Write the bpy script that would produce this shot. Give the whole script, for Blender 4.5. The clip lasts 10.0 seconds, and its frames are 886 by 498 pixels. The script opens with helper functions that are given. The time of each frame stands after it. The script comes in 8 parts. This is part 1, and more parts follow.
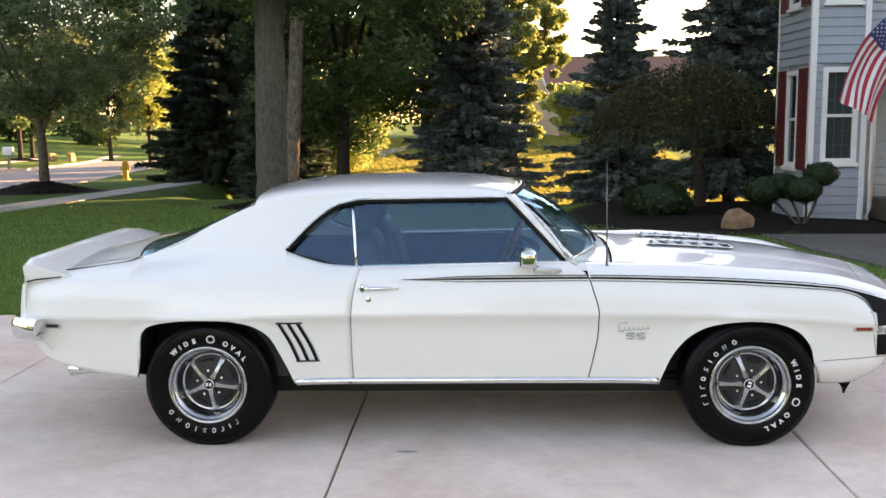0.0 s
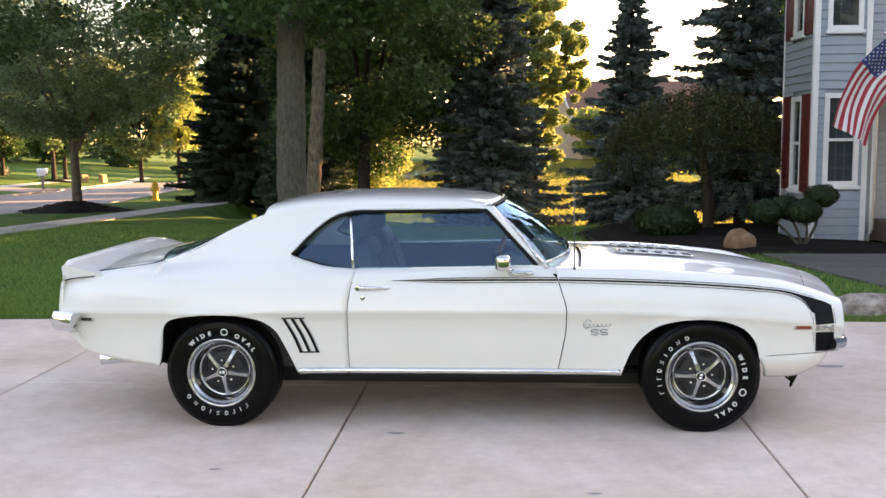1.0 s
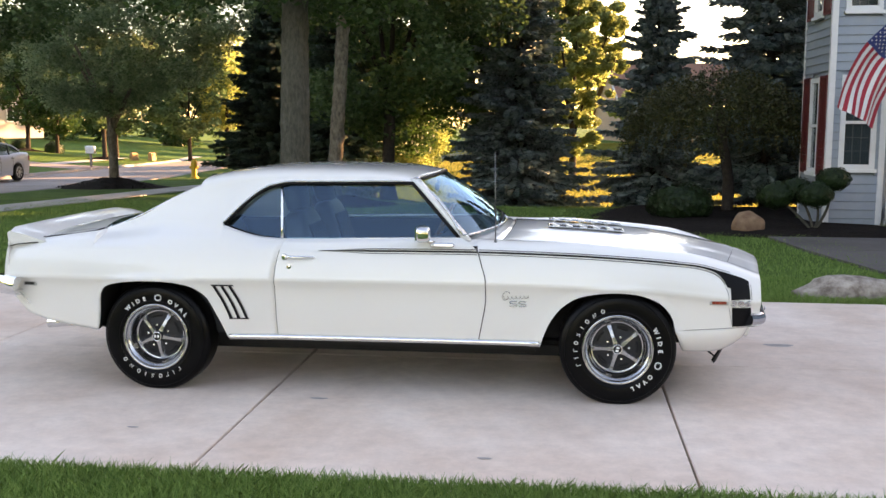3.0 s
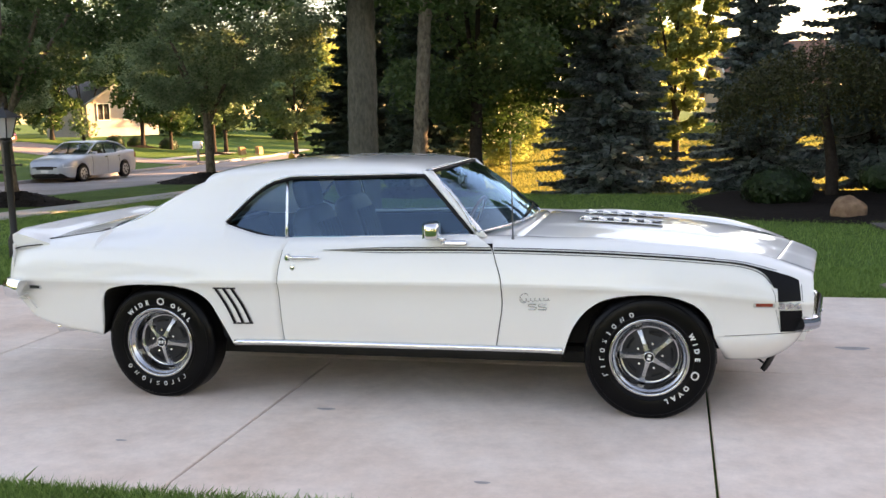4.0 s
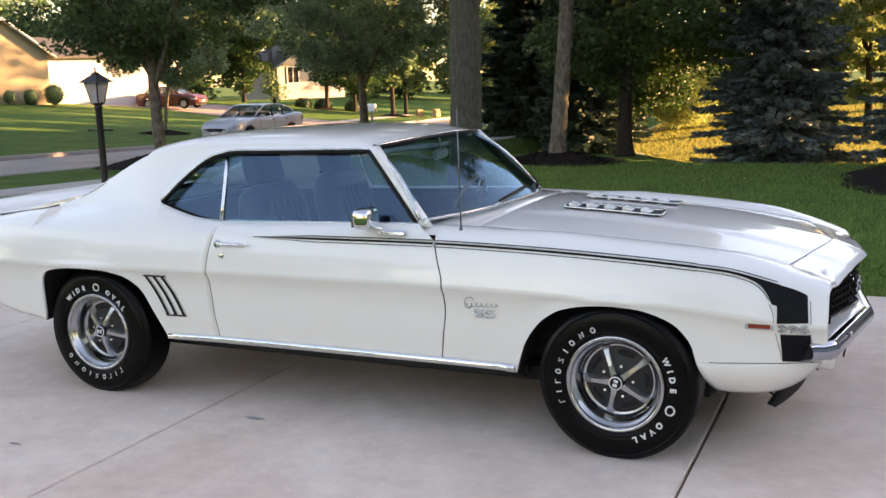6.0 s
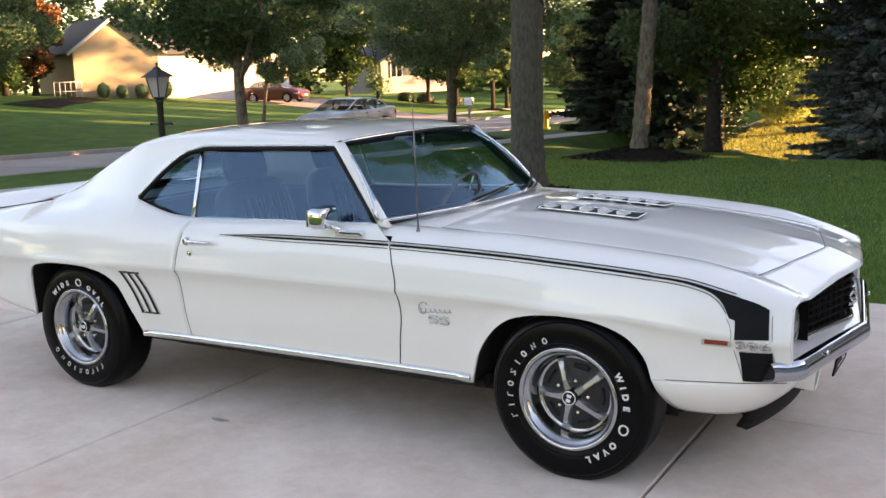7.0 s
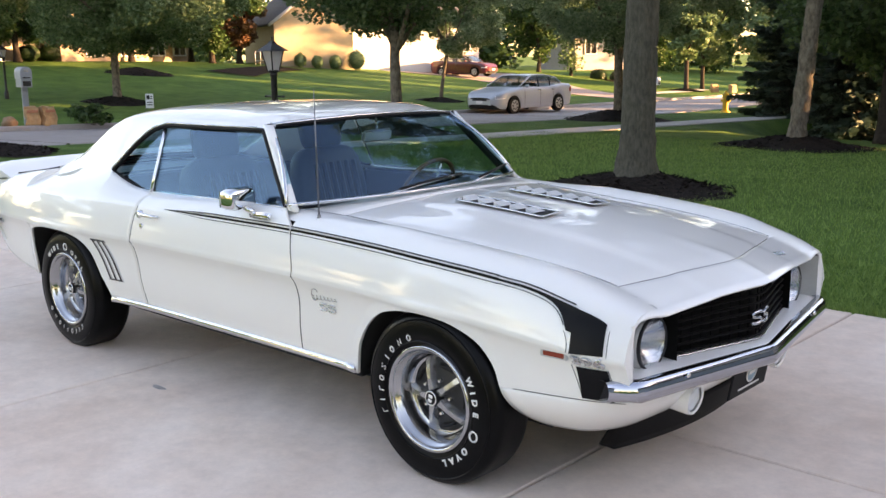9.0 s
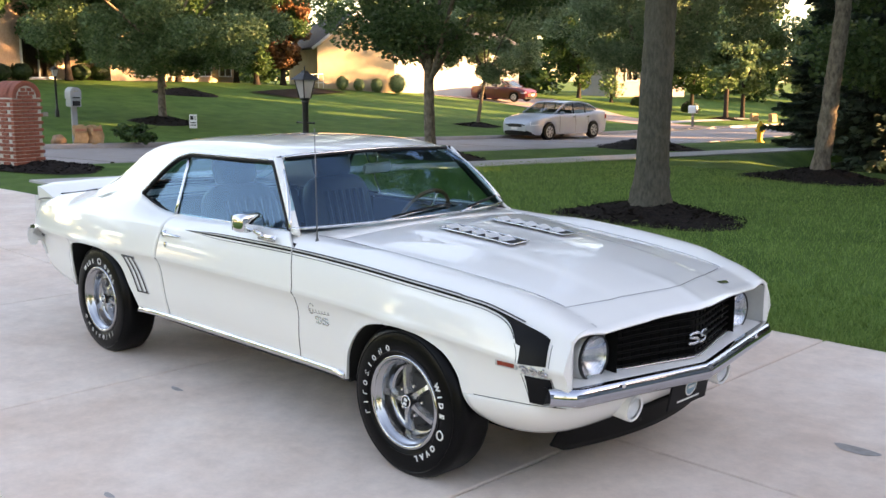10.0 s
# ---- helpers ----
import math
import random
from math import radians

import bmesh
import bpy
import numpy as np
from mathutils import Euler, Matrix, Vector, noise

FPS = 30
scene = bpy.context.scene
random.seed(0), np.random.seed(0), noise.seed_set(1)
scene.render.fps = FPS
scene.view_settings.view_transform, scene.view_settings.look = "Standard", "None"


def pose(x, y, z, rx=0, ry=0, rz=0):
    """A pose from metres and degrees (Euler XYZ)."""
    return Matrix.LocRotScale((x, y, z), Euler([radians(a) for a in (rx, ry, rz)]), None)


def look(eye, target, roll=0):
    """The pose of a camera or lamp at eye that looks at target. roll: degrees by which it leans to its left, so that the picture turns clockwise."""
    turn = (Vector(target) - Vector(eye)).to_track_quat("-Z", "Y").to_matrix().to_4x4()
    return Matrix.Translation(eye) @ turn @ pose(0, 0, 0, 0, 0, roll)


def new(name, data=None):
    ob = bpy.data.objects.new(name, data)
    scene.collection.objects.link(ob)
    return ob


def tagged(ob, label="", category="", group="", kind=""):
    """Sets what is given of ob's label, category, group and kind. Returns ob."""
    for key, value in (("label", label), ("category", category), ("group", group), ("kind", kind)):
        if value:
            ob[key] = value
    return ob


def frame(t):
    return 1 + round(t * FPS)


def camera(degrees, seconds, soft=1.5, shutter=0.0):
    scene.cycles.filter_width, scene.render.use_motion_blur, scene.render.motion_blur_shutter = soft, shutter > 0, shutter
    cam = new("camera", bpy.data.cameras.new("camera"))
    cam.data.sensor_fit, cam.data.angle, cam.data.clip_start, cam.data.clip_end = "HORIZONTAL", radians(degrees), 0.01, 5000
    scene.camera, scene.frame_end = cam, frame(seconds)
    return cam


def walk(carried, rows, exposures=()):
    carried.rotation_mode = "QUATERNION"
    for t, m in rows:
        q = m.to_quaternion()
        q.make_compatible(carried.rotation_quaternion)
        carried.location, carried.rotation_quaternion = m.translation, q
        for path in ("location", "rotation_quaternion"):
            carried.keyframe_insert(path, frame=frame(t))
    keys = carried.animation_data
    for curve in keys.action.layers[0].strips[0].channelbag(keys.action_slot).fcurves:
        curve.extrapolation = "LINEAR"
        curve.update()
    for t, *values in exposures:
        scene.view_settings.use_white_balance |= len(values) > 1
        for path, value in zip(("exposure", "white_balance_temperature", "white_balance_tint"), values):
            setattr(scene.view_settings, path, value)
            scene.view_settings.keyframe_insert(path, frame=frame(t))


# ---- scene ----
cam = camera(48.5, 10.0)
PATH = [
    (0, (0.025, -5.704, 1.684), (-0.051, -3.724, 1.412), -0.6),
    (0.5, (0.116, -6.061, 1.67), (0.023, -4.076, 1.438), -0.6),
    (1, (0.281, -6.354, 1.665), (0.151, -4.371, 1.441), -0.4),
    (1.5, (0.418, -6.601, 1.662), (0.264, -4.621, 1.425), -0.3),
    (2, (0.543, -6.736, 1.654), (0.376, -4.759, 1.4), -0.4),
    (3.3, (1.182, -6.251, 1.613), (0.897, -4.289, 1.35), -0.2),
    (3.5, (1.263, -6.135, 1.615), (0.936, -4.181, 1.346), -0.6),
    (4, (1.496, -5.844, 1.599), (1.037, -3.918, 1.319), -1.5),
    (4.5, (1.723, -5.536, 1.579), (1.145, -3.646, 1.273), -1.8),
    (5, (1.907, -5.227, 1.572), (1.255, -3.365, 1.241), -1.7),
    (5.5, (2.124, -4.971, 1.591), (1.4, -3.139, 1.247), -1.7),
    (6.8, (2.732, -4.201, 1.54), (1.749, -2.493, 1.197), -2.0),
    (7, (2.825, -4.16, 1.552), (1.811, -2.472, 1.203), -2.0),
    (7.5, (3.087, -3.927, 1.541), (1.984, -2.301, 1.168), -1.6),
    (8, (3.27, -3.672, 1.533), (2.103, -2.097, 1.135), -1.2),
    (8.5, (3.47, -3.478, 1.538), (2.23, -1.958, 1.149), -1.1),
    (9, (3.756, -3.366, 1.571), (2.428, -1.921, 1.183), -0.7),
    (9.5, (4.033, -3.445, 1.644), (2.661, -2.039, 1.269), -0.2),
    (10, (4.298, -3.562, 1.672), (2.906, -2.167, 1.329), 0.2),
]
walk(cam, [(t, look(eye, target, roll)) for t, eye, target, roll in PATH], [(0.0, 2.50, 8350, 30), (1.3, 2.52, 8400, 30), (2.2, 2.46, 8400, 30), (3.5, 2.46, 8400, 30), (4.5, 2.32, 8350, 30), (5.5, 2.24, 8250, 30), (7.0, 2.26, 8250, 30), (8.0, 2.29, 8200, 30), (8.5, 2.38, 8200, 30), (9.5, 2.48, 8100, 29), (10.0, 2.53, 8100, 28)])

# ---- world, sun and exposure ----
SUN_DIR = Vector((-0.80, -0.60, -0.175)).normalized()     # the way the light travels
world = bpy.data.worlds.new("world")
scene.world = world
world.use_nodes = True
wn = world.node_tree
sky = wn.nodes.new("ShaderNodeTexSky")
sky.sky_type = "NISHITA"
sky.sun_disc = False
sky.sun_elevation = math.asin(-SUN_DIR.z)
sky.sun_rotation = math.atan2(-SUN_DIR.x, -SUN_DIR.y)
sky.dust_density = 0.6
sky.ozone_density = 1.0
wn.links.new(sky.outputs["Color"], wn.nodes["Background"].inputs["Color"])
wn.nodes["Background"].inputs["Strength"].default_value = 0.15
sun_data = bpy.data.lights.new("sun", "SUN")
sun_data.energy, sun_data.angle, sun_data.color = 7.4, radians(0.6), (1.0, 0.68, 0.34)
sun = new("sun", sun_data)
sun.rotation_euler = SUN_DIR.to_track_quat("-Z", "Y").to_euler()


# ---- tools ----
def pchip(keys):
    """A smooth curve through (x, y) keys that does not overshoot."""
    kx = [float(k[0]) for k in keys]
    ky = [float(k[1]) for k in keys]
    n = len(kx)
    h = [kx[i + 1] - kx[i] for i in range(n - 1)]
    d = [(ky[i + 1] - ky[i]) / h[i] for i in range(n - 1)]
    m = [d[0]] + [0.0] * (n - 2) + [d[-1]]
    for i in range(1, n - 1):
        if d[i - 1] * d[i] > 0:
            w1, w2 = 2 * h[i] + h[i - 1], h[i] + 2 * h[i - 1]
            m[i] = (w1 + w2) / (w1 / d[i - 1] + w2 / d[i])

    def f(x):
        if x <= kx[0]:
            return ky[0]
        if x >= kx[-1]:
            return ky[-1]
        i = 0
        while kx[i + 1] < x:
            i += 1
        t = (x - kx[i]) / h[i]
        return ((2 * t ** 3 - 3 * t * t + 1) * ky[i] + (t ** 3 - 2 * t * t + t) * h[i] * m[i]
                + (3 * t * t - 2 * t ** 3) * ky[i + 1] + (t ** 3 - t * t) * h[i] * m[i + 1])
    return f


def lerp(a, b, t):
    return a + (b - a) * t


def smooth(a, b, x):
    t = min(1.0, max(0.0, (x - a) / (b - a)))
    return t * t * (3 - 2 * t)


def catmull(points, n):
    """n samples a segment through the points, ends kept."""
    p = [Vector(q) for q in points]
    p = [p[0] * 2 - p[1]] + p + [p[-1] * 2 - p[-2]]
    out = []
    for i in range(1, len(p) - 2):
        for k in range(n):
            t = k / n
            out.append(0.5 * ((2 * p[i]) + (p[i + 1] - p[i - 1]) * t + (2 * p[i - 1] - 5 * p[i] + 4 * p[i + 1] - p[i + 2]) * t * t
                              + (3 * p[i] - p[i - 1] - 3 * p[i + 1] + p[i + 2]) * t ** 3))
    out.append(p[-2])
    return out


def mesh_of(name, verts, faces, smooth_faces=True):
    me = bpy.data.meshes.new(name)
    me.from_pydata([tuple(v) for v in verts], [], faces)
    me.validate()
    if smooth_faces and len(me.polygons):
        me.polygons.foreach_set("use_smooth", [True] * len(me.polygons))
    me.update()
    return me


def obj(name, me, material=None, parent=None, label=""):
    """One mesh object, under a parent if there is one."""
    ob = new(name, me)
    for m_ in (material if isinstance(material, (list, tuple)) else [material]):
        if m_ is not None:
            me.materials.append(m_)
    if parent is not None:
        ob.parent = parent
    if label:
        tagged(ob, label)
    return ob


def part(name, bm, material, parent, label="", smooth_angle=35):
    me = bpy.data.meshes.new(name)
    bmesh.ops.recalc_face_normals(bm, faces=bm.faces[:])
    for f_ in bm.faces:
        f_.smooth = True
    for e_ in bm.edges:
        if len(e_.link_faces) == 2 and e_.calc_face_angle(0.0) > radians(smooth_angle):
            e_.smooth = False
    bm.to_mesh(me)
    bm.free()
    return obj(name, me, material, parent, label)


def thing(name, label, category, group="", kind="", at=None):
    ob = new(name)
    ob.empty_display_size = 0.1
    if at is not None:
        ob.matrix_basis = at
    return tagged(ob, label, category, group, kind)


def add_box(bm, x0, x1, y0, y1, z0, z1, bevel=0.0, m=None):
    r = bmesh.ops.create_cube(bm, size=1.0)
    vs = r["verts"]
    bmesh.ops.scale(bm, vec=(x1 - x0, y1 - y0, z1 - z0), verts=vs)
    bmesh.ops.translate(bm, vec=((x0 + x1) / 2, (y0 + y1) / 2, (z0 + z1) / 2), verts=vs)
    if bevel > 0:
        es = list({e for v in vs for e in v.link_edges})
        b = bmesh.ops.bevel(bm, geom=es, offset=bevel, segments=2, affect="EDGES", clamp_overlap=True)
        vs = list({v for f in b["faces"] for v in f.verts} | {v for v in vs if v.is_valid})
    if m is not None:
        bmesh.ops.transform(bm, matrix=m, verts=vs)
    return vs


def box_bm(x0, x1, y0, y1, z0, z1, bevel=0.0, m=None):
    bm = bmesh.new()
    add_box(bm, x0, x1, y0, y1, z0, z1, bevel, m)
    return bm


def lathe(profile, n=48, axis="z"):
    """Mesh data turned from (r, h) pairs about an axis."""
    verts, faces = [], []
    k = len(profile)
    for i in range(n):
        a = 2 * math.pi * i / n
        c, s = math.cos(a), math.sin(a)
        for r, h in profile:
            verts.append((r * c, r * s, h) if axis == "z" else (r * c, h, r * s))
    for i in range(n):
        j = (i + 1) % n
        for q in range(k - 1):
            faces.append((i * k + q, j * k + q, j * k + q + 1, i * k + q + 1))
    return verts, faces


def lathe_part(name, profile, material, parent, n=48, axis="z", label="", m=None):
    v, f = lathe(profile, n, axis)
    bm = bmesh.new()
    me = mesh_of(name, v, f)
    bm.from_mesh(me)
    bpy.data.meshes.remove(me)
    bmesh.ops.remove_doubles(bm, verts=bm.verts[:], dist=1e-5)
    if m is not None:
        bmesh.ops.transform(bm, matrix=m, verts=bm.verts[:])
    return part(name, bm, material, parent, label)


def tube_data(points, radius, n=8, closed=False, flat=1.0):
    """Verts and faces of a tube along points; radius a number or a list."""
    p = [Vector(q) for q in points]
    verts, faces = [], []
    k = len(p)
    up = Vector((0.13, 0.21, 0.97)).normalized()
    for i in range(k):
        d = (p[min(i + 1, k - 1)] - p[max(i - 1, 0)])
        if closed:
            d = p[(i + 1) % k] - p[i - 1]
        d.normalize()
        a = d.cross(up)
        if a.length < 1e-4:
            a = d.cross(Vector((1, 0, 0)))
        a.normalize()
        b = a.cross(d)
        r = radius[i] if isinstance(radius, (list, tuple)) else radius
        for j in range(n):
            t = 2 * math.pi * j / n
            verts.append(p[i] + a * (r * math.cos(t)) + b * (r * flat * math.sin(t)))
    for i in range(k if closed else k - 1):
        for j in range(n):
            a0, a1 = i * n + j, i * n + (j + 1) % n
            b0, b1 = ((i + 1) % k) * n + j, ((i + 1) % k) * n + (j + 1) % n
            faces.append((a0, a1, b1, b0))
    if not closed:
        faces.append(tuple(range(n - 1, -1, -1)))
        faces.append(tuple(range((k - 1) * n, k * n)))
    return verts, faces


def tube_part(name, points, radius, material, parent, n=8, closed=False, flat=1.0, label=""):
    v, f = tube_data(points, radius, n, closed, flat)
    return obj(name, mesh_of(name, v, f), material, parent, label)


def grid_faces(rows, cols, flip=False, offset=0):
    out = []
    for i in range(rows - 1):
        for j in range(cols - 1):
            a = offset + i * cols + j
            q = (a, a + 1, a + cols + 1, a + cols)
            out.append(q[::-1] if flip else q)
    return out


# ---- materials ----
def material(name, base, rough=0.5, metal=0.0, coat=0.0, var=0.0, scale=8.0, bump=0.0, bump_scale=60.0, base2=None, spec=0.5, detail=6.0,
             random_var=0.0, stretch=None):
    """A principled material: base colour mottled at two scales, with fine relief."""
    m_ = bpy.data.materials.new(name)
    m_.use_nodes = True
    nt = m_.node_tree
    bs = nt.nodes["Principled BSDF"]
    bs.inputs["Roughness"].default_value = rough
    bs.inputs["Metallic"].default_value = metal
    bs.inputs["Coat Weight"].default_value = coat
    bs.inputs["Coat Roughness"].default_value = 0.03
    bs.inputs["Specular IOR Level"].default_value = spec
    bs.inputs["Base Color"].default_value = (*base, 1)
    tc = nt.nodes.new("ShaderNodeTexCoord")
    coord = tc.outputs["Object"]
    if stretch:
        mp = nt.nodes.new("ShaderNodeMapping")
        mp.inputs["Scale"].default_value = stretch
        nt.links.new(coord, mp.inputs["Vector"])
        coord = mp.outputs["Vector"]
    if var > 0 or base2:
        n1 = nt.nodes.new("ShaderNodeTexNoise")
        n1.inputs["Scale"].default_value = scale
        n1.inputs["Detail"].default_value = detail
        n1.inputs["Roughness"].default_value = 0.65
        nt.links.new(coord, n1.inputs["Vector"])
        ramp = nt.nodes.new("ShaderNodeValToRGB")
        b2 = base2 or tuple(min(1, c * (1 + var)) for c in base)
        b1 = base if base2 else tuple(c * (1 - var) for c in base)
        ramp.color_ramp.elements[0].position, ramp.color_ramp.elements[0].color = 0.34, (*b1, 1)
        ramp.color_ramp.elements[1].position, ramp.color_ramp.elements[1].color = 0.66, (*b2, 1)
        nt.links.new(n1.outputs["Fac"], ramp.inputs["Fac"])
        last = ramp.outputs["Color"]
        if random_var > 0:
            geo = nt.nodes.new("ShaderNodeNewGeometry")
            mr = nt.nodes.new("ShaderNodeMapRange")
            mr.inputs["To Min"].default_value, mr.inputs["To Max"].default_value = 1 - random_var, 1 + random_var
            nt.links.new(geo.outputs["Random Per Island"], mr.inputs["Value"])
            mul = nt.nodes.new("ShaderNodeVectorMath")
            mul.operation = "MULTIPLY"
            nt.links.new(last, mul.inputs[0])
            nt.links.new(mr.outputs["Result"], mul.inputs[1])
            last = mul.outputs["Vector"]
        nt.links.new(last, bs.inputs["Base Color"])
    if bump > 0:
        n2 = nt.nodes.new("ShaderNodeTexNoise")
        n2.inputs["Scale"].default_value = bump_scale
        n2.inputs["Detail"].default_value = 4
        nt.links.new(coord, n2.inputs["Vector"])
        bp = nt.nodes.new("ShaderNodeBump")
        bp.inputs["Strength"].default_value = bump
        bp.inputs["Distance"].default_value = 0.02
        nt.links.new(n2.outputs["Fac"], bp.inputs["Height"])
        nt.links.new(bp.outputs["Normal"], bs.inputs["Normal"])
    return m_


def leaf_material(name, c1, c2, trans=0.35, rough=0.5):
    """Leaves: each one a shade of its own, letting light through."""
    m_ = bpy.data.materials.new(name)
    m_.use_nodes = True
    nt = m_.node_tree
    bs = nt.nodes["Principled BSDF"]
    out = nt.nodes["Material Output"]
    geo = nt.nodes.new("ShaderNodeNewGeometry")
    ramp = nt.nodes.new("ShaderNodeValToRGB")
    ramp.color_ramp.elements[0].color = (*c1, 1)
    ramp.color_ramp.elements[1].color = (*c2, 1)
    nt.links.new(geo.outputs["Random Per Island"], ramp.inputs["Fac"])
    nt.links.new(ramp.outputs["Color"], bs.inputs["Base Color"])
    bs.inputs["Roughness"].default_value = rough
    bs.inputs["Specular IOR Level"].default_value = 0.3
    tr = nt.nodes.new("ShaderNodeBsdfTranslucent")
    nt.links.new(ramp.outputs["Color"], tr.inputs["Color"])
    mix = nt.nodes.new("ShaderNodeMixShader")
    mix.inputs[0].default_value = trans
    nt.links.new(bs.outputs[0], mix.inputs[1])
    nt.links.new(tr.outputs[0], mix.inputs[2])
    nt.links.new(mix.outputs[0], out.inputs["Surface"])
    return m_


def glass_material(name, tint, gloss=1.45, sheen=(1, 1, 1)):
    m_ = bpy.data.materials.new(name)
    m_.use_nodes = True
    nt = m_.node_tree
    nt.nodes.remove(nt.nodes["Principled BSDF"])
    out = nt.nodes["Material Output"]
    tr = nt.nodes.new("ShaderNodeBsdfTransparent")
    tr.inputs["Color"].default_value = (*tint, 1)
    gl = nt.nodes.new("ShaderNodeBsdfGlossy")
    gl.inputs["Roughness"].default_value = 0.01
    gl.inputs["Color"].default_value = (*sheen, 1)
    # the same reflectance from both sides of the pane
    f0 = ((gloss - 1) / (gloss + 1)) ** 2
    lw = nt.nodes.new("ShaderNodeLayerWeight")
    lw.inputs["Blend"].default_value = 0.5
    pw = nt.nodes.new("ShaderNodeMath")
    pw.operation = "POWER"
    pw.inputs[1].default_value = 5.0
    fr = nt.nodes.new("ShaderNodeMath")
    fr.operation = "MULTIPLY_ADD"
    fr.inputs[1].default_value = 1 - 2 * f0
    fr.inputs[2].default_value = 2 * f0
    nt.links.new(lw.outputs["Facing"], pw.inputs[0])
    nt.links.new(pw.outputs[0], fr.inputs[0])
    mix = nt.nodes.new("ShaderNodeMixShader")
    nt.links.new(fr.outputs[0], mix.inputs[0])
    nt.links.new(tr.outputs[0], mix.inputs[1])
    nt.links.new(gl.outputs[0], mix.inputs[2])
    nt.links.new(mix.outputs[0], out.inputs["Surface"])
    return m_


M = {}
M["paint"] = material("white_paint", (0.82, 0.813, 0.787), 0.30, coat=1.0, var=0.008, scale=1.3, spec=0.4)
M["bright"] = material("bright_plating", (0.78, 0.79, 0.80), 0.35, 0.35, var=0.03, scale=20)
M["rim"] = material("polished_rim", (0.48, 0.485, 0.495), 0.17, 1.0, var=0.05, scale=25)
M["spoke"] = material("argent_spoke", (0.44, 0.445, 0.455), 0.26, 0.85, var=0.06, scale=25)
M["stripe"] = material("black_stripe", (0.008, 0.008, 0.009), 0.3, coat=0.0, var=0.2, scale=5, spec=0.10)
M["gap"] = material("panel_gap", (0.010, 0.010, 0.011), 0.8, var=0.2)
M["chrome"] = material("chrome", (0.78, 0.79, 0.80), 0.06, 1.0, var=0.03, scale=20)
M["dullchrome"] = material("brushed_trim", (0.60, 0.61, 0.62), 0.22, 1.0, var=0.05, scale=30)
M["badge"] = material("bright_badge", (0.50, 0.52, 0.55), 0.2, 0.85, var=0.05, scale=40)
M["rubber"] = material("tyre_rubber", (0.003, 0.003, 0.0034), 0.30, spec=0.12, var=0.25, scale=14, bump=0.06, bump_scale=90)
M["letter"] = material("raised_white_rubber", (0.72, 0.72, 0.70), 0.6, var=0.06, scale=40)
M["wheelgrey"] = material("wheel_grey_paint", (0.028, 0.029, 0.032), 0.45, var=0.12, scale=30, spec=0.25)
M["dark"] = material("underbody_black", (0.008, 0.008, 0.008), 0.85, var=0.3, scale=10)
M["blackplastic"] = material("black_plastic", (0.006, 0.006, 0.007), 0.55, var=0.2, scale=20, spec=0.2)
M["grille"] = material("grille_black", (0.004, 0.004, 0.004), 0.6, var=0.2, scale=30, spec=0.12)
M["vinyl"] = material("black_vinyl", (0.018, 0.021, 0.026), 0.42, var=0.2, scale=25, bump=0.1, bump_scale=200)
M["carpet"] = material("dark_carpet", (0.01, 0.01, 0.011), 0.95, var=0.25, scale=60)
M["wood"] = material("steering_wood", (0.20, 0.09, 0.04), 0.35, var=0.3, scale=30)
M["glass"] = glass_material("tinted_glass", (0.54, 0.71, 0.74), 1.55, (0.42, 0.70, 1.0))
M["lampglass"] = glass_material("lamp_glass", (0.92, 0.94, 0.95), 1.5)
M["lampbowl"] = material("silvered_bowl", (0.62, 0.63, 0.65), 0.20, 0.95, var=0.08, scale=30)
M["bumper"] = material("bumper_chrome", (0.46, 0.48, 0.53), 0.05, 1.0, var=0.04, scale=20)
M["mast"] = material("dull_steel_mast", (0.16, 0.165, 0.17), 0.4, 0.8, var=0.1, scale=30)
M["reflector"] = material("lamp_reflector", (0.80, 0.81, 0.82), 0.5, 0.35, var=0.05)
M["red_lens"] = material("red_lens", (0.28, 0.045, 0.03), 0.2, coat=0.7, var=0.1, scale=30)
M["argent"] = material("argent_paint", (0.46, 0.47, 0.47), 0.4, 0.2, var=0.05, scale=20)
M["blue"] = material("blue_disc", (0.18, 0.32, 0.40), 0.3, var=0.2, scale=50)


# ---- the white coupe ----
# x runs to its nose, z up; the right side has negative y.
half_width = pchip([(-2.33, 0.845), (-2.2, 0.872), (-1.9, 0.905), (-1.37, 0.925), (-1.0, 0.913), (-0.6, 0.888), (0.0, 0.880), (0.6, 0.876),
                    (1.0, 0.884), (1.37, 0.900), (1.7, 0.882), (1.93, 0.858), (2.05, 0.838), (2.12, 0.816), (2.17, 0.795)])
crease_z = pchip([(-2.33, 0.672), (-0.6, 0.682), (0.6, 0.680), (1.4, 0.672), (1.9, 0.63), (2.17, 0.60)])
side_fall = pchip([(-0.42, 0.098), (-0.33, 0.078), (-0.23, 0.055), (-0.095, 0.037), (-0.03, 0.0185), (-0.006, 0.005), (0.0, 0.0), (0.04, 0.005), (0.12, 0.022), (0.19, 0.046)])
shoulder_z = pchip([(-2.33, 0.835), (-1.9, 0.862), (-0.36, 0.862), (0.46, 0.866), (1.11, 0.855), (1.77, 0.811), (2.0, 0.752), (2.17, 0.705)])
rear_arch = [(-1.745, 0.352), (-1.729, 0.40), (-1.715, 0.544), (-1.657, 0.633), (-1.58, 0.655), (-1.512, 0.664), (-1.40, 0.670), (-1.297, 0.668), (-1.155, 0.646),
             (-1.051, 0.585), (-0.983, 0.462), (-0.934, 0.338), (-0.925, 0.312)]
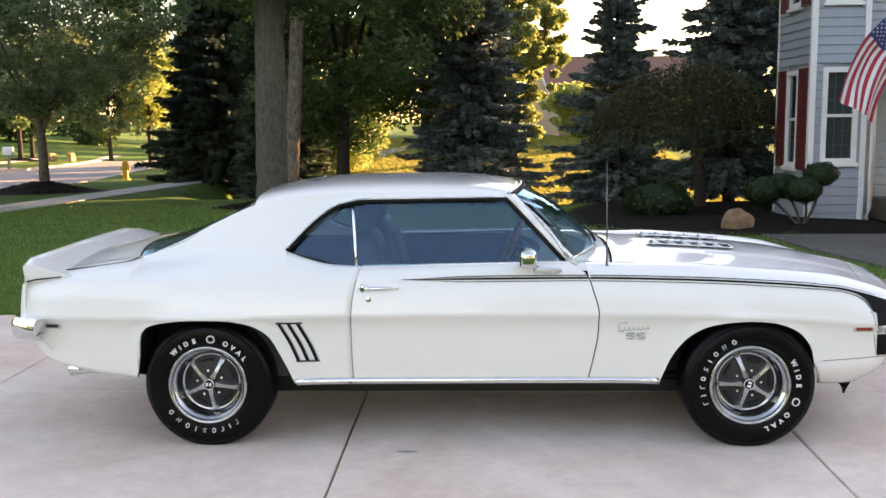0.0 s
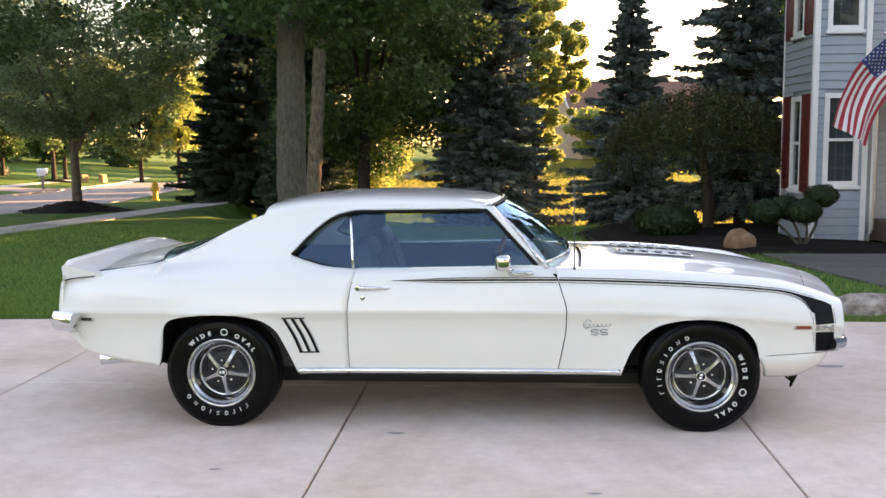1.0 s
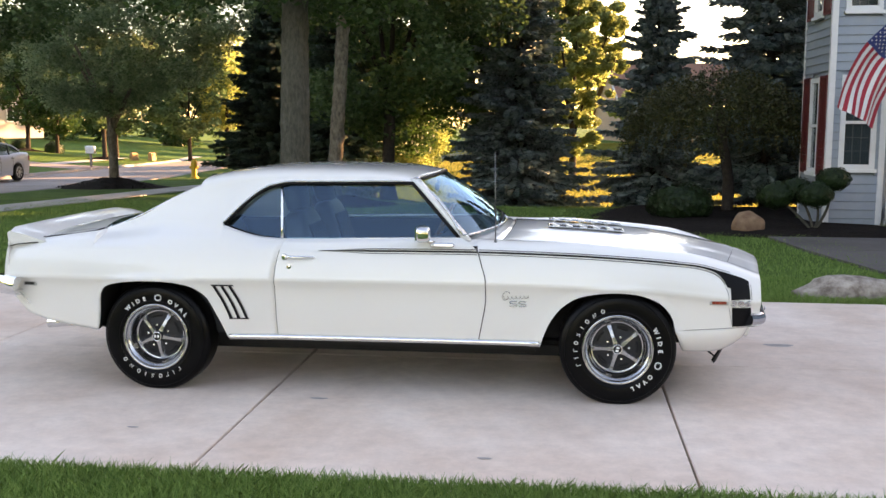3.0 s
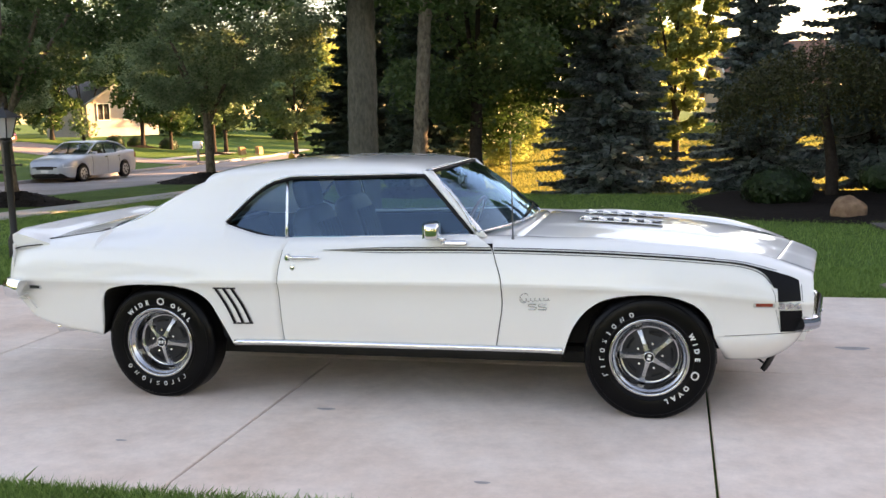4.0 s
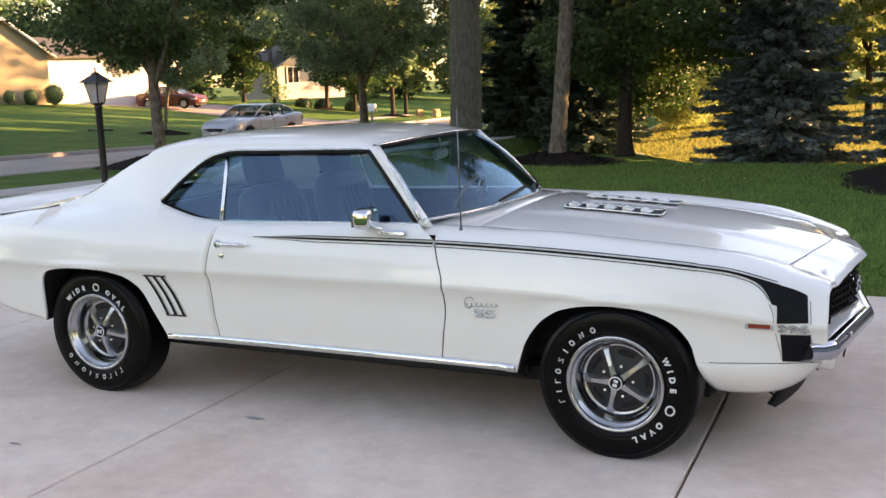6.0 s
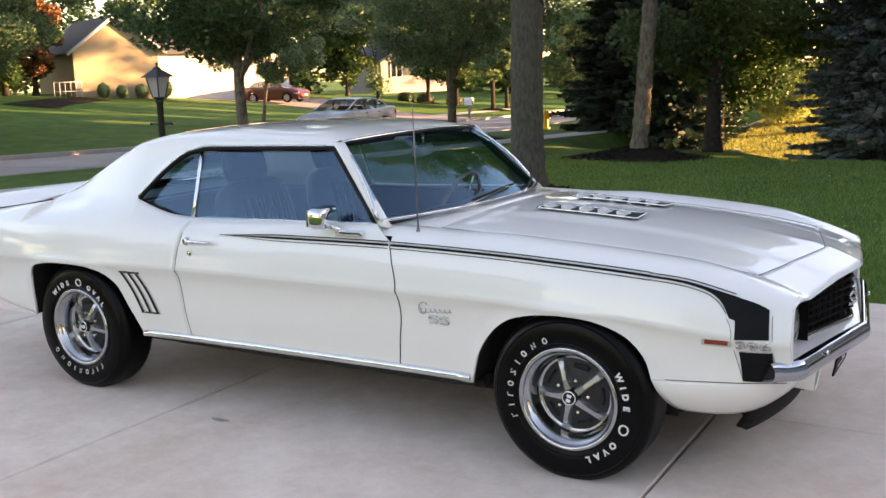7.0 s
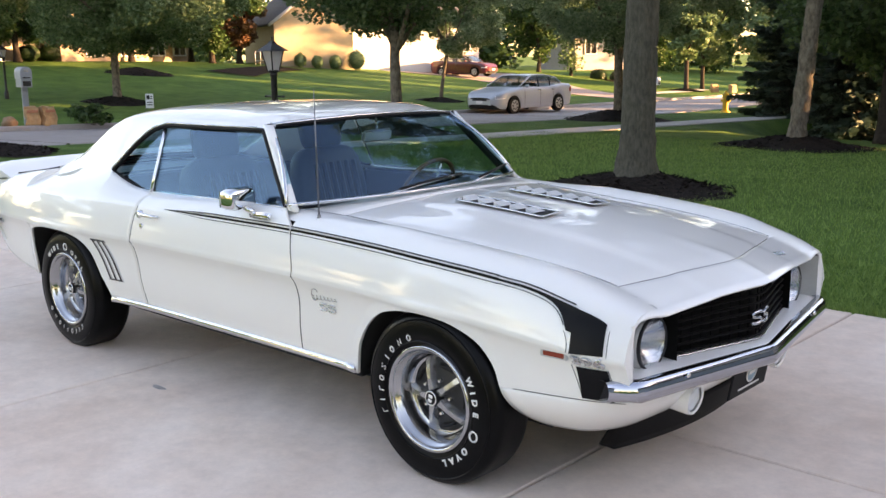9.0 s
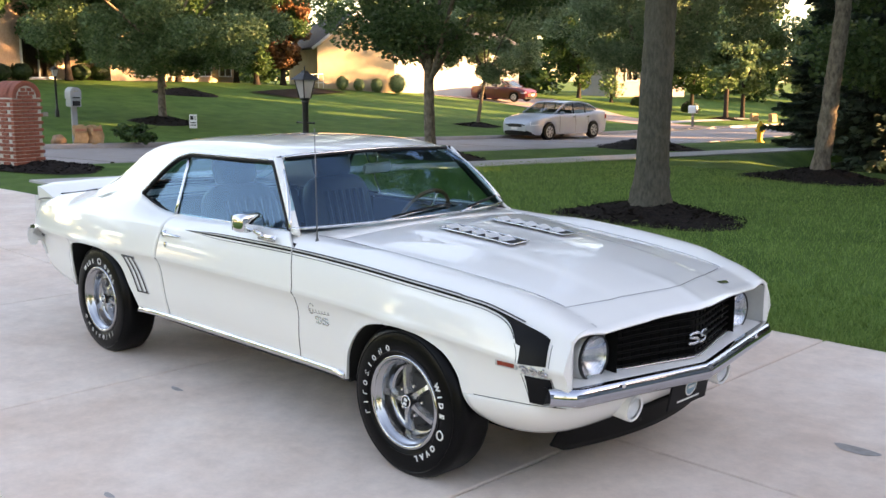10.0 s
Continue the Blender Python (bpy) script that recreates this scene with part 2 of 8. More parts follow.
front_arch = [(0.928, 0.312), (0.938, 0.345), (0.984, 0.465), (1.067, 0.569), (1.149, 0.619), (1.282, 0.648), (1.36, 0.653), (1.447, 0.648), (1.58, 0.607), (1.665, 0.523),
              (1.718, 0.369), (1.745, 0.300)]
rear_arch_z, front_arch_z = pchip(rear_arch), pchip(front_arch)
rear_low = pchip([(-2.34, 0.575), (-2.30, 0.553), (-2.19, 0.447), (-1.975, 0.386), (-1.745, 0.352)])


def seam_z(x):
    """Where the wing ends and the lower valance begins."""
    return 0.438 + 0.02 * (x - 1.74) / 0.36


def bottom_z(x):
    if x < -1.745:
        return rear_low(x)
    if x < -0.925:
        return rear_arch_z(x)
    if x < 0.928:
        return 0.312
    if x < 1.69:
        return front_arch_z(x)
    return seam_z(x)


def lip(x, z):
    """The rolled flare round the wheel openings."""
    best = 1.0
    for arch in (rear_arch, front_arch):
        if arch[0][0] - 0.1 < x < arch[-1][0] + 0.1:
            for (a, b), (c, d) in zip(arch[:-1], arch[1:]):
                for k in range(4):
                    px, pz = lerp(a, c, k / 4), lerp(b, d, k / 4)
                    best = min(best, math.hypot(px - x, pz - z))
    return 0.010 * (1 - smooth(0.0, 0.055, best)) if best < 0.055 else 0.0


def side_y(x, z):
    """Half width of the flank at x and height z, up to the shoulder."""
    top = shoulder_z(x)
    d = z - crease_z(x)
    if d > 0:
        d = d * 0.19 / max(0.05, top - crease_z(x))
    return half_width(x) - side_fall(d) + lip(x, z) + 0.0032 * math.exp(-(d / 0.014) ** 2)


# the top of the car
hood_c = pchip([(0.45, 0.972), (0.97, 0.958), (1.415, 0.932), (1.63, 0.910), (2.0, 0.850), (2.12, 0.826), (2.20, 0.798), (2.275, 0.764)])
hood_e = pchip([(0.45, 0.930), (0.75, 0.918), (1.0, 0.903), (1.2, 0.889), (1.415, 0.874), (1.6, 0.858), (1.77, 0.840), (2.0, 0.799), (2.10, 0.768), (2.17, 0.741), (2.275, 0.722)])
hood_y = pchip([(0.45, 0.665), (0.75, 0.655), (1.4, 0.625), (2.0, 0.590), (2.25, 0.58)])


def top_z(x, y):
    """Height of bonnet and wing tops, inside the shoulder."""
    y = abs(y)
    yh = hood_y(x)
    c, e = hood_c(x), hood_e(x)
    if y <= yh:
        t = y / yh
        bulge = 0.007 * (1 - smooth(0.30, 0.36, y)) * smooth(0.7, 0.95, x) * (1 - 0.6 * smooth(1.8, 2.2, x))
        ridge = 0.004 * math.exp(-(y / 0.030) ** 2) * smooth(1.75, 2.1, x)
        return e + (c - 0.012 - e) * (1 - t ** lerp(2.0, 1.2, smooth(1.65, 2.12, x))) + bulge + ridge
    ys = side_y(x, shoulder_z(x))
    t = min(1.0, (y - yh) / max(0.02, ys - yh))
    s = shoulder_z(x)
    crown = lerp(0.006, 0.028, smooth(0.75, 1.15, x)) * (1 - 0.75 * smooth(1.80, 2.10, x))
    return e + (s - e) * (t ** lerp(3.2, 7.0, smooth(1.9, 2.14, x))) + crown * math.sin(math.pi * t)


def lead_x(y):
    """The nose's leading edge in plan."""
    return 2.274 - 0.114 * (math.sqrt(y * y + 0.0009) - 0.03) / 0.72


def hood_front_x(y):
    return 2.135 - 0.133 * (abs(y) / 0.59) ** 1.05


door_rear = pchip([(0.30, -0.628), (0.55, -0.630), (0.70, -0.624), (0.86, -0.600), (0.94, -0.570)])
door_front = pchip([(0.30, 0.560), (0.45, 0.590), (0.60, 0.612), (0.69, 0.612), (0.80, 0.585), (0.88, 0.555), (0.94, 0.47)])
belt_z = pchip([(-0.965, 0.998), (-0.85, 0.957), (-0.73, 0.927), (-0.6, 0.918), (0.44, 0.936), (0.6, 0.94)])
belt_y = pchip([(-0.965, 0.766), (-0.6, 0.757), (0.44, 0.777), (0.6, 0.78)])
window_rear = pchip([(0.998, -0.965), (1.08, -0.888), (1.15, -0.812), (1.20, -0.74), (1.228, -0.67), (1.24, -0.60)])


def sail_y(x, z):
    return 0.766 - 0.486 * (z - 0.998) - 0.125 * smooth(-0.95, -1.65, x)


rail = pchip([(-1.75, 0.952), (-1.557, 1.030), (-1.33, 1.145), (-1.15, 1.222), (-1.0, 1.258), (-0.8, 1.276), (-0.5, 1.284), (0.0, 1.284), (0.2, 1.270)])  # roof edge height
roof_c = pchip([(-1.15, 1.280), (-1.0, 1.307), (-0.75, 1.331), (-0.4, 1.338), (0.0, 1.326), (0.15, 1.311), (0.28, 1.286)])
UPPER = 14


def sail_points(x, z0, zt):
    yt = sail_y(x, zt) - 0.010
    return [Vector((lerp(sail_y(x, lerp(z0, zt, i / 8)), yt, (i / 8) ** 2), lerp(z0, zt, i / 8))) for i in range(9)]


def upper_section(x):
    """From the shoulder of the rear quarter up to the roof edge or boot edge: fifteen points."""
    a = Vector((side_y(x, shoulder_z(x)), shoulder_z(x)))
    if x > -1.75:
        if x > -0.9651:
            foot, yf = belt_z(x), belt_y(x)
        else:
            foot = min(0.998, 0.93 + 0.35 * (rail(x) - 0.93))
            yf = sail_y(x, foot)
        b = Vector((lerp(a.x, yf, 0.36), a.y + 0.46 * (foot - a.y)))
        c = Vector((lerp(a.x, yf, 0.74), a.y + 0.74 * (foot - a.y)))
        line = resample(catmull([a, b, c, Vector((yf, foot))], 4), 7)
        if x > -0.9649:
            return line
        return line[:-1] + sail_points(x, foot, rail(x))
    t = smooth(-1.75, -2.33, x)
    y_in, z_in = 0.640, lerp(0.952, 0.890, t)
    b = Vector((a.x - 0.045, a.y + 0.55 * (z_in - a.y)))
    return resample(catmull([a, b, Vector((lerp(a.x, y_in, 0.55), a.y + 0.88 * (z_in - a.y))), Vector((y_in, z_in))], 5), 15)


def resample(line, n):
    seg = [0.0]
    for p, q in zip(line[:-1], line[1:]):
        seg.append(seg[-1] + (q - p).length)
    out, k = [], 0
    for i in range(n):
        s = seg[-1] * i / (n - 1)
        while k < len(seg) - 2 and seg[k + 1] < s:
            k += 1
        t = (s - seg[k]) / max(1e-9, seg[k + 1] - seg[k])
        out.append(line[k].lerp(line[k + 1], min(1, max(0, t))))
    return out


def stations(x0, x1, step, extra=()):
    n = max(2, int(round((x1 - x0) / step)) + 1)
    xs = sorted({round(x0 + (x1 - x0) * i / (n - 1), 4) for i in range(n)} | {round(e, 4) for e in extra if x0 < e < x1})
    out = [xs[0]]
    for q in xs[1:]:
        if q - out[-1] > 0.004:
            out.append(q)
    return out


def flank(x0, x1, edge0=None, edge1=None, upper="belt", low=26, extra=(), step=0.035):
    """Panel columns from the bottom edge to the shoulder and over it. edge0/edge1: curves of x by height at the ends."""
    cols = []
    fine = []
    for arch in (rear_arch, front_arch):
        for (a, b), (c, d) in zip(arch[:-1], arch[1:]):
            fine += [a, lerp(a, c, 0.25), lerp(a, c, 0.5), lerp(a, c, 0.75)]
    xs = stations(x0, x1, step, [f for f in fine] + list(extra))
    for xc in xs:
        pts = []
        def shift(z):
            s = 0.0
            if edge0:
                s += (edge0(z) - x0) * (1 - smooth(0.0, 0.16, xc - x0))
            if edge1:
                s += (edge1(z) - x1) * (1 - smooth(0.0, 0.16, x1 - xc))
            return s
        zb = bottom_z(xc)
        zs = shoulder_z(xc)
        zc = crease_z(xc)
        n1 = int(low * 0.6)
        zm = max(zc, zb + 0.008)
        levels = [lerp(zb, zm - 0.006, i / (n1 - 1)) for i in range(n1)] + [lerp(zm + 0.005, zs, i / (low - n1)) for i in range(low - n1)]
        for z in levels:
            x = xc + shift(z)
            pts.append(Vector((x, side_y(x, z), z)))
        if upper == "quarter":
            for p in upper_section(xc):
                pts.append(Vector((xc + shift(p.y), p.x, p.y)))
        elif upper == "door":
            a = Vector((side_y(xc, zs), zs))
            xe = xc + shift(belt_z(xc))
            bz, by = belt_z(xe), belt_y(xe)
            line = catmull([a, Vector((lerp(a.x, by, 0.42), lerp(a.y, bz, 0.62))), Vector((by, bz)), Vector((by - 0.018, bz + 0.002))], 4)
            for p in line:
                pts.append(Vector((xc + shift(p.y), p.x, p.y)))
        elif upper == "wing":
            a = Vector((side_y(xc, zs), zs))
            yh = hood_y(xc) + 0.003
            n = 12
            for i in range(n + 1):
                t = i / n
                y = lerp(a.x, yh, t ** 1.6)
                x = xc + shift(zs + 0.03 * t)
                pts.append(Vector((x, y, top_z(xc, y))))
        cols.append(pts)
    return cols


def panel(name, cols, parent, material_, label="", inner=0.014, both=True, sides=(-1, 1)):
    """A sheet panel from columns of points, with returned edges; for the right and the left side as separate parts."""
    made = []
    for s in sides:
        verts = [Vector((p.x, s * p.y, p.z)) for c in cols for p in c]
        k = len(cols[0])
        faces = grid_faces(len(cols), k, flip=(s > 0))
        ring = [(0, j) for j in range(k)] + [(i, k - 1) for i in range(1, len(cols))] + [(len(cols) - 1, j) for j in range(k - 2, -1, -1)] + [(i, 0) for i in range(len(cols) - 2, 0, -1)]
        base = len(verts)
        for i, j in ring:
            p = cols[i][j]
            verts.append(Vector((p.x, s * (p.y - inner), p.z - (inner * 0.6 if j > k * 0.7 else 0.0))))
        n = len(ring)
        for q in range(n):
            a, b = ring[q], ring[(q + 1) % n]
            f = (a[0] * k + a[1], b[0] * k + b[1], base + (q + 1) % n, base + q)
            faces.append(f if s < 0 else f[::-1])
        me = mesh_of(name, verts, faces)
        bm = bmesh.new()
        bm.from_mesh(me)
        bpy.data.meshes.remove(me)
        made.append(part(name, bm, material_, parent, label, smooth_angle=50))
    return made


def strip(name, pts, normals, width, material_, parent, lift=0.003, label="", widths=None):
    """A thin ribbon laid on the skin along pts."""
    verts, faces = [], []
    k = len(pts)
    for i in range(k):
        d = (pts[min(i + 1, k - 1)] - pts[max(i - 1, 0)]).normalized()
        nrm = normals[i].normalized()
        side = d.cross(nrm).normalized()
        w = widths[i] if widths else width
        for q, h in ((-0.5, -0.004), (-0.5, lift), (0.5, lift), (0.5, -0.004)):
            verts.append(pts[i] + side * (w * q) + nrm * h)
    for i in range(k - 1):
        for j in range(3):
            a = i * 4 + j
            faces.append((a, a + 1, a + 5, a + 4))
    return obj(name, mesh_of(name, verts, faces, False), material_, parent, label)


def skin(x, z, s=-1, out=0.0):
    return Vector((x, s * (side_y(x, z) + out), z))


def skin_normal(x, z, s=-1):
    dy_x = (side_y(x + 0.01, z) - side_y(x - 0.01, z)) / 0.02
    dy_z = (side_y(x, z + 0.01) - side_y(x, z - 0.01)) / 0.02
    return Vector((-dy_x, s * 1.0, -dy_z)).normalized()


def skin_patch(name, x_of, z_of, nu, nv, material_, parent, s=-1, lift=0.004, label=""):
    """A patch on the flank: u, v in 0..1 to x and z."""
    verts = []
    for i in range(nu):
        for j in range(nv):
            u, v = i / (nu - 1), j / (nv - 1)
            x, z = x_of(u, v), z_of(u, v)
            verts.append(skin(x, z, s) + skin_normal(x, z, s) * lift)
    return obj(name, mesh_of(name, verts, grid_faces(nu, nv, flip=(s > 0))), material_, parent, label)


def build_coupe():
    car = thing("car", "white two-door coupe with black side stripe and chrome trim", "car")
    paint = M["paint"]

    # quarters with the sail panels
    shell_bm = bmesh.new()

    def add_grid(cols, s_, flip):
        vs = [[shell_bm.verts.new((p.x, s_ * p.y, p.z)) for p in c] for c in cols]
        for i in range(len(vs) - 1):
            for j in range(len(vs[0]) - 1):
                q = (vs[i][j], vs[i][j + 1], vs[i + 1][j + 1], vs[i + 1][j])
                shell_bm.faces.new(q[::-1] if flip else q)
    mid_xs = (-1.15, -1.10, -1.05, -1.0)
    rear_q = flank(-2.33, -0.965, upper="quarter", extra=(-1.75,) + mid_xs)
    front_q = flank(-0.9648, -0.636, edge1=lambda z: door_rear(z) - 0.003, upper="quarter")
    for s_ in (-1, 1):
        add_grid(rear_q, s_, s_ > 0)
        add_grid(front_q, s_, s_ > 0)
    door = flank(-0.624, 0.600, edge0=door_rear, edge1=door_front, upper="door")
    doors = panel("door", door, car, paint)
    wing = flank(0.607, 2.165, edge0=lambda z: door_front(z) + 0.006, upper="wing")
    panel("front_wing", wing, car, paint)

    # dark inner shell that shows in the gaps and wheel openings
    for s in (-1, 1):
        verts, n = [], 0
        xs = [-0.9, -0.7, -0.5, 0.0, 0.5, 0.7, 0.9]
        for x in xs:
            for z in (0.32, 0.5, 0.68, 0.80, 0.845):
                verts.append((x, s * (side_y(x, min(z, 0.86)) - 0.030), z))
        obj("inner_sill", mesh_of("inner_sill", verts, grid_faces(len(xs), 5, s > 0)), M["gap"], car)
        for arch, cx, name in ((rear_arch, -1.3716, "wheel_well"), (front_arch, 1.3716, "wheel_well")):
            verts = []
            pts = [(a, b) for a, b in arch]
            fine = catmull([Vector(p) for p in pts], 4)
            for p in fine:
                g = 0.014
                ox, oz = (p.x - cx), (p.y - 0.30)
                l_ = math.hypot(ox, oz)
                px, pz = p.x + ox / l_ * g, p.y + oz / l_ * g
                y0 = side_y(p.x, min(p.y + 0.004, 0.84)) - (0.10 * smooth(0.45, 0.30, p.y) if p.x > 1.6 else 0.0)
                for q in (0.012, 0.10, 0.34):
                    verts.append((lerp(p.x, px, smooth(0, .1, q)), s * (y0 - q), lerp(p.y, pz, smooth(0, .1, q))))
            obj(name, mesh_of(name, verts, grid_faces(len(fine), 3, s > 0)), M["dark"], car)
            wall = [(cx + (p.x - cx) * 1.08, s * 0.53, 0.30 + (p.y - 0.30) * 1.08) for p in fine]
            c0 = len(wall)
            wall.append((cx, s * 0.53, 0.30))
            obj("wheel_well_wall", mesh_of("wheel_well_wall", wall, [(i, i + 1, c0) for i in range(c0 - 1)], False), M["dark"], car)
    # floor pan, firewall and rear bulkhead
    part("floor_pan", box_bm(-1.70, 1.72, -0.56, 0.56, 0.20, 0.29, 0.02), M["dark"], car)
    part("frame_rail", box_bm(-0.92, 0.92, -0.66, -0.58, 0.235, 0.318, 0.02), M["dark"], car)
    part("frame_rail", box_bm(-0.92, 0.92, 0.58, 0.66, 0.235, 0.318, 0.02), M["dark"], car)

    # roof, one skin with the quarters
    cols = []
    xs = [c[0].x for c in rear_q if -1.151 < c[0].x < -0.966] + stations(-0.965, 0.26, 0.035, (-0.60,))
    for x in xs:
        zt, zc = rail(min(x, 0.2)), roof_c(x)
        if x < -0.9651:
            col = []
        else:
            if x < -0.60:
                lo, hi = 0.998, 1.24
                for _ in range(24):
                    mid = (lo + hi) / 2
                    if window_rear(mid) < x:
                        lo = mid
                    else:
                        hi = mid
                z0 = lo
            else:
                z0 = lerp(1.240, 1.246, smooth(-0.6, 0.2, x))
            if abs(x + 0.965) < 1e-6:
                z0 = 0.998
            col = [Vector((x, p.x, p.y)) for p in sail_points(x, z0, zt)[:-1]]
        yt = sail_y(x, zt) - 0.010
        if x > 0.0:
            y2 = lerp(yt, 0.585, smooth(0.0, 0.25, x))
            for p in col:
                p.y += (y2 - yt) * smooth(1.24, zt, p.z)
            yt = y2
        line = catmull([Vector((yt, zt)), Vector((yt - 0.045, lerp(zt, zc, 0.40))), Vector((yt - 0.13, lerp(zt, zc, 0.72))), Vector((0.30, lerp(zt, zc, 0.93))), Vector((0, zc))], 5)
        col += [Vector((x, p.x, p.y)) for p in resample(line, 16)]
        cols.append(col)
    # the front edge bows forward in the middle
    for ci, x in enumerate(xs):
        w = smooth(-0.2, 0.26, x)
        for p in cols[ci]:
            p.x -= 0.085 * w * (abs(p.y) / 0.6) ** 2
    short = [c for c in cols if len(c) == 16]
    full = [c for c in cols if len(c) == 24]
    for s_ in (-1, 1):
        add_grid(short + [full[0][8:]], s_, s_ > 0)
        add_grid(full, s_, s_ > 0)
    bmesh.ops.remove_doubles(shell_bm, verts=shell_bm.verts[:], dist=0.0012)
    shell = part("body_shell", shell_bm, paint, car, smooth_angle=60)
    solid = shell.modifiers.new("thick", "SOLIDIFY")
    solid.thickness, solid.offset = 0.014, -1.0

    # bonnet, nose and cowl
    part("hood", grid_bm(41, 49, lambda u, v: hood_pt(u, v)), paint, car)
    part("nose_panel", grid_bm(14, 61, lambda u, v: nose_pt(u, v)), paint, car)
    part("cowl", grid_bm(10, 41, lambda u, v: cowl_pt(u, v)), paint, car)
    for s_ in (-1, 1):
        part("cowl_corner", grid_bm(8, 8, lambda u, v: Vector((lerp(0.42, 0.66, u), s_ * lerp(0.62, 0.80, v), lerp(0.934, 0.922, u) - 0.003 - 0.028 * smooth(0.55, 1.0, v)))), paint, car)
    bm = grid_bm(20, 31, lambda u, v: Vector((lerp(0.5, 2.14, u), lerp(-0.68, 0.68, v) * lerp(1, 0.93, u), top_z(lerp(0.5, 2.14, u), lerp(-0.62, 0.62, v)) - 0.03)))
    part("bonnet_gap", bm, M["gap"], car)

    # boot lid, tail and spoiler
    def boot(u, v):
        x = lerp(-1.77, -2.31, u)
        y = lerp(-0.634, 0.634, v)
        t = abs(y) / 0.634
        z = lerp(0.952, 0.890, smooth(-1.75, -2.33, x)) + 0.020 * (1 - t * t)
        return Vector((x - 0.10 * (1 - t * t) * (1 - u), y, z))
    part("boot_lid", grid_bm(16, 33, boot), paint, car)
    part("boot_gap", grid_bm(16, 21, lambda u, v: boot(u, v) + Vector((0, 0.01 * (v - 0.5), -0.02))), M["gap"], car)

    ring = resample(catmull([Vector((-2.335, 0.872)), Vector((-2.343, 0.945)), Vector((-2.322, 0.957)), Vector((-2.24, 0.940)), Vector((-2.13, 0.908)), Vector((-2.085, 0.893)), Vector((-2.09, 0.868))], 4), 25)
    bm = bmesh.new()
    rows = []
    for j in range(41):
        y = lerp(-0.815, 0.815, j / 40)
        e = smooth(0.68, 0.815, abs(y))
        rows.append([bm.verts.new((q.x + 0.028 * e, y, q.y - (0.014 * e if q.y > 0.88 else 0.02 * e) + 0.008 * (1 - (abs(y) / 0.8) ** 2))) for q in ring])
    for r0, r1 in zip(rows[:-1], rows[1:]):
        for k in range(25):
            bm.faces.new((r0[k], r0[(k + 1) % 25], r1[(k + 1) % 25], r1[k]))
    bm.faces.new(rows[0])
    bm.faces.new(rows[-1][::-1])
    spoiler = part("spoiler", bm, paint, car)
    # dark joints: before the spoiler, under its ends, and round the boot lid
    front = []
    for y in np.linspace(-0.80, 0.80, 33):
        e = smooth(0.68, 0.815, abs(y))
        front.append(Vector((-2.083 + 0.028 * e, y, 0.894 - 0.014 * e + 0.008 * (1 - (abs(y) / 0.8) ** 2))))
    tube_part("spoiler_joint", front, 0.0032, M["gap"], spoiler, 5)
    for s_ in (-1, 1):
        tube_part("spoiler_joint", [Vector((-2.312, s_ * 0.817, 0.850)), Vector((-2.25, s_ * 0.822, 0.866)), Vector((-2.15, s_ * 0.820, 0.876)), Vector((-2.06, s_ * 0.80, 0.882))], 0.0035, M["gap"], spoiler, 5)
        seam = catmull([Vector((-2.12, s_ * 0.742, 0.903)), Vector((-1.98, s_ * 0.748, 0.919)), Vector((-1.86, s_ * 0.738, 0.935)), Vector((-1.79, s_ * 0.712, 0.945)), Vector((-1.765, s_ * 0.655, 0.955))], 6)
        strip("boot_seam", seam, [Vector((0, s_ * 0.25, 1))] * len(seam), 0.0030, M["gap"], car, 0.004)

    def tail(u, v):
        y = lerp(-0.845, 0.845, v)
        t = abs(y) / 0.845
        z = lerp(0.50, 0.885, u)
        x = -2.345 + 0.03 * t ** 3 + 0.16 * smooth(0.68, 0.45, z) + 0.02 * u
        return Vector((x, y, z))
    part("tail_panel", grid_bm(14, 21, tail), paint, car)
    part("tail_underside", grid_bm(8, 11, lambda u, v: Vector((lerp(-2.19, -1.70, u), lerp(-0.80, 0.80, v), lerp(0.50, 0.355, u)))), M["dark"], car)

    build_front(car)
    build_glass(car)
    build_trim(car, doors)
    build_cabin(car)
    for x, steer in ((-1.3716, 0.0), (1.3716, 0.0)):
        for s in (-1, 1):
            build_wheel(car, x, s, x > 0)
    return car


def grid_bm(nu, nv, f):
    bm = bmesh.new()
    vs = [bm.verts.new(f(i / (nu - 1), j / (nv - 1))) for i in range(nu) for j in range(nv)]
    for i in range(nu - 1):
        for j in range(nv - 1):
            q = (vs[i * nv + j], vs[i * nv + j + 1], vs[(i + 1) * nv + j + 1], vs[(i + 1) * nv + j])
            if len(set(q)) == 4:
                bm.faces.new(q)
    return bm


def hood_pt(u, v):
    s = v * 2 - 1
    x1 = hood_front_x(s * 0.59)
    x0 = 0.745 - 0.04 * s * s
    x = lerp(x0, x1 - 0.0012, u)
    y = s * (hood_y(x) - 0.003)
    edge = 0.004 if u in (0.0, 1.0) or v in (0.0, 1.0) else 0.0
    return Vector((x, y, top_z(x, y) - edge))


def nose_pt(u, v):
    s = v * 2 - 1
    x0 = hood_front_x(s * 0.59) + 0.001
    y0 = s * 0.592
    x1, y1 = lead_x(s * 0.748), s * 0.748
    x = lerp(x0, x1, u)
    y = lerp(y0, y1, u)
    z = top_z(x, min(abs(y), hood_y(x)))
    if abs(y) > hood_y(x):
        z = top_z(x, y)
    edge = 0.004 if u == 0 else (0.006 if u == 1 else 0.0)
    return Vector((x, y, z - edge))


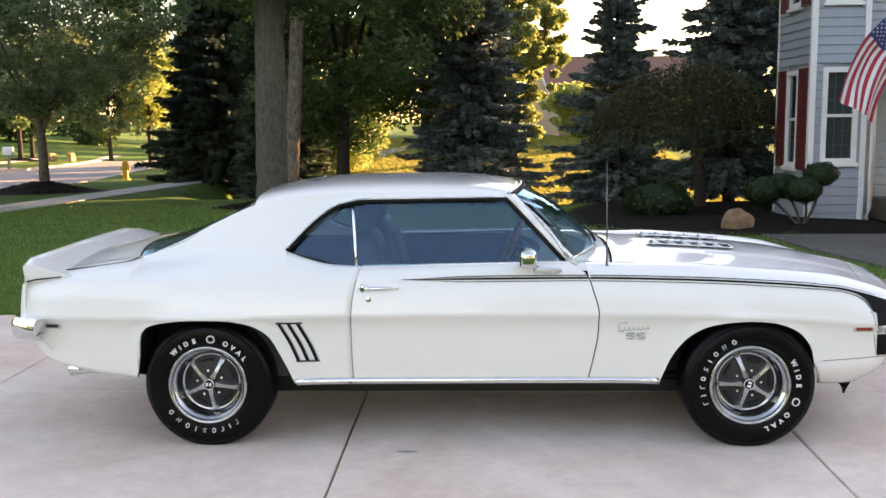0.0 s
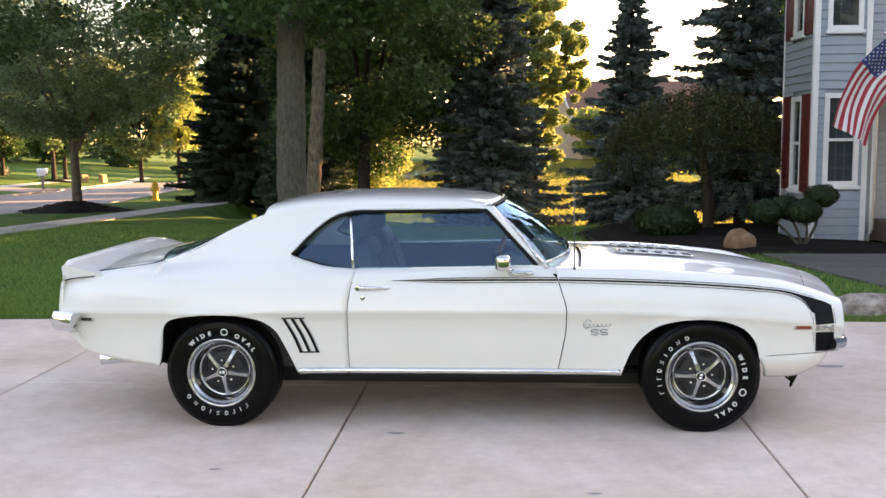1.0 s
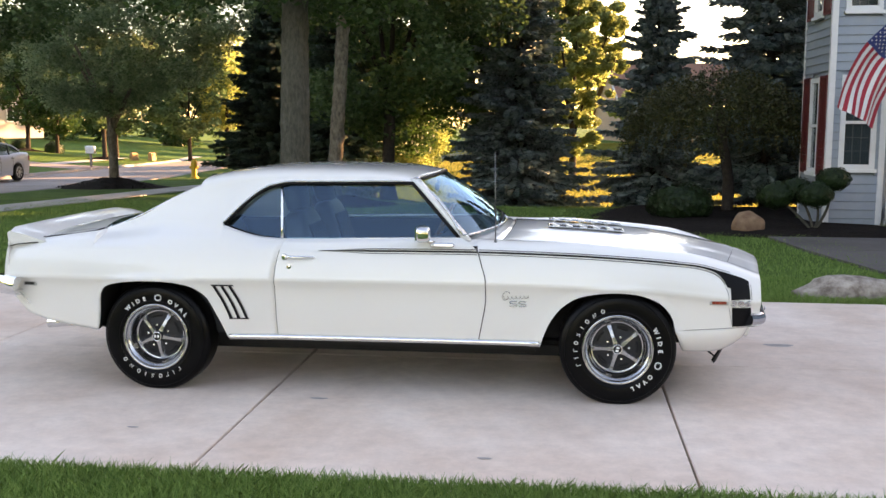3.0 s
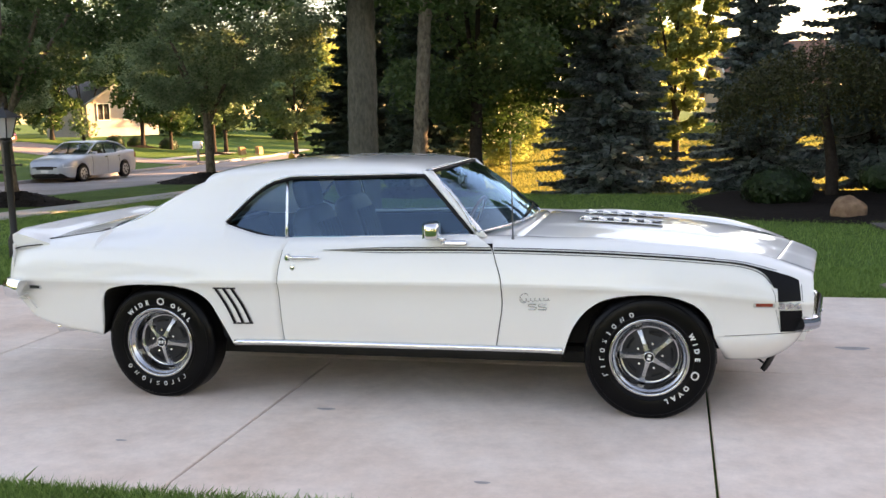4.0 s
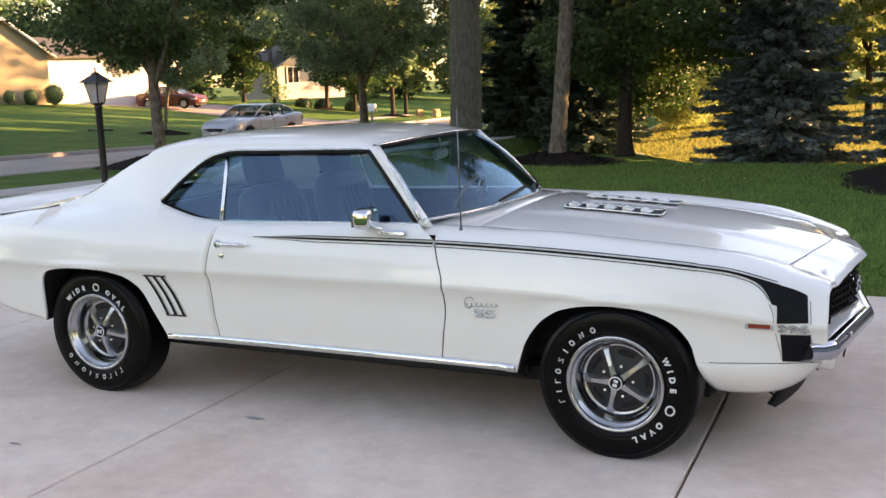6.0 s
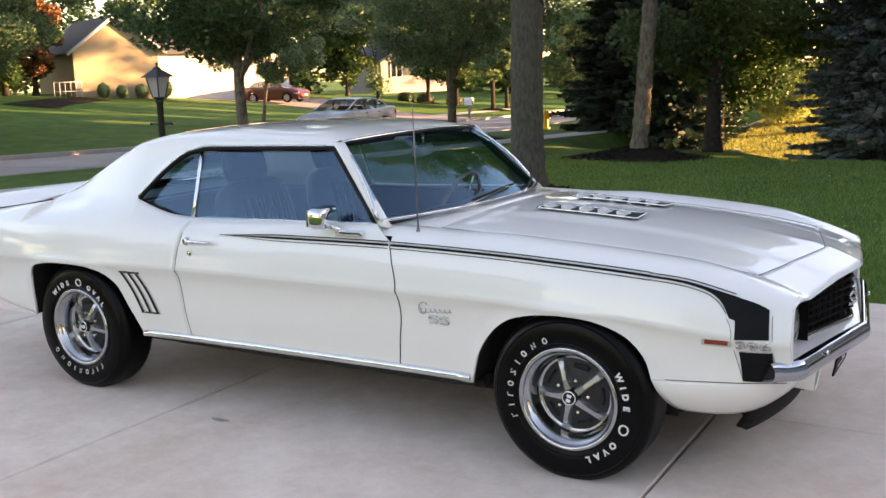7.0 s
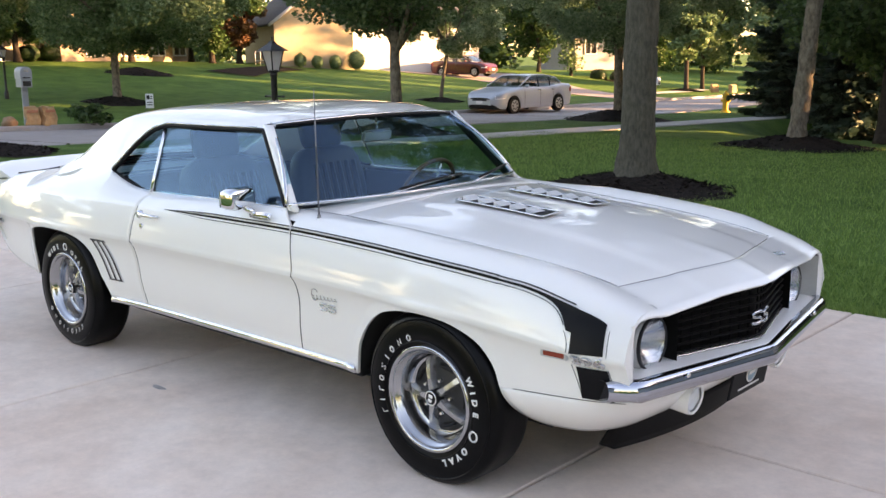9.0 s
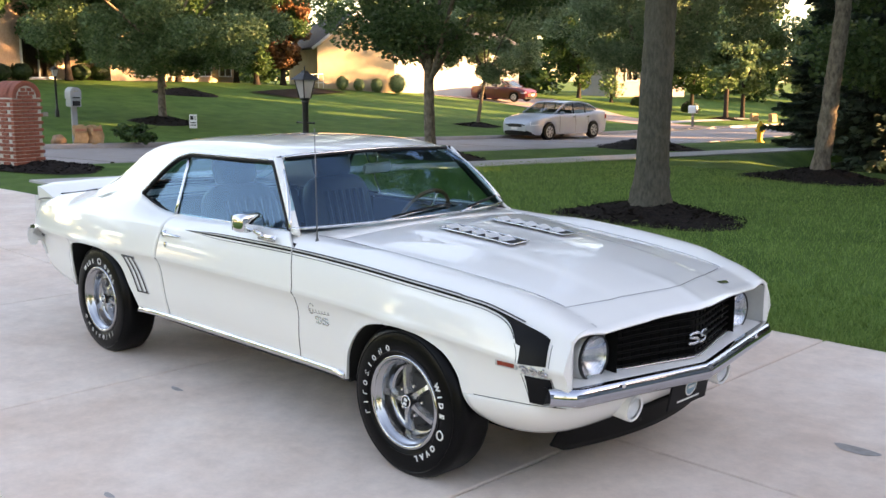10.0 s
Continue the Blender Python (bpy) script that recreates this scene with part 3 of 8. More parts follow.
def cowl_pt(u, v):
    s = v * 2 - 1
    x1 = 0.735 - 0.04 * s * s
    x0 = 0.62 - 0.17 * s * s
    x = lerp(x0, x1, u)
    y = s * lerp(0.70, 0.655, u)
    return Vector((x, y, top_z(x, min(abs(y), hood_y(x))) - (0.012 if u in (0.0, 1.0) else 0.0)))


def face_x(y):
    """The nose's front face in plan, at the rim of the opening."""
    return lead_x(y) - 0.004


def build_front(car):
    paint = M["paint"]

    def opening_top(y):
        return top_z(lead_x(y) - 0.001, abs(y)) - 0.016 - 0.004 * abs(y)

    def bottom(y):
        return 0.529 + 0.010 * abs(y) / 0.75

    # a rim that closes the leading edge down to the opening
    def rim(u, v):
        y = lerp(-0.748, 0.748, v)
        zt = top_z(lead_x(y) - 0.001, abs(y)) - 0.006
        z = lerp(zt, opening_top(y), u)
        return Vector((lead_x(y) + 0.004 * math.sin(math.pi * u), y, z))
    part("nose_rim", grid_bm(5, 61, rim), paint, car)
    # lower surround: sloping shelf between grille and bumper
    def shelf(u, v):
        y = lerp(-0.750, 0.750, v)
        prof = catmull([Vector((-0.075 - 0.045 * abs(y) / 0.45, bottom(y) + 0.004)), Vector((-0.03, bottom(y) - 0.004)), Vector((0.022, bottom(y) - 0.024)), Vector((0.030, 0.475))], 4)
        p = resample(prof, 13)[int(round(u * 12))]
        return Vector((face_x(y) + p.x, y, p.y))
    part("grille_surround", grid_bm(13, 61, shelf), paint, car)
    # fender front ends: thin cheek beside the lamps
    for s in (-1, 1):
        def cheek(u, v):
            z = lerp(0.460, opening_top(0.735) + 0.010, v)
            y = lerp(side_y(2.163, min(z, shoulder_z(2.16))), 0.735, u)
            return Vector((2.163 - 0.003 + 0.008 * math.sin(math.pi * u), s * y, z))
        part("wing_end", grid_bm(6, 15, cheek), paint, car)
        def bucket(u, v):
            z = lerp(0.520, opening_top(0.73) + 0.004, v)
            return Vector((lerp(2.158, 2.03, u), s * lerp(0.737, 0.690, u), z))
        part("lamp_bucket_side", grid_bm(4, 10, bucket), M["argent"], car)
    # back wall of the opening
    part("lamp_bucket_back", grid_bm(3, 31, lambda u, v: Vector((2.035, lerp(-0.715, 0.715, v), lerp(0.49, 0.75, u)))), M["argent"], car)
    part("opening_roof", grid_bm(3, 41, lambda u, v: Vector((lerp(face_x(lerp(-0.74, 0.74, v)) - 0.002, 2.04, u), lerp(-0.74, 0.74, v), opening_top(lerp(-0.74, 0.74, v)) + 0.002))), M["blackplastic"], car)
    # grille insert: black, a deeper vee than the lip above it, with bars
    def grille_x(y):
        return 2.246 - 0.265 * (math.sqrt(y * y + 0.0004) - 0.02)

    grille = obj("grille", mesh_of("grille", [Vector((grille_x(y) - 0.030, y, z)) for y in np.linspace(-0.455, 0.455, 31) for z in (bottom(y) - 0.004, lerp(bottom(y), opening_top(y), 0.5), opening_top(y) + 0.006)],
                                   grid_faces(31, 3)), M["grille"], car)
    n_bar = 7
    for i in range(n_bar):
        t = (i + 0.5) / n_bar
        pts = [Vector((grille_x(y) - 0.004, y, lerp(bottom(y), opening_top(y), t))) for y in np.linspace(-0.45, 0.45, 25)]
        tube_part("grille_bar", pts, 0.0085, M["grille"], grille, 6, flat=0.45)
    for i in range(19):
        y = lerp(-0.43, 0.43, i / 18)
        pts = [Vector((grille_x(y) - 0.016, y, lerp(bottom(y) + 0.002, opening_top(y), q / 3))) for q in range(4)]
        tube_part("grille_upright", pts, 0.003, M["grille"], grille, 5)
    rimline = [Vector((grille_x(y) + 0.004, y, bottom(y) + 0.004)) for y in np.linspace(-0.452, 0.452, 25)]
    tube_part("grille_moulding", rimline, 0.0032, M["dullchrome"], grille, 6)
    for s in (-1, 1):
        part("grille_end", grid_bm(3, 6, lambda u, v: Vector((lerp(grille_x(0.455) - 0.03, grille_x(0.455) + 0.03, u), s * 0.456, lerp(bottom(0.45), opening_top(0.45), v)))), M["grille"], grille)
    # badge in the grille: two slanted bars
    for dy in (-0.034, 0.034):
        q = [(0.028, 0.019), (0.006, 0.022), (-0.022, 0.017), (-0.020, 0.004), (0.018, -0.003), (0.022, -0.016), (-0.006, -0.022), (-0.030, -0.019)]
        pts = catmull([Vector((grille_x(dy + a) + 0.008, dy + a, 0.615 + b)) for a, b in q], 4)
        tube_part("grille_badge", pts, 0.0068, M["badge"], grille, 6)
    # head lamps
    for s in (-1, 1):
        hl = obj("headlight", mesh_of("headlight", *lathe([(0.0, 0.024), (0.03, 0.0225), (0.058, 0.017), (0.078, 0.008), (0.087, 0.0)], 40)), M["lampglass"], car, "round clear headlight")
        hl.matrix_basis = Matrix.Translation((2.122, s * 0.556, 0.612)) @ Euler((0, radians(90), 0)).to_matrix().to_4x4()
        lathe_part("reflector", [(0.0, -0.055), (0.03, -0.05), (0.06, -0.03), (0.087, -0.002)], M["lampbowl"], hl, 40)
        lathe_part("chrome_ring", [(0.085, 0.003), (0.088, 0.007), (0.092, 0.004), (0.093, -0.010), (0.093, -0.02)], M["wheelgrey"], hl, 40)
        bm = bmesh.new()
        for i in range(7):
            y = -0.054 + 0.018 * i
            h = math.sqrt(max(0.0, 0.075 ** 2 - y * y))
            add_box(bm, -h, h, y - 0.0012, y + 0.0012, 0.004, 0.007)
        part("lens_rib", bm, M["lampglass"], hl)
        lathe_part("lamp_bezel", [(0.094, -0.004), (0.098, -0.008), (0.102, -0.020), (0.108, -0.09)], M["argent"], hl, 40)
    # bumper
    def bumper_line(y):
        a = abs(y)
        return Vector((2.306 - 0.112 * (a / 0.75) - 0.075 * smooth(0.72, 0.812, a), y, 0.477 + 0.026 * a / 0.8))
    ys = list(np.linspace(-0.812, 0.812, 75))
    prof = [(-0.036, 0.034), (-0.016, 0.038), (-0.002, 0.034), (0.006, 0.024), (0.011, 0.010), (0.013, -0.004), (0.010, -0.018), (0.003, -0.030), (-0.010, -0.038), (-0.034, -0.036)]
    verts = []
    for y in ys:
        c = bumper_line(y)
        d = (bumper_line(y + 0.01) - bumper_line(y - 0.01)).normalized()
        n = Vector((d.y, -d.x, 0))
        for a, h in prof:
            verts.append(c + n * a + Vector((0, 0, h)))
    bm = bmesh.new()
    me = mesh_of("b", verts, grid_faces(len(ys), len(prof), True))
    bm.from_mesh(me)
    bpy.data.meshes.remove(me)
    bmesh.ops.holes_fill(bm, edges=[e for e in bm.edges if len(e.link_faces) == 1], sides=0)
    fb = part("front_bumper", bm, M["bumper"], car, "chrome front bumper", 40)
    for y in (-0.52, 0.52):
        lathe_part("bumper_bolt", [(0.0, 0.006), (0.008, 0.005), (0.011, 0.0)], M["chrome"], fb, 16, m=Matrix.Translation(bumper_line(y) + Vector((0.012, 0, 0.024))) @ Euler((0, radians(90), 0)).to_matrix().to_4x4())
    # lower valance: one sheet that wraps from one wheel opening round the nose to the other
    top = [Vector((x, -(side_y(x, seam_z(x)) - 0.001), seam_z(x) - 0.002)) for x in (1.692, 1.76, 1.84, 1.92, 1.99)]
    top += [Vector((2.055, -0.775, 0.458)), Vector((2.105, -0.715, 0.460)), Vector((2.145, -0.60, 0.462)), Vector((2.172, -0.42, 0.464)), Vector((2.192, -0.20, 0.466)), Vector((2.198, 0.0, 0.467))]
    low = [Vector(q) for q in ((1.750, -0.712, 0.292), (1.79, -0.716, 0.291), (1.84, -0.712, 0.291), (1.90, -0.700, 0.292), (1.955, -0.678, 0.294), (2.00, -0.640, 0.298), (2.035, -0.585, 0.302), (2.06, -0.50, 0.306),
                               (2.08, -0.36, 0.312), (2.092, -0.18, 0.316), (2.096, 0.0, 0.318))]
    top, low = resample(catmull(top, 6), 41), resample(catmull(low, 6), 41)

    def valance(u, v):
        k = int(round(v * 80))
        i = k if k <= 40 else 80 - k
        a, b = top[i], low[i]
        w = lerp(u, u ** 2.2, smooth(0.0, 0.25, min(v, 1 - v) * 2))
        p = Vector((lerp(a.x, b.x, w), lerp(a.y, b.y, u ** 2.0), lerp(a.z, b.z, u)))
        return p if k <= 40 else Vector((p.x, -p.y, p.z))
    va = part("front_valance", grid_bm(13, 81, valance), paint, car, smooth_angle=60)
    sv = va.modifiers.new("thick", "SOLIDIFY")
    sv.thickness = 0.012
    for s in (-1, 1):
        pl = lathe_part("parking_lamp", [(0.0, 0.012), (0.03, 0.009), (0.046, 0.0), (0.048, -0.05)], M["lampglass"], car, 28,
                        m=Matrix.Translation((2.172, s * 0.35, 0.372)) @ Euler((0, radians(97), 0)).to_matrix().to_4x4(), label="round clear parking lamp")
        lathe_part("lamp_ring", [(0.047, 0.006), (0.056, 0.010), (0.060, 0.002), (0.062, -0.07)], paint, pl, 28,
                   m=Matrix.Translation((2.172, s * 0.35, 0.372)) @ Euler((0, radians(97), 0)).to_matrix().to_4x4())
        lathe_part("lamp_bowl", [(0.0, -0.03), (0.03, -0.02), (0.046, -0.002)], M["reflector"], pl, 28,
                   m=Matrix.Translation((2.172, s * 0.35, 0.372)) @ Euler((0, radians(97), 0)).to_matrix().to_4x4())
    # chin spoiler
    def chin(u, v):
        y = lerp(-0.585, 0.585, v)
        a = abs(y)
        xf = 2.125 - 0.10 * (a / 0.56) ** 2
        return Vector((lerp(xf, xf - 0.075, u), y, lerp(0.335, 0.180 + 0.030 * smooth(0.52, 0.585, a), u)))
    cs = part("chin_spoiler", grid_bm(6, 41, chin), M["grille"], car, "black chin spoiler")
    sd = cs.modifiers.new("thick", "SOLIDIFY")
    sd.thickness = 0.008
    for s in (-1, 1):
        tube_part("spoiler_brace", [Vector((1.86, s * 0.52, 0.30)), Vector((1.97, s * 0.50, 0.215))], 0.006, M["blackplastic"], car, 6)
    # front plate with a round disc and a bar of small writing
    plate = part("front_plate", box_bm(-0.004, 0.004, -0.150, 0.150, -0.070, 0.070, 0.003, Matrix.Translation((2.215, 0.0, 0.382)) @ Euler((0, radians(10), 0)).to_matrix().to_4x4()), M["blackplastic"], car, "black plate with a pale blue disc")
    lathe_part("disc", [(0.0, 0.002), (0.036, 0.002), (0.036, 0.0)], M["blue"], plate, 32, m=Matrix.Translation((2.223, 0.0, 0.396)) @ Euler((0, radians(100), 0)).to_matrix().to_4x4())
    lathe_part("disc_rim", [(0.036, 0.0), (0.036, 0.003), (0.042, 0.003), (0.042, 0.0)], M["letter"], plate, 32, m=Matrix.Translation((2.223, 0.0, 0.396)) @ Euler((0, radians(100), 0)).to_matrix().to_4x4())
    part("disc_band", box_bm(-0.001, 0.001, -0.024, 0.024, -0.006, 0.006, 0, Matrix.Translation((2.2265, 0.0, 0.3955)) @ Euler((0, radians(10), 0)).to_matrix().to_4x4()), M["letter"], plate)
    part("writing_bar", box_bm(-0.001, 0.001, -0.085, 0.085, -0.004, 0.004, 0, Matrix.Translation((2.2120, 0.0, 0.340)) @ Euler((0, radians(10), 0)).to_matrix().to_4x4()), M["letter"], plate)
    # emblem on the nose, on the far side
    part("nose_emblem", box_bm(-0.012, 0.012, -0.030, 0.030, 0.0, 0.005, 0.002, Matrix.Translation((2.145, 0.36, top_z(2.145, 0.36) + 0.001)) @ Euler((0, radians(22), radians(-18))).to_matrix().to_4x4()), M["chrome"], car)


def build_glass(car):
    glass = M["glass"]

    def ws(u, v):
        s = v * 2 - 1
        lo = Vector((0.675 - 0.20 * abs(s) ** 2.2, s * 0.765, 0.962 - 0.014 * s * s))
        hi = Vector((0.255 - 0.088 * abs(s) ** 2.2, s * 0.590, 1.288 - 0.022 * s * s))
        p = lo.lerp(hi, u)
        p.x += 0.02 * math.sin(math.pi * u)
        p.z += 0.02 * math.sin(math.pi * u)
        return p
    wg = part("windshield", grid_bm(11, 31, ws), glass, car, "tinted windshield")
    wg.visible_shadow = False

    def rw(u, v):
        s = v * 2 - 1
        hi = Vector((-1.14 - 0.02 * (1 - s * s), s * 0.575, 1.268 - 0.05 * s * s))
        lo = Vector((-1.76 - 0.10 * (1 - s * s), s * 0.635, 0.962 + 0.012 * (1 - s * s)))
        p = hi.lerp(lo, u)
        x_ = p.x
        zed = rail(max(-1.75, min(-1.15, x_))) - 0.012
        p.z = lerp(p.z - 0.040 * math.sin(math.pi * u), zed, abs(s) ** 4)
        return p
    rg = part("rear_window", grid_bm(15, 25, rw), glass, car, "tinted rear window")
    rg.visible_shadow = False
    for s in (-1, 1):
        # door and quarter glass lie in the plane of the opening
        def gy(z):
            return 0.757 - 0.395 * (z - 0.925)

        def pillar_x(z):
            return lerp(0.455, 0.150, (z - 0.935) / (1.258 - 0.935))

        def dg(u, v):
            z = lerp(0.915, 1.248, v)
            x = lerp(-0.603 - 0.028 * (z - 0.92) / 0.3, pillar_x(z) - 0.004, u)
            return Vector((x, s * (gy(z) - 0.006), z))
        g = part("side_window", grid_bm(9, 9, dg), glass, car, "dark tinted side window")
        g.visible_shadow = False

        def qg(u, v):
            z = lerp(0.918, 1.236, v)
            zz = max(z, belt_z(-0.62))
            xr = window_rear(max(0.998, z)) if z > 0.998 else lerp(-0.70, -0.965, smooth(0.918, 0.998, z))
            x = lerp(xr + 0.004, -0.618 - 0.028 * (z - 0.92) / 0.3, u)
            x = min(x, -0.618) if x < -0.618 else x
            return Vector((x, s * (gy(z) - 0.006), z))
        g = part("quarter_window", grid_bm(9, 13, qg), glass, car, "dark tinted quarter window")
        g.visible_shadow = False
        # black seals round the openings
        top = [Vector((pillar_x(z), s * (gy(z) + 0.004), z)) for z in np.linspace(0.94, 1.245, 8)]
        top += [Vector((x, s * (gy(1.243) + 0.006), lerp(1.240, 1.246, smooth(-0.6, 0.2, x)))) for x in np.linspace(0.12, -0.56, 10)]
        top += [Vector((window_rear(z), s * (sail_y(-0.8, z) - 0.004), z)) for z in np.linspace(1.238, 1.0, 12)]
        tube_part("window_seal", top, 0.013, M["blackplastic"], car, 8, flat=0.9)
        low = [Vector((x, s * (belt_y(x) - 0.012), belt_z(x) + 0.000)) for x in np.linspace(-0.955, -0.62, 10)]
        tube_part("quarter_seal", low, 0.007, M["blackplastic"], car, 6)
        out = [p + Vector((0, s * 0.006, 0.012)) for p in top[8:]]
        tube_part("drip_moulding", out, 0.005, M["dullchrome"], car, 6)
        low = [Vector((x, s * (belt_y(x) - 0.014), belt_z(x) + 0.003)) for x in np.linspace(-0.58, 0.45, 14)]
        tube_part("belt_moulding", low, 0.005, M["dullchrome"], car, 6)
        bar = [Vector((lerp(-0.606, -0.636, q), s * (gy(lerp(0.915, 1.24, q)) + 0.002), lerp(0.915, 1.24, q))) for q in np.linspace(0, 1, 5)]
        tube_part("window_bar", bar, 0.010, M["chrome"], car, 8, flat=0.6)

        # A pillar
        def pil(u, v):
            a = catmull([Vector((0.0, 0.0)), Vector((0.022, 0.010)), Vector((0.045, 0.004)), Vector((0.058, -0.016))], 3)
            q = a[int(round(v * (len(a) - 1)))]
            z = lerp(0.930, 1.272, u)
            x = pillar_x(z) + 0.008
            y = gy(z) + 0.008
            return Vector((x + q.x, s * (y + q.y), z))
        bm = grid_bm(9, 10, pil)
        ap = part("a_pillar", bm, M["paint"], car)
        sd = ap.modifiers.new("thick", "SOLIDIFY")
        sd.thickness = 0.012
        trim = [Vector((pillar_x(z) + 0.020, s * (gy(z) - 0.014), z)) for z in np.linspace(0.945, 1.262, 7)]
        tube_part("pillar_trim", trim, 0.021, M["blackplastic"], car, 8)
        edge = [ws(u, 0.0 if s < 0 else 1.0) + Vector((-0.004, s * 0.004, 0.006)) for u in np.linspace(0, 1, 9)]
        tube_part("windshield_moulding", edge, 0.009, M["dullchrome"], car, 8)
        redge = [rw(u, 0.0 if s < 0 else 1.0) + Vector((0, s * 0.004, 0.008)) for u in np.linspace(0, 1, 11)]
        tube_part("rear_window_moulding", redge, 0.007, M["dullchrome"], car, 8)
    tube_part("windshield_header_moulding", [ws(1.0, v) + Vector((0.002, 0, 0.004)) for v in np.linspace(0, 1, 21)], 0.009, M["dullchrome"], car, 8)
    tube_part("windshield_header_seal", [ws(0.97, v) + Vector((0.004, 0, 0.003)) for v in np.linspace(0.01, 0.99, 21)], 0.008, M["blackplastic"], car, 8)
    tube_part("windshield_base_moulding", [ws(0.0, v) + Vector((0.004, 0, 0.004)) for v in np.linspace(0, 1, 25)], 0.008, M["dullchrome"], car, 8)
    # wipers lie on the glass
    for y0, y1 in ((-0.36, 0.10), (0.20, 0.62)):
        def on(y, u):
            return ws(u, (y / 0.765 + 1) / 2) + Vector((0.010, 0, 0.012))
        arm = [on(y0, -0.02), on(lerp(y0, y1, 0.5), 0.05), on(y1, 0.085)]
        w = tube_part("wiper", arm, 0.006, M["dullchrome"], car, 6)
        tube_part("wiper_blade", [on(lerp(y0, y1, 0.18) , 0.015) + Vector((0, 0, 0.004)), on(lerp(y0, y1, 0.6), 0.058) + Vector((0, 0, 0.004)), on(y1 + 0.06, 0.095)], 0.007, M["blackplastic"], w, 6)


def build_trim(car, doors):
    # sill moulding, stripes, louvres, handles: both flanks
    for s in (-1, 1):
        xs = np.linspace(-0.918, 0.925, 30)
        tube_part("sill_moulding", [Vector((x, s * (side_y(x, 0.335) + 0.006), 0.333)) for x in xs], 0.017, M["chrome"], car, 8, flat=1.1)
        part("sill_edge", box_bm(-0.92, 0.93, min(s * 0.70, s * 0.785), max(s * 0.70, s * 0.785), 0.292, 0.316, 0.005), M["dark"], car)
        # narrow side stripe along the shoulder, with fine outer lines, that swells into the nose band
        def band(name, off, w, x0, x1, mat_, lift=0.004, n=70):
            pts, nr = [], []
            for i in range(n):
                x = lerp(x0, x1, i / (n - 1))
                z = shoulder_z(x) - 0.001 + off * smooth(-0.42, 0.0, x)
                pts.append(skin(x, z, s))
                nr.append(skin_normal(x, z, s))
            strip(name, pts, nr, w, mat_, car, lift, widths=[w * smooth(-0.40, 0.05, lerp(x0, x1, i / (n - 1)) + 0.03) + 0.0006 for i in range(n)])
        for x0, x1 in ((-0.37, door_front(0.86) - 0.003), (door_front(0.86) + 0.008, 1.69)):
            band("side_stripe", 0.0, 0.0088, x0, x1, M["stripe"])
            band("pin_stripe", 0.0140, 0.0024, x0, x1, M["wheelgrey"])
            band("pin_stripe", -0.0140, 0.0024, x0, x1, M["wheelgrey"])
        def front_x(z):
            return lerp(2.118, 2.094, (z - 0.45) / 0.25)
        def rear_x(z):
            return lerp(2.005, 1.985, (z - 0.45) / 0.25)
        def upper_x(u, v):
            return lerp(1.990 - 0.020 * v ** 2.5, 2.100 - 0.008 * v, u)
        skin_patch("nose_band", upper_x, lambda u, v: lerp(0.622, shoulder_z(upper_x(u, 1.0)) + 0.006 - 0.014 * u ** 4, v), 13, 13, M["stripe"], car, s)
        # the tail of the band: the stripe widens downwards in a curve
        def tail_low(x):
            return shoulder_z(x) - 0.005 - min(0.066, 0.050 * max(0.0, (x - 1.72) / 0.24) ** 8)
        def tail_top(x):
            return shoulder_z(x) + lerp(0.003, 0.008, smooth(1.66, 1.98, x))
        skin_patch("nose_band_tail", lambda u, v: lerp(1.66, 1.995, u), lambda u, v: lerp(tail_low(lerp(1.66, 1.995, u)), tail_top(lerp(1.66, 1.995, u)), v), 26, 5, M["stripe"], car, s, 0.0045)
        for edge_, off_, end_ in ((tail_low, -0.0085, 1.957), (tail_top, 0.0080, 1.985)):
            pts = [skin(x, edge_(x) + off_, s) for x in np.linspace(1.685, end_, 26)]
            strip("pin_stripe", pts, [skin_normal(p.x, p.z, s) for p in pts], 0.0024, M["wheelgrey"], car, 0.004)
        skin_patch("nose_band", lambda u, v: lerp(rear_x(0.5), front_x(0.5) - 0.006, u) + 0.010 * (1 - v), lambda u, v: lerp(0.462, 0.574, v), 9, 9, M["stripe"], car, s)
        # dark shut lines before and behind the door
        for edge, off, w_, top_ in ((door_front, 0.003, 0.0032, 0.93), (door_rear, -0.0015, 0.0012, 0.90)):
            zs = np.linspace(0.345, min(top_, shoulder_z(0.0) - 0.004), 24)
            pts = [skin(edge(z) + off, z, s) for z in zs]
            strip("shut_line", pts, [skin_normal(p.x, p.z, s) for p in pts], w_, M["gap"], car, 0.0012)
        # seam between bonnet and wing
        pts = [Vector((x, s * hood_y(x), top_z(x, hood_y(x)))) for x in np.linspace(0.72, 2.0, 40)]
        strip("bonnet_seam", pts, [Vector((0, 0, 1))] * len(pts), 0.0011, M["gap"], car, 0.0005)
        # engine size numbers
        txt = bpy.data.curves.new("numbers", "FONT")
        txt.body, txt.size, txt.extrude, txt.bevel_depth = "396", 0.044, 0.004, 0.0012
        txt.align_x, txt.align_y = "CENTER", "CENTER"
        tob = new("numbers", txt)
        me = bpy.data.meshes.new_from_object(tob.evaluated_get(bpy.context.evaluated_depsgraph_get()))
        bpy.data.objects.remove(tob)
        for v_ in me.vertices:
            px, pz = 2.048 + (v_.co.x * 1.75 if s < 0 else -v_.co.x * 1.75), 0.598 + v_.co.y
            v_.co = skin(px, pz, s) + skin_normal(px, pz, s) * (0.004 + v_.co.z)
        obj("engine_numbers", me, M["dullchrome"], car, "chrome numbers on the wing")
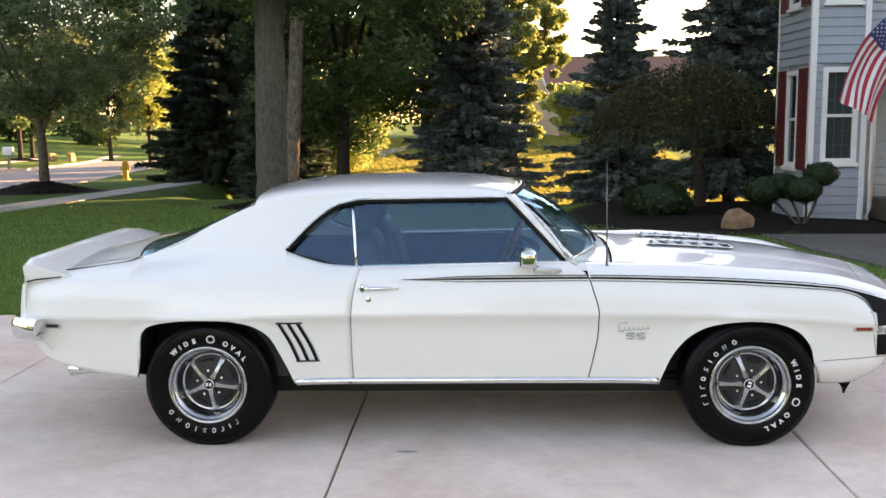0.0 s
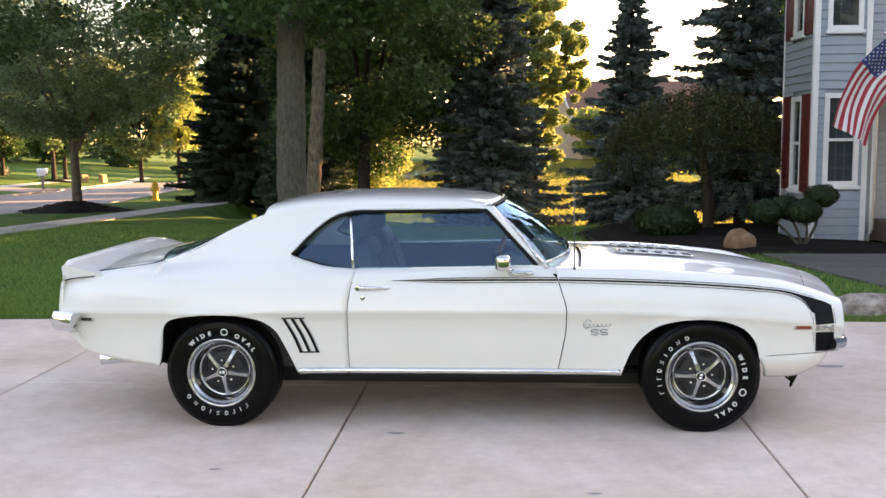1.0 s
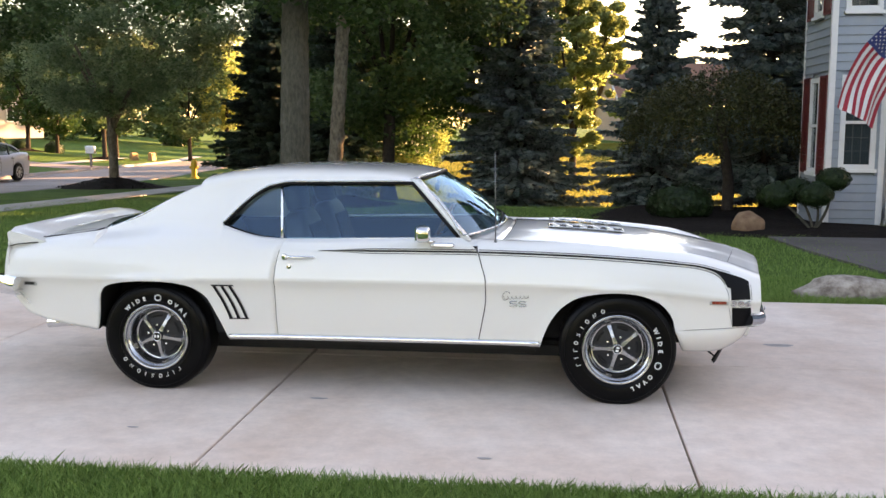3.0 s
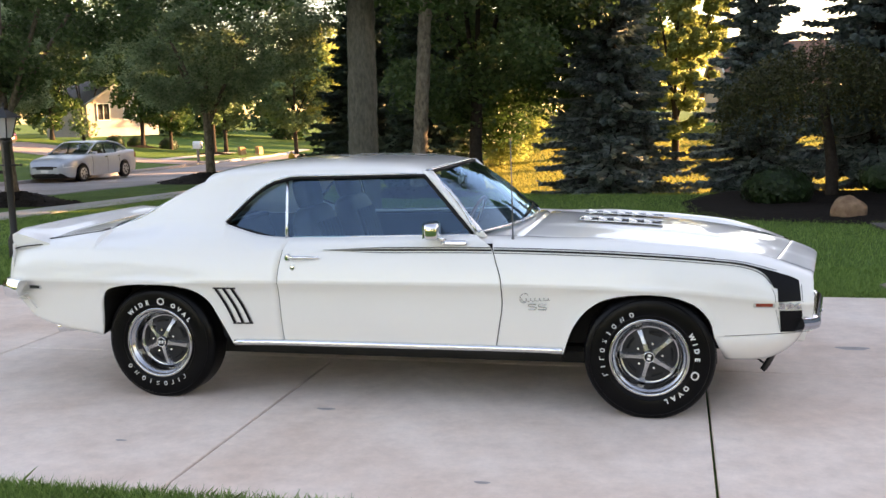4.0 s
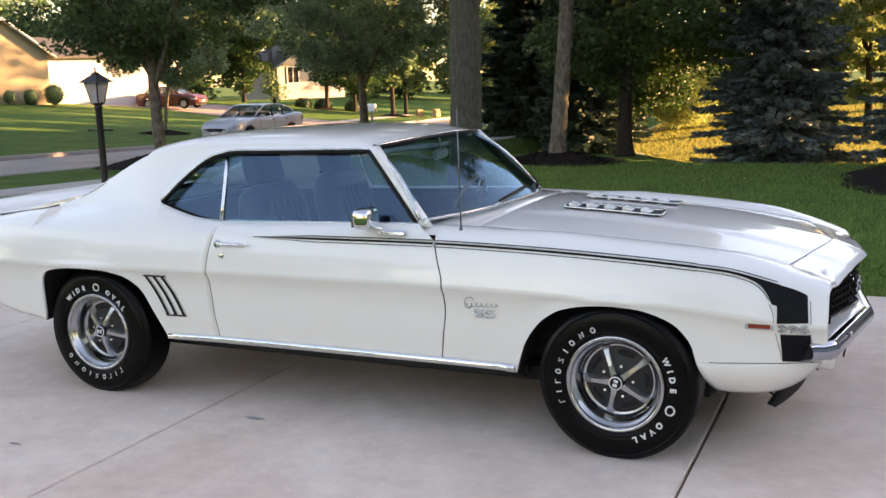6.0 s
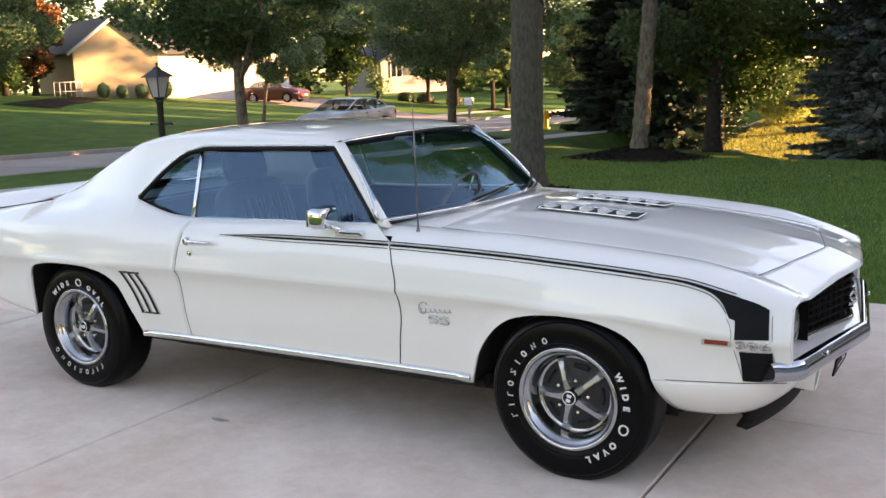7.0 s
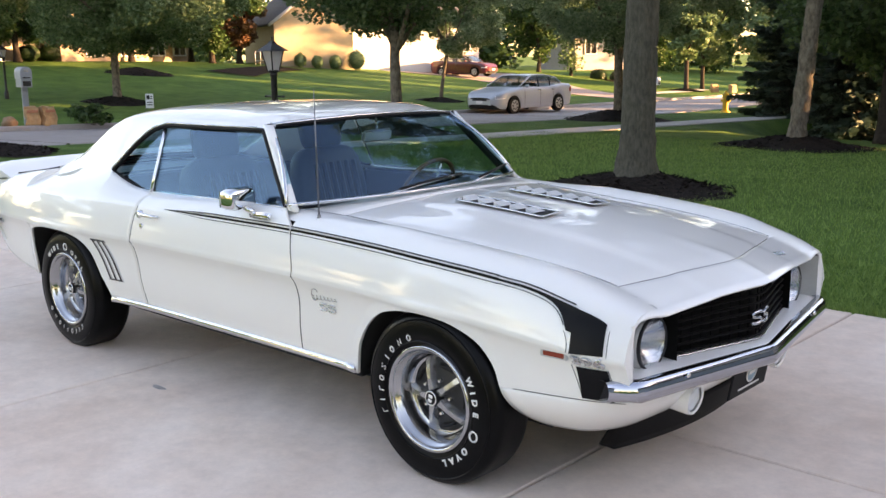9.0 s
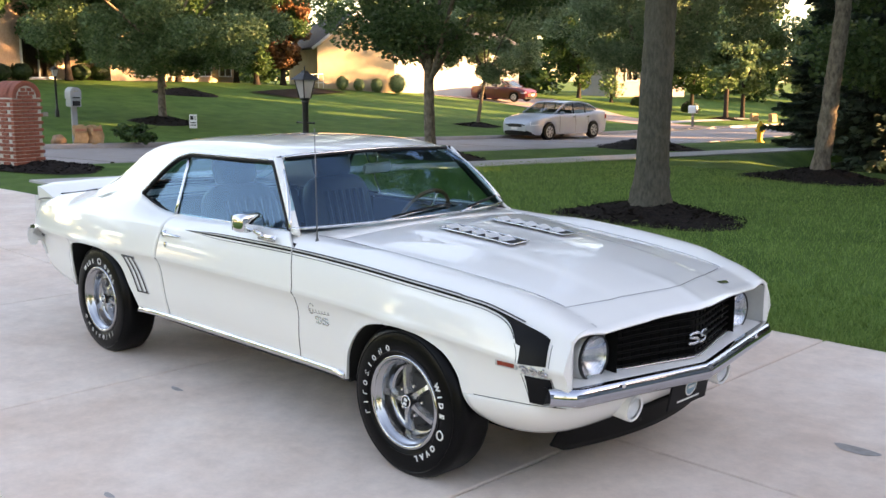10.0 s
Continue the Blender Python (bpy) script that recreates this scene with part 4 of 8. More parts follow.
        # fine line round the nose band
        def edge_line(pts2):
            pts = [skin(x, z, s) for x, z in pts2]
            strip("band_line", pts, [skin_normal(p.x, p.z, s) for p in pts], 0.0018, M["wheelgrey"], car, 0.0015)
        edge_line([(1.979 - 0.020 * t ** 2.5, lerp(0.622, 0.690, t)) for t in np.linspace(0, 1, 8)])
        edge_line([(2.110 - 0.006 * t, lerp(0.618, 0.700, t)) for t in np.linspace(0, 1, 8)])
        edge_line([(lerp(2.012, 1.984, t), lerp(0.460, 0.576, t)) for t in np.linspace(0, 1, 8)])
        edge_line([(lerp(2.124, 2.108, t), lerp(0.474, 0.576, t)) for t in np.linspace(0, 1, 8)])
        # side marker lamps
        for x, z, red, w in ((1.927, 0.604, True, 0.052), (-2.16, 0.633, False, 0.045)):
            n_ = skin_normal(x, z, s)
            mt = Matrix.Translation(skin(x, z, s)) @ Euler((0, 0, math.atan2(n_.y, n_.x) + math.pi / 2)).to_matrix().to_4x4()
            mk = part("side_marker", box_bm(-w, w, -0.006, 0.004, -0.014, 0.014, 0.003, mt), M["argent"], car, "bright-framed side marker")
            part("marker_lens", box_bm(-w + 0.012, w - 0.012, -0.008, 0.0, -0.008, 0.008, 0.001, mt), M["red_lens"] if red else M["wheelgrey"], mk)
        # four raised louvres behind the door
        for i in range(3):
            pts, nr = [], []
            for q in np.linspace(0, 1, 12):
                x = -0.990 + 0.047 * i + 0.088 * q ** 1.25 + 0.012 * math.sin(math.pi * q)
                z = 0.648 - 0.203 * q
                pts.append(skin(x, z, s))
                nr.append(skin_normal(x, z, s))
            strip("louvre", pts, nr, 0.015, M["stripe"], car, 0.005)
            strip("louvre_edge", [p + Vector((0.012, 0, 0)) for p in pts], nr, 0.003, M["dullchrome"], car, 0.0054)
        for zz, xa, xb in ((0.651, -1.005, -0.872), (0.446, -0.914, -0.795)):
            pts = [skin(x, zz, s) for x in np.linspace(xa, xb, 6)]
            strip("louvre_end", pts, [skin_normal(p.x, zz, s) for p in pts], 0.007, M["wheelgrey"], car, 0.006)
        # door handle and lock
        d = doors[0] if s < 0 else doors[1]
        h = tube_part("door_handle", [skin(-0.555, 0.822, s, 0.012), skin(-0.52, 0.824, s, 0.026), skin(-0.45, 0.824, s, 0.026), skin(-0.385, 0.824, s, 0.018)], [0.013, 0.010, 0.008, 0.006], M["chrome"], d, 8)
        lathe_part("push_button", [(0.0, 0.012), (0.014, 0.010), (0.021, 0.002), (0.022, -0.01)], M["chrome"], h, 20, m=Matrix.Translation(skin(-0.567, 0.820, s, 0.004)) @ Euler((radians(-90 * s), 0, 0)).to_matrix().to_4x4())
        lathe_part("door_lock", [(0.0, 0.006), (0.006, 0.004), (0.013, 0.003), (0.015, -0.01)], M["chrome"], d, 20, m=Matrix.Translation(skin(-0.538, 0.766, s, 0.002)) @ Euler((radians(-90 * s), 0, 0)).to_matrix().to_4x4())
        # badge on the wing: a script-like line over two slanted bars
        sc = []
        for q in np.linspace(0, 1, 60):
            x = 0.715 + 0.155 * q
            z = 0.606 + (0.010 * math.sin(q * 42) * (1 - 0.3 * q)) + 0.008 * q
            x += 0.006 * math.cos(q * 42)
            sc.append(skin(x, z, s, 0.004))
        tube_part("wing_script", sc, 0.0019, M["dullchrome"], car, 5)
        sweep = [skin(0.734 + 0.022 * math.cos(a) + 0.006 * math.sin(a), 0.618 + 0.026 * math.sin(a), s, 0.004) for a in np.linspace(0.6, 5.4, 20)]
        tube_part("wing_script", sweep, 0.0022, M["dullchrome"], car, 5)
        for dx in (-0.026, 0.026):
            q = [(0.020, 0.014), (-0.016, 0.014), (-0.018, 0.002), (0.016, -0.002), (0.014, -0.014), (-0.022, -0.014)]
            tube_part("wing_badge", catmull([skin(0.802 + dx + a, 0.570 + b, s, 0.004) for a, b in q], 3), 0.0042, M["dullchrome"], car, 6)
        # seam between wing and valance
        pts = [skin(x, 0.438 + 0.02 * (x - 1.74) / 0.36, s) for x in np.linspace(1.742, 2.15, 14)]
        strip("valance_seam", pts, [skin_normal(p.x, p.z, s) for p in pts], 0.0020, M["gap"], car, 0.0015)
    # mirror on the right door
    for s in (-1,):
        mm = Matrix.Translation((0.245, s * 0.862, 0.972)) @ Euler((0, 0, radians(-8 * s))).to_matrix().to_4x4()
        bm = bmesh.new()
        bmesh.ops.create_uvsphere(bm, u_segments=28, v_segments=18, radius=1.0)
        for v in bm.verts:
            c = [math.copysign(abs(q) ** 0.55, q) for q in v.co]
            v.co = mm @ Vector((0.008 + 0.046 * c[0], 0.080 * c[1], 0.048 * c[2]))
        mr = part("door_mirror", bm, M["chrome"], car, "chrome door mirror")
        part("mirror_glass", box_bm(-0.038, -0.032, -0.066, 0.066, -0.036, 0.036, 0.002, mm), M["chrome"], mr)
        tube_part("mirror_arm", [Vector((0.235, s * 0.855, 0.950)), Vector((0.285, s * 0.838, 0.925)), Vector((0.315, s * 0.828, 0.912))], [0.010, 0.012, 0.014], M["chrome"], mr, 8)
        part("mirror_foot", box_bm(-0.07, 0.07, -0.018, 0.010, -0.012, 0.012, 0.007, Matrix.Translation((0.36, s * 0.822, 0.905)) @ Euler((radians(-35 * s), 0, 0)).to_matrix().to_4x4()), M["chrome"], mr)
    # aerial
    ab = lathe_part("aerial_base", [(0.0, 0.045), (0.006, 0.043), (0.010, 0.026), (0.014, 0.018), (0.020, 0.010), (0.024, -0.004)], M["mast"], car, 20, m=Matrix.Translation((0.664, -0.756, 0.886)))
    tube_part("aerial_mast", [Vector((0.664, -0.756, 0.915)), Vector((0.662, -0.756, 1.18)), Vector((0.659, -0.756, 1.44))], [0.0045, 0.0035, 0.0022], M["mast"], ab, 6)
    # two bonnet vents, each with five cells
    for s in (-1, 1):
        x0, x1, yc, hw = 0.965, 1.425, s * 0.185, 0.058
        bm = grid_bm(12, 5, lambda u, v: Vector((lerp(x0, x1, u), yc + lerp(-hw, hw, v), top_z(lerp(x0, x1, u), yc + lerp(-hw, hw, v)) + 0.008)))
        ve = part("bonnet_vent", bm, M["gap"], car, "chrome bonnet vent with five cells")
        ring = []
        for a in np.linspace(0, 1, 41)[:-1]:
            q = a * 4
            k = int(q)
            f = q - k
            c = [(x0, yc - hw), (x1, yc - hw), (x1, yc + hw), (x0, yc + hw), (x0, yc - hw)]
            px, py = lerp(c[k][0], c[k + 1][0], f), lerp(c[k][1], c[k + 1][1], f)
            ring.append(Vector((px, py, top_z(px, py) + 0.012)))
        tube_part("vent_frame", ring, 0.0065, M["chrome"], ve, 6, closed=True, flat=0.6)
        for i in range(5):
            xa = lerp(x0 + 0.022, x1 - 0.014, i / 5)
            xb = lerp(x0 + 0.022, x1 - 0.014, (i + 0.52) / 5)
            z0, fw = top_z((xa + xb) / 2, yc), hw - 0.022
            fin = [Vector((xa, yc - fw, z0 + 0.026)), Vector((xa, yc + fw, z0 + 0.026)), Vector((xb, yc + fw, z0 + 0.010)), Vector((xb, yc - fw, z0 + 0.010)),
                   Vector((xa, yc - fw, z0)), Vector((xa, yc + fw, z0))]
            obj("vent_fin", mesh_of("vent_fin", fin, [(0, 1, 2, 3), (0, 4, 5, 1), (0, 3, 4), (1, 5, 2)], False), M["bright"], ve)
    # rear bumper, exhaust
    def rb(y):
        a = abs(y)
        return Vector((-2.395 + 0.03 * (a / 0.8) ** 2 + 0.03 * smooth(0.80, 0.885, a) + 0.13 * smooth(0.86, 0.925, a), y, 0.625))
    ys = list(np.linspace(-0.925, 0.925, 61))
    prof = [(0.03, 0.055), (-0.010, 0.056), (-0.028, 0.036), (-0.034, 0.0), (-0.028, -0.036), (-0.010, -0.056), (0.03, -0.055)]
    verts = []
    for y in ys:
        c = rb(y)
        d = (rb(y + 0.01) - rb(y - 0.01)).normalized()
        n = Vector((d.y, -d.x, 0))
        for a, h in prof:
            verts.append(c + n * a + Vector((0, 0, h)))
    bm = bmesh.new()
    me = mesh_of("b", verts, grid_faces(len(ys), len(prof)))
    bm.from_mesh(me)
    bpy.data.meshes.remove(me)
    bmesh.ops.holes_fill(bm, edges=[e for e in bm.edges if len(e.link_faces) == 1], sides=0)
    part("rear_bumper", bm, M["chrome"], car, "chrome rear bumper", 40)
    for s in (-1, 1):
        tube_part("exhaust_tip", [Vector((-1.75, s * 0.60, 0.36)), Vector((-2.08, s * 0.60, 0.345)), Vector((-2.19, s * 0.60, 0.335))], [0.028, 0.030, 0.034], M["chrome"], car, 14, label="chrome exhaust tip")
    tube_part("hood_latch_stay", [Vector((2.05, -0.30, 0.33)), Vector((2.10, -0.18, 0.26))], 0.008, M["dark"], car, 6)


def soft_bm(rx, ry, rz, power, m_):
    """A padded block: a rounded box without flat faces."""
    bm = bmesh.new()
    bmesh.ops.create_uvsphere(bm, u_segments=24, v_segments=16, radius=1.0)
    for v_ in bm.verts:
        c = [math.copysign(abs(q) ** power, q) for q in v_.co]
        v_.co = m_ @ Vector((rx * c[0], ry * c[1], rz * c[2]))
    return bm


def build_cabin(car):
    v = M["vinyl"]
    part("cabin_floor", box_bm(-1.35, 0.60, -0.70, 0.70, 0.29, 0.33, 0.01), M["carpet"], car)
    for s in (-1, 1):
        part("door_card", box_bm(-0.62, 0.55, s * 0.72 - 0.02, s * 0.72 + 0.02, 0.33, 0.905, 0.012), v, car)
        part("rear_side_panel", box_bm(-1.40, -0.62, s * 0.70 - 0.03, s * 0.70 + 0.03, 0.33, 0.90, 0.012), v, car)
        # high-backed bucket seats with rounded bolsters and pleats
        seat = part("seat", soft_bm(0.29, 0.255, 0.115, 0.5, Matrix.Translation((-0.18, s * 0.36, 0.46))), v, car, "black pleated vinyl bucket seat")
        m_ = Matrix.Translation((-0.47, s * 0.36, 0.50)) @ Euler((0, radians(-14), 0)).to_matrix().to_4x4()
        part("backrest", soft_bm(0.085, 0.245, 0.30, 0.5, m_ @ Matrix.Translation((0, 0, 0.28))), v, seat)
        part("headrest", soft_bm(0.058, 0.135, 0.105, 0.6, m_ @ Matrix.Translation((0.005, 0, 0.655))), v, seat)
        for q in np.linspace(-0.14, 0.14, 6):
            tube_part("pleat", [m_ @ Vector((0.082, q, 0.08)), m_ @ Vector((0.090, q, 0.28)), m_ @ Vector((0.080, q, 0.47))], 0.016, v, seat, 6)
        for q in (-0.06, 0.06):
            tube_part("headrest_post", [m_ @ Vector((0, q, 0.52)), m_ @ Vector((0, q, 0.62))], 0.007, M["chrome"], seat, 6)
        part("sun_visor", box_bm(0.02, 0.16, s * 0.34 - 0.20, s * 0.34 + 0.20, 1.245, 1.262, 0.005), v, car)
    part("rear_bench", box_bm(-1.20, -0.75, -0.62, 0.62, 0.36, 0.54, 0.05), v, car)
    part("rear_backrest", box_bm(-0.08, 0.08, -0.62, 0.62, 0.0, 0.50, 0.05, Matrix.Translation((-1.20, 0, 0.46)) @ Euler((0, radians(-22), 0)).to_matrix().to_4x4()), v, car)
    part("parcel_shelf", box_bm(-1.76, -1.28, -0.60, 0.60, 0.90, 0.925, 0.01), v, car)
    part("console", box_bm(-0.40, 0.40, -0.10, 0.10, 0.33, 0.50, 0.03), v, car)
    bm = grid_bm(9, 15, lambda u, w: Vector((lerp(0.64, 0.28, u) - 0.17 * (2 * w - 1) ** 2, lerp(-0.72, 0.72, w), 0.935 - 0.02 * u - 0.25 * smooth(0.75, 1.0, u))))
    part("dashboard", bm, v, car)
    part("dash_body", box_bm(0.25, 0.55, -0.70, 0.70, 0.60, 0.89, 0.04), v, car)
    # steering wheel on the left
    m_ = Matrix.Translation((0.21, 0.37, 0.865)) @ Euler((0, radians(-64), 0)).to_matrix().to_4x4()
    ring = [m_ @ Vector((0.19 * math.cos(a), 0.19 * math.sin(a), 0)) for a in np.linspace(0, 2 * math.pi, 41)[:-1]]
    sw = tube_part("steering_wheel", ring, 0.012, M["wood"], car, 8, closed=True, label="wood-rimmed steering wheel")
    for a in (0.2, math.pi - 0.2, -math.pi / 2):
        tube_part("spoke", [m_ @ Vector((0.185 * math.cos(a), 0.185 * math.sin(a), 0)), m_ @ Vector((0.02 * math.cos(a), 0.02 * math.sin(a), -0.04))], 0.010, M["dullchrome"], sw, 6, flat=0.4)
    tube_part("steering_column", [m_ @ Vector((0, 0, -0.02)), m_ @ Vector((0, 0, -0.30))], 0.03, v, sw, 10)
    # inside mirror
    mi = part("inside_mirror", box_bm(-0.012, 0.010, -0.115, 0.115, -0.03, 0.03, 0.012, Matrix.Translation((0.23, 0.0, 1.185)) @ Euler((0, radians(8), radians(8))).to_matrix().to_4x4()), M["argent"], car)
    tube_part("mirror_stalk", [Vector((0.235, 0, 1.21)), Vector((0.225, 0, 1.275))], 0.006, M["chrome"], mi, 6)


LETTERS = {}


def letter_mesh(ch):
    """A raised white letter, built once and shared."""
    if ch not in LETTERS:
        cu = bpy.data.curves.new("letter", "FONT")
        cu.body, cu.size, cu.extrude, cu.offset = ch, 0.033, 0.0028, 0.0016
        cu.align_x, cu.align_y = "CENTER", "CENTER"
        tob = new("letter", cu)
        me = bpy.data.meshes.new_from_object(tob.evaluated_get(bpy.context.evaluated_depsgraph_get()))
        bpy.data.objects.remove(tob)
        me.materials.clear()
        me.materials.append(M["letter"])
        LETTERS[ch] = me
    return LETTERS[ch]


def build_wheel(car, x, s, front):
    """A raised-letter tyre on a five-spoke road wheel. Built facing -y at the origin."""
    wheel = new("wheel")
    wheel.parent = car
    rad = 0.334
    turn = pose(0, 0, 0) if s < 0 else pose(0, 0, 0, 0, 0, 180)
    spin = pose(0, 0, 0, 0, 104.5 if front else 0, 0)
    spoke0 = 71.5 if front else 61
    wheel.matrix_basis = Matrix.Translation((x, s * 0.762, 0.322)) @ turn @ spin
    # tyre: outer side at y = -0.105
    prof = catmull([Vector((0.186, -0.070)), Vector((0.196, -0.092)), Vector((0.225, -0.108)), Vector((0.262, -0.110)), Vector((0.296, -0.104)), Vector((0.319, -0.090)), Vector((0.331, -0.072)),
                    Vector((rad, -0.045)), Vector((rad, 0.0)), Vector((rad, 0.045)), Vector((0.331, 0.075)), Vector((0.30, 0.102)), Vector((0.25, 0.108)), Vector((0.186, 0.085))], 3)
    v, f = lathe([(p.x, p.y) for p in prof], 72, "y")
    # flattened foot
    down = (spin.inverted().to_3x3() @ Vector((0, 0, -1)))
    vv = []
    for q in v:
        p = Vector(q)
        h = p.dot(down)
        if h > 0.322:
            p = p - down * (h - 0.322)
        vv.append(p)
    tyre = obj("tyre", mesh_of("tyre", vv, f), M["rubber"], wheel, "black tyre with raised white letters")
    bm = bmesh.new()
    for r_ in (0.222, 0.300):
        v2, f2 = lathe([(r_ - 0.003, -0.1075 if r_ < 0.25 else -0.1028), (r_, -0.1115 if r_ < 0.25 else -0.1055), (r_ + 0.003, -0.1085 if r_ < 0.25 else -0.1015)], 72, "y")
        me = mesh_of("t", v2, f2)
        bm.from_mesh(me)
        bpy.data.meshes.remove(me)
    part("sidewall_rib", bm, M["rubber"], tyre)
    # raised white marks on the sidewall: two plain words, a ring, and a row of plain strokes
    r0 = 0.238

    def place(a, h=0.0):
        c_, d_ = math.cos(a), math.sin(a)
        m4 = Matrix(((d_, c_, 0, (r0 + h) * c_), (0, 0, -1, -0.1090), (-c_, d_, 0, (r0 + h) * d_), (0, 0, 0, 1)))
        return m4
    for ch, ang in zip("WIDEOVAL", (133, 123.5, 115, 104.5, 65, 55, 45.5, 36)):
        ob = obj("raised_letter", letter_mesh(ch), None, tyre)
        ob.matrix_basis = place(radians(ang))
    ring_ = [(0.019 * math.cos(t), 0.017 * math.sin(t)) for t in np.linspace(0, 2 * math.pi, 19)[:-1]]
    marks = {"ring": ([(0.0085 * math.cos(t), 0.0105 * math.sin(t)) for t in np.linspace(0, 2 * math.pi, 13)[:-1]], True), "bar": ([(0, -0.012), (0, 0.012)], False),
             "hook": ([(-0.006, -0.012), (-0.005, 0.010), (0.009, 0.011)], False), "wave": ([(0.009, 0.010), (-0.007, 0.008), (0.007, -0.007), (-0.009, -0.010)], False),
             "fork": ([(-0.009, -0.011), (-0.007, 0.010), (0.006, -0.009), (0.009, 0.011)], False)}
    for kind, ang in zip(("hook", "bar", "hook", "ring", "wave", "bar", "ring", "fork", "ring"), (-53, -63, -73.5, -84, -96, -107, -118, -131, -144)):
        line, closed = marks[kind]
        m4 = place(radians(ang))
        v2, f2 = tube_data([m4 @ Vector((x_, y_, 0)) for x_, y_ in line], 0.0031, 6, closed)
        obj("raised_mark", mesh_of("raised_mark", v2, f2), M["letter"], tyre)
    m4 = place(radians(84), 0.004)
    v2, f2 = tube_data([m4 @ Vector((x_, y_, 0)) for x_, y_ in ring_], 0.0042, 6, True)
    obj("raised_ring", mesh_of("raised_ring", v2, f2), M["letter"], tyre)
    # rim
    rimp = [(0.206, -0.100), (0.200, -0.108), (0.189, -0.106), (0.183, -0.094), (0.170, -0.080), (0.163, -0.062), (0.158, -0.040), (0.150, -0.026), (0.140, -0.022), (0.138, 0.02)]
    obj("rim", mesh_of("rim", *lathe([(p.x, p.y) for p in catmull([Vector(q) for q in rimp], 3)], 64, "y")), M["rim"], wheel, "polished rim ring")
    obj("wheel_disc", mesh_of("wheel_disc", *lathe([(0.142, -0.018), (0.10, -0.030), (0.06, -0.040), (0.03, -0.046), (0.0, -0.048)], 48, "y")), M["wheelgrey"], wheel)
    for i in range(5):
        ang = radians(spoke0 + 72 * i)
        c, d = math.cos(ang), math.sin(ang)
        def P(r, w, h):
            return Vector((r * c - w * d, h, r * d + w * c))
        vs = []
        for r, w, h, ww in ((0.030, 0.013, -0.072, 0.020), (0.07, 0.0085, -0.069, 0.017), (0.11, 0.0085, -0.058, 0.018), (0.138, 0.012, -0.046, 0.022), (0.150, 0.016, -0.036, 0.024)):
            vs += [P(r, -ww, h + 0.032), P(r, -w, h), P(r, w, h), P(r, ww, h + 0.032)]
        faces = grid_faces(5, 4)
        obj("spoke", mesh_of("spoke", vs, faces, False), M["spoke"], wheel)
        # slots beside the spokes
        a2 = ang + radians(36)
        for r_, wd in ((0.118, 0.55),):
            pts = [Vector((r_ * math.cos(a2 + q), -0.0285, r_ * math.sin(a2 + q))) for q in np.linspace(-wd / 2, wd / 2, 7)]
            tube_part("slot", pts, 0.0135, M["gap"], wheel, 6, flat=0.5)
        lathe_part("lug_nut", [(0.0, 0.024), (0.006, 0.022), (0.009, 0.014), (0.0095, 0.0)], M["chrome"], wheel, 8, "z",
                   m=Matrix.Translation((0.066 * math.cos(a2), -0.038, 0.066 * math.sin(a2))) @ Euler((radians(90), 0, 0)).to_matrix().to_4x4())
    cap = obj("hub_cap", mesh_of("hub_cap", *lathe([(0.0, -0.090), (0.020, -0.089), (0.027, -0.084), (0.031, -0.070), (0.033, -0.040)], 28, "y")), M["blackplastic"], wheel)
    v2, f2 = tube_data([Vector((0.026 * math.cos(t), -0.0865, 0.026 * math.sin(t))) for t in np.linspace(0, 2 * math.pi, 29)[:-1]], 0.0035, 6, True)
    obj("cap_ring", mesh_of("cap_ring", v2, f2), M["chrome"], cap)
    for dx in (-0.009, 0.009):
        part("cap_mark", box_bm(dx - 0.006, dx + 0.006, -0.0925, -0.088, -0.009, 0.009, 0.001), M["letter"], cap)
    # brake drum and axle stub behind
    obj("brake_drum", mesh_of("brake_drum", *lathe([(0.0, 0.0), (0.13, 0.0), (0.13, 0.08), (0.0, 0.08)], 24, "y")), M["dark"], wheel)
    return wheel


coupe = build_coupe()


# ---- ground, road and walks ----
def grass_material():
    m_ = material("lawn_grass", (0.043, 0.099, 0.017), 0.9, base2=(0.093, 0.171, 0.034), scale=1.1, bump=0.9, bump_scale=55, spec=0.15)
    return m_


def concrete_material(name, a, b, scale):
    """Pale concrete with broad stains and fine speckle."""
    m_ = material(name, a, 0.75, base2=b, scale=scale, bump=0.10, bump_scale=140, spec=0.35)
    nt = m_.node_tree
    bs = nt.nodes["Principled BSDF"]
    src = bs.inputs["Base Color"].links[0].from_socket
    tc = nt.nodes.new("ShaderNodeTexCoord")
    fine = nt.nodes.new("ShaderNodeTexNoise")
    fine.inputs["Scale"].default_value, fine.inputs["Detail"].default_value = 7.0, 10
    fine.inputs["Roughness"].default_value = 0.8
    nt.links.new(tc.outputs["Object"], fine.inputs["Vector"])
    mr = nt.nodes.new("ShaderNodeMapRange")
    mr.inputs["From Min"].default_value, mr.inputs["From Max"].default_value = 0.3, 0.7
    mr.inputs["To Min"].default_value, mr.inputs["To Max"].default_value = 0.84, 1.09
    nt.links.new(fine.outputs["Fac"], mr.inputs["Value"])
    mul = nt.nodes.new("ShaderNodeVectorMath")
    mul.operation = "MULTIPLY"
    nt.links.new(src, mul.inputs[0])
    nt.links.new(mr.outputs["Result"], mul.inputs[1])
    nt.links.new(mul.outputs["Vector"], bs.inputs["Base Color"])
    return m_


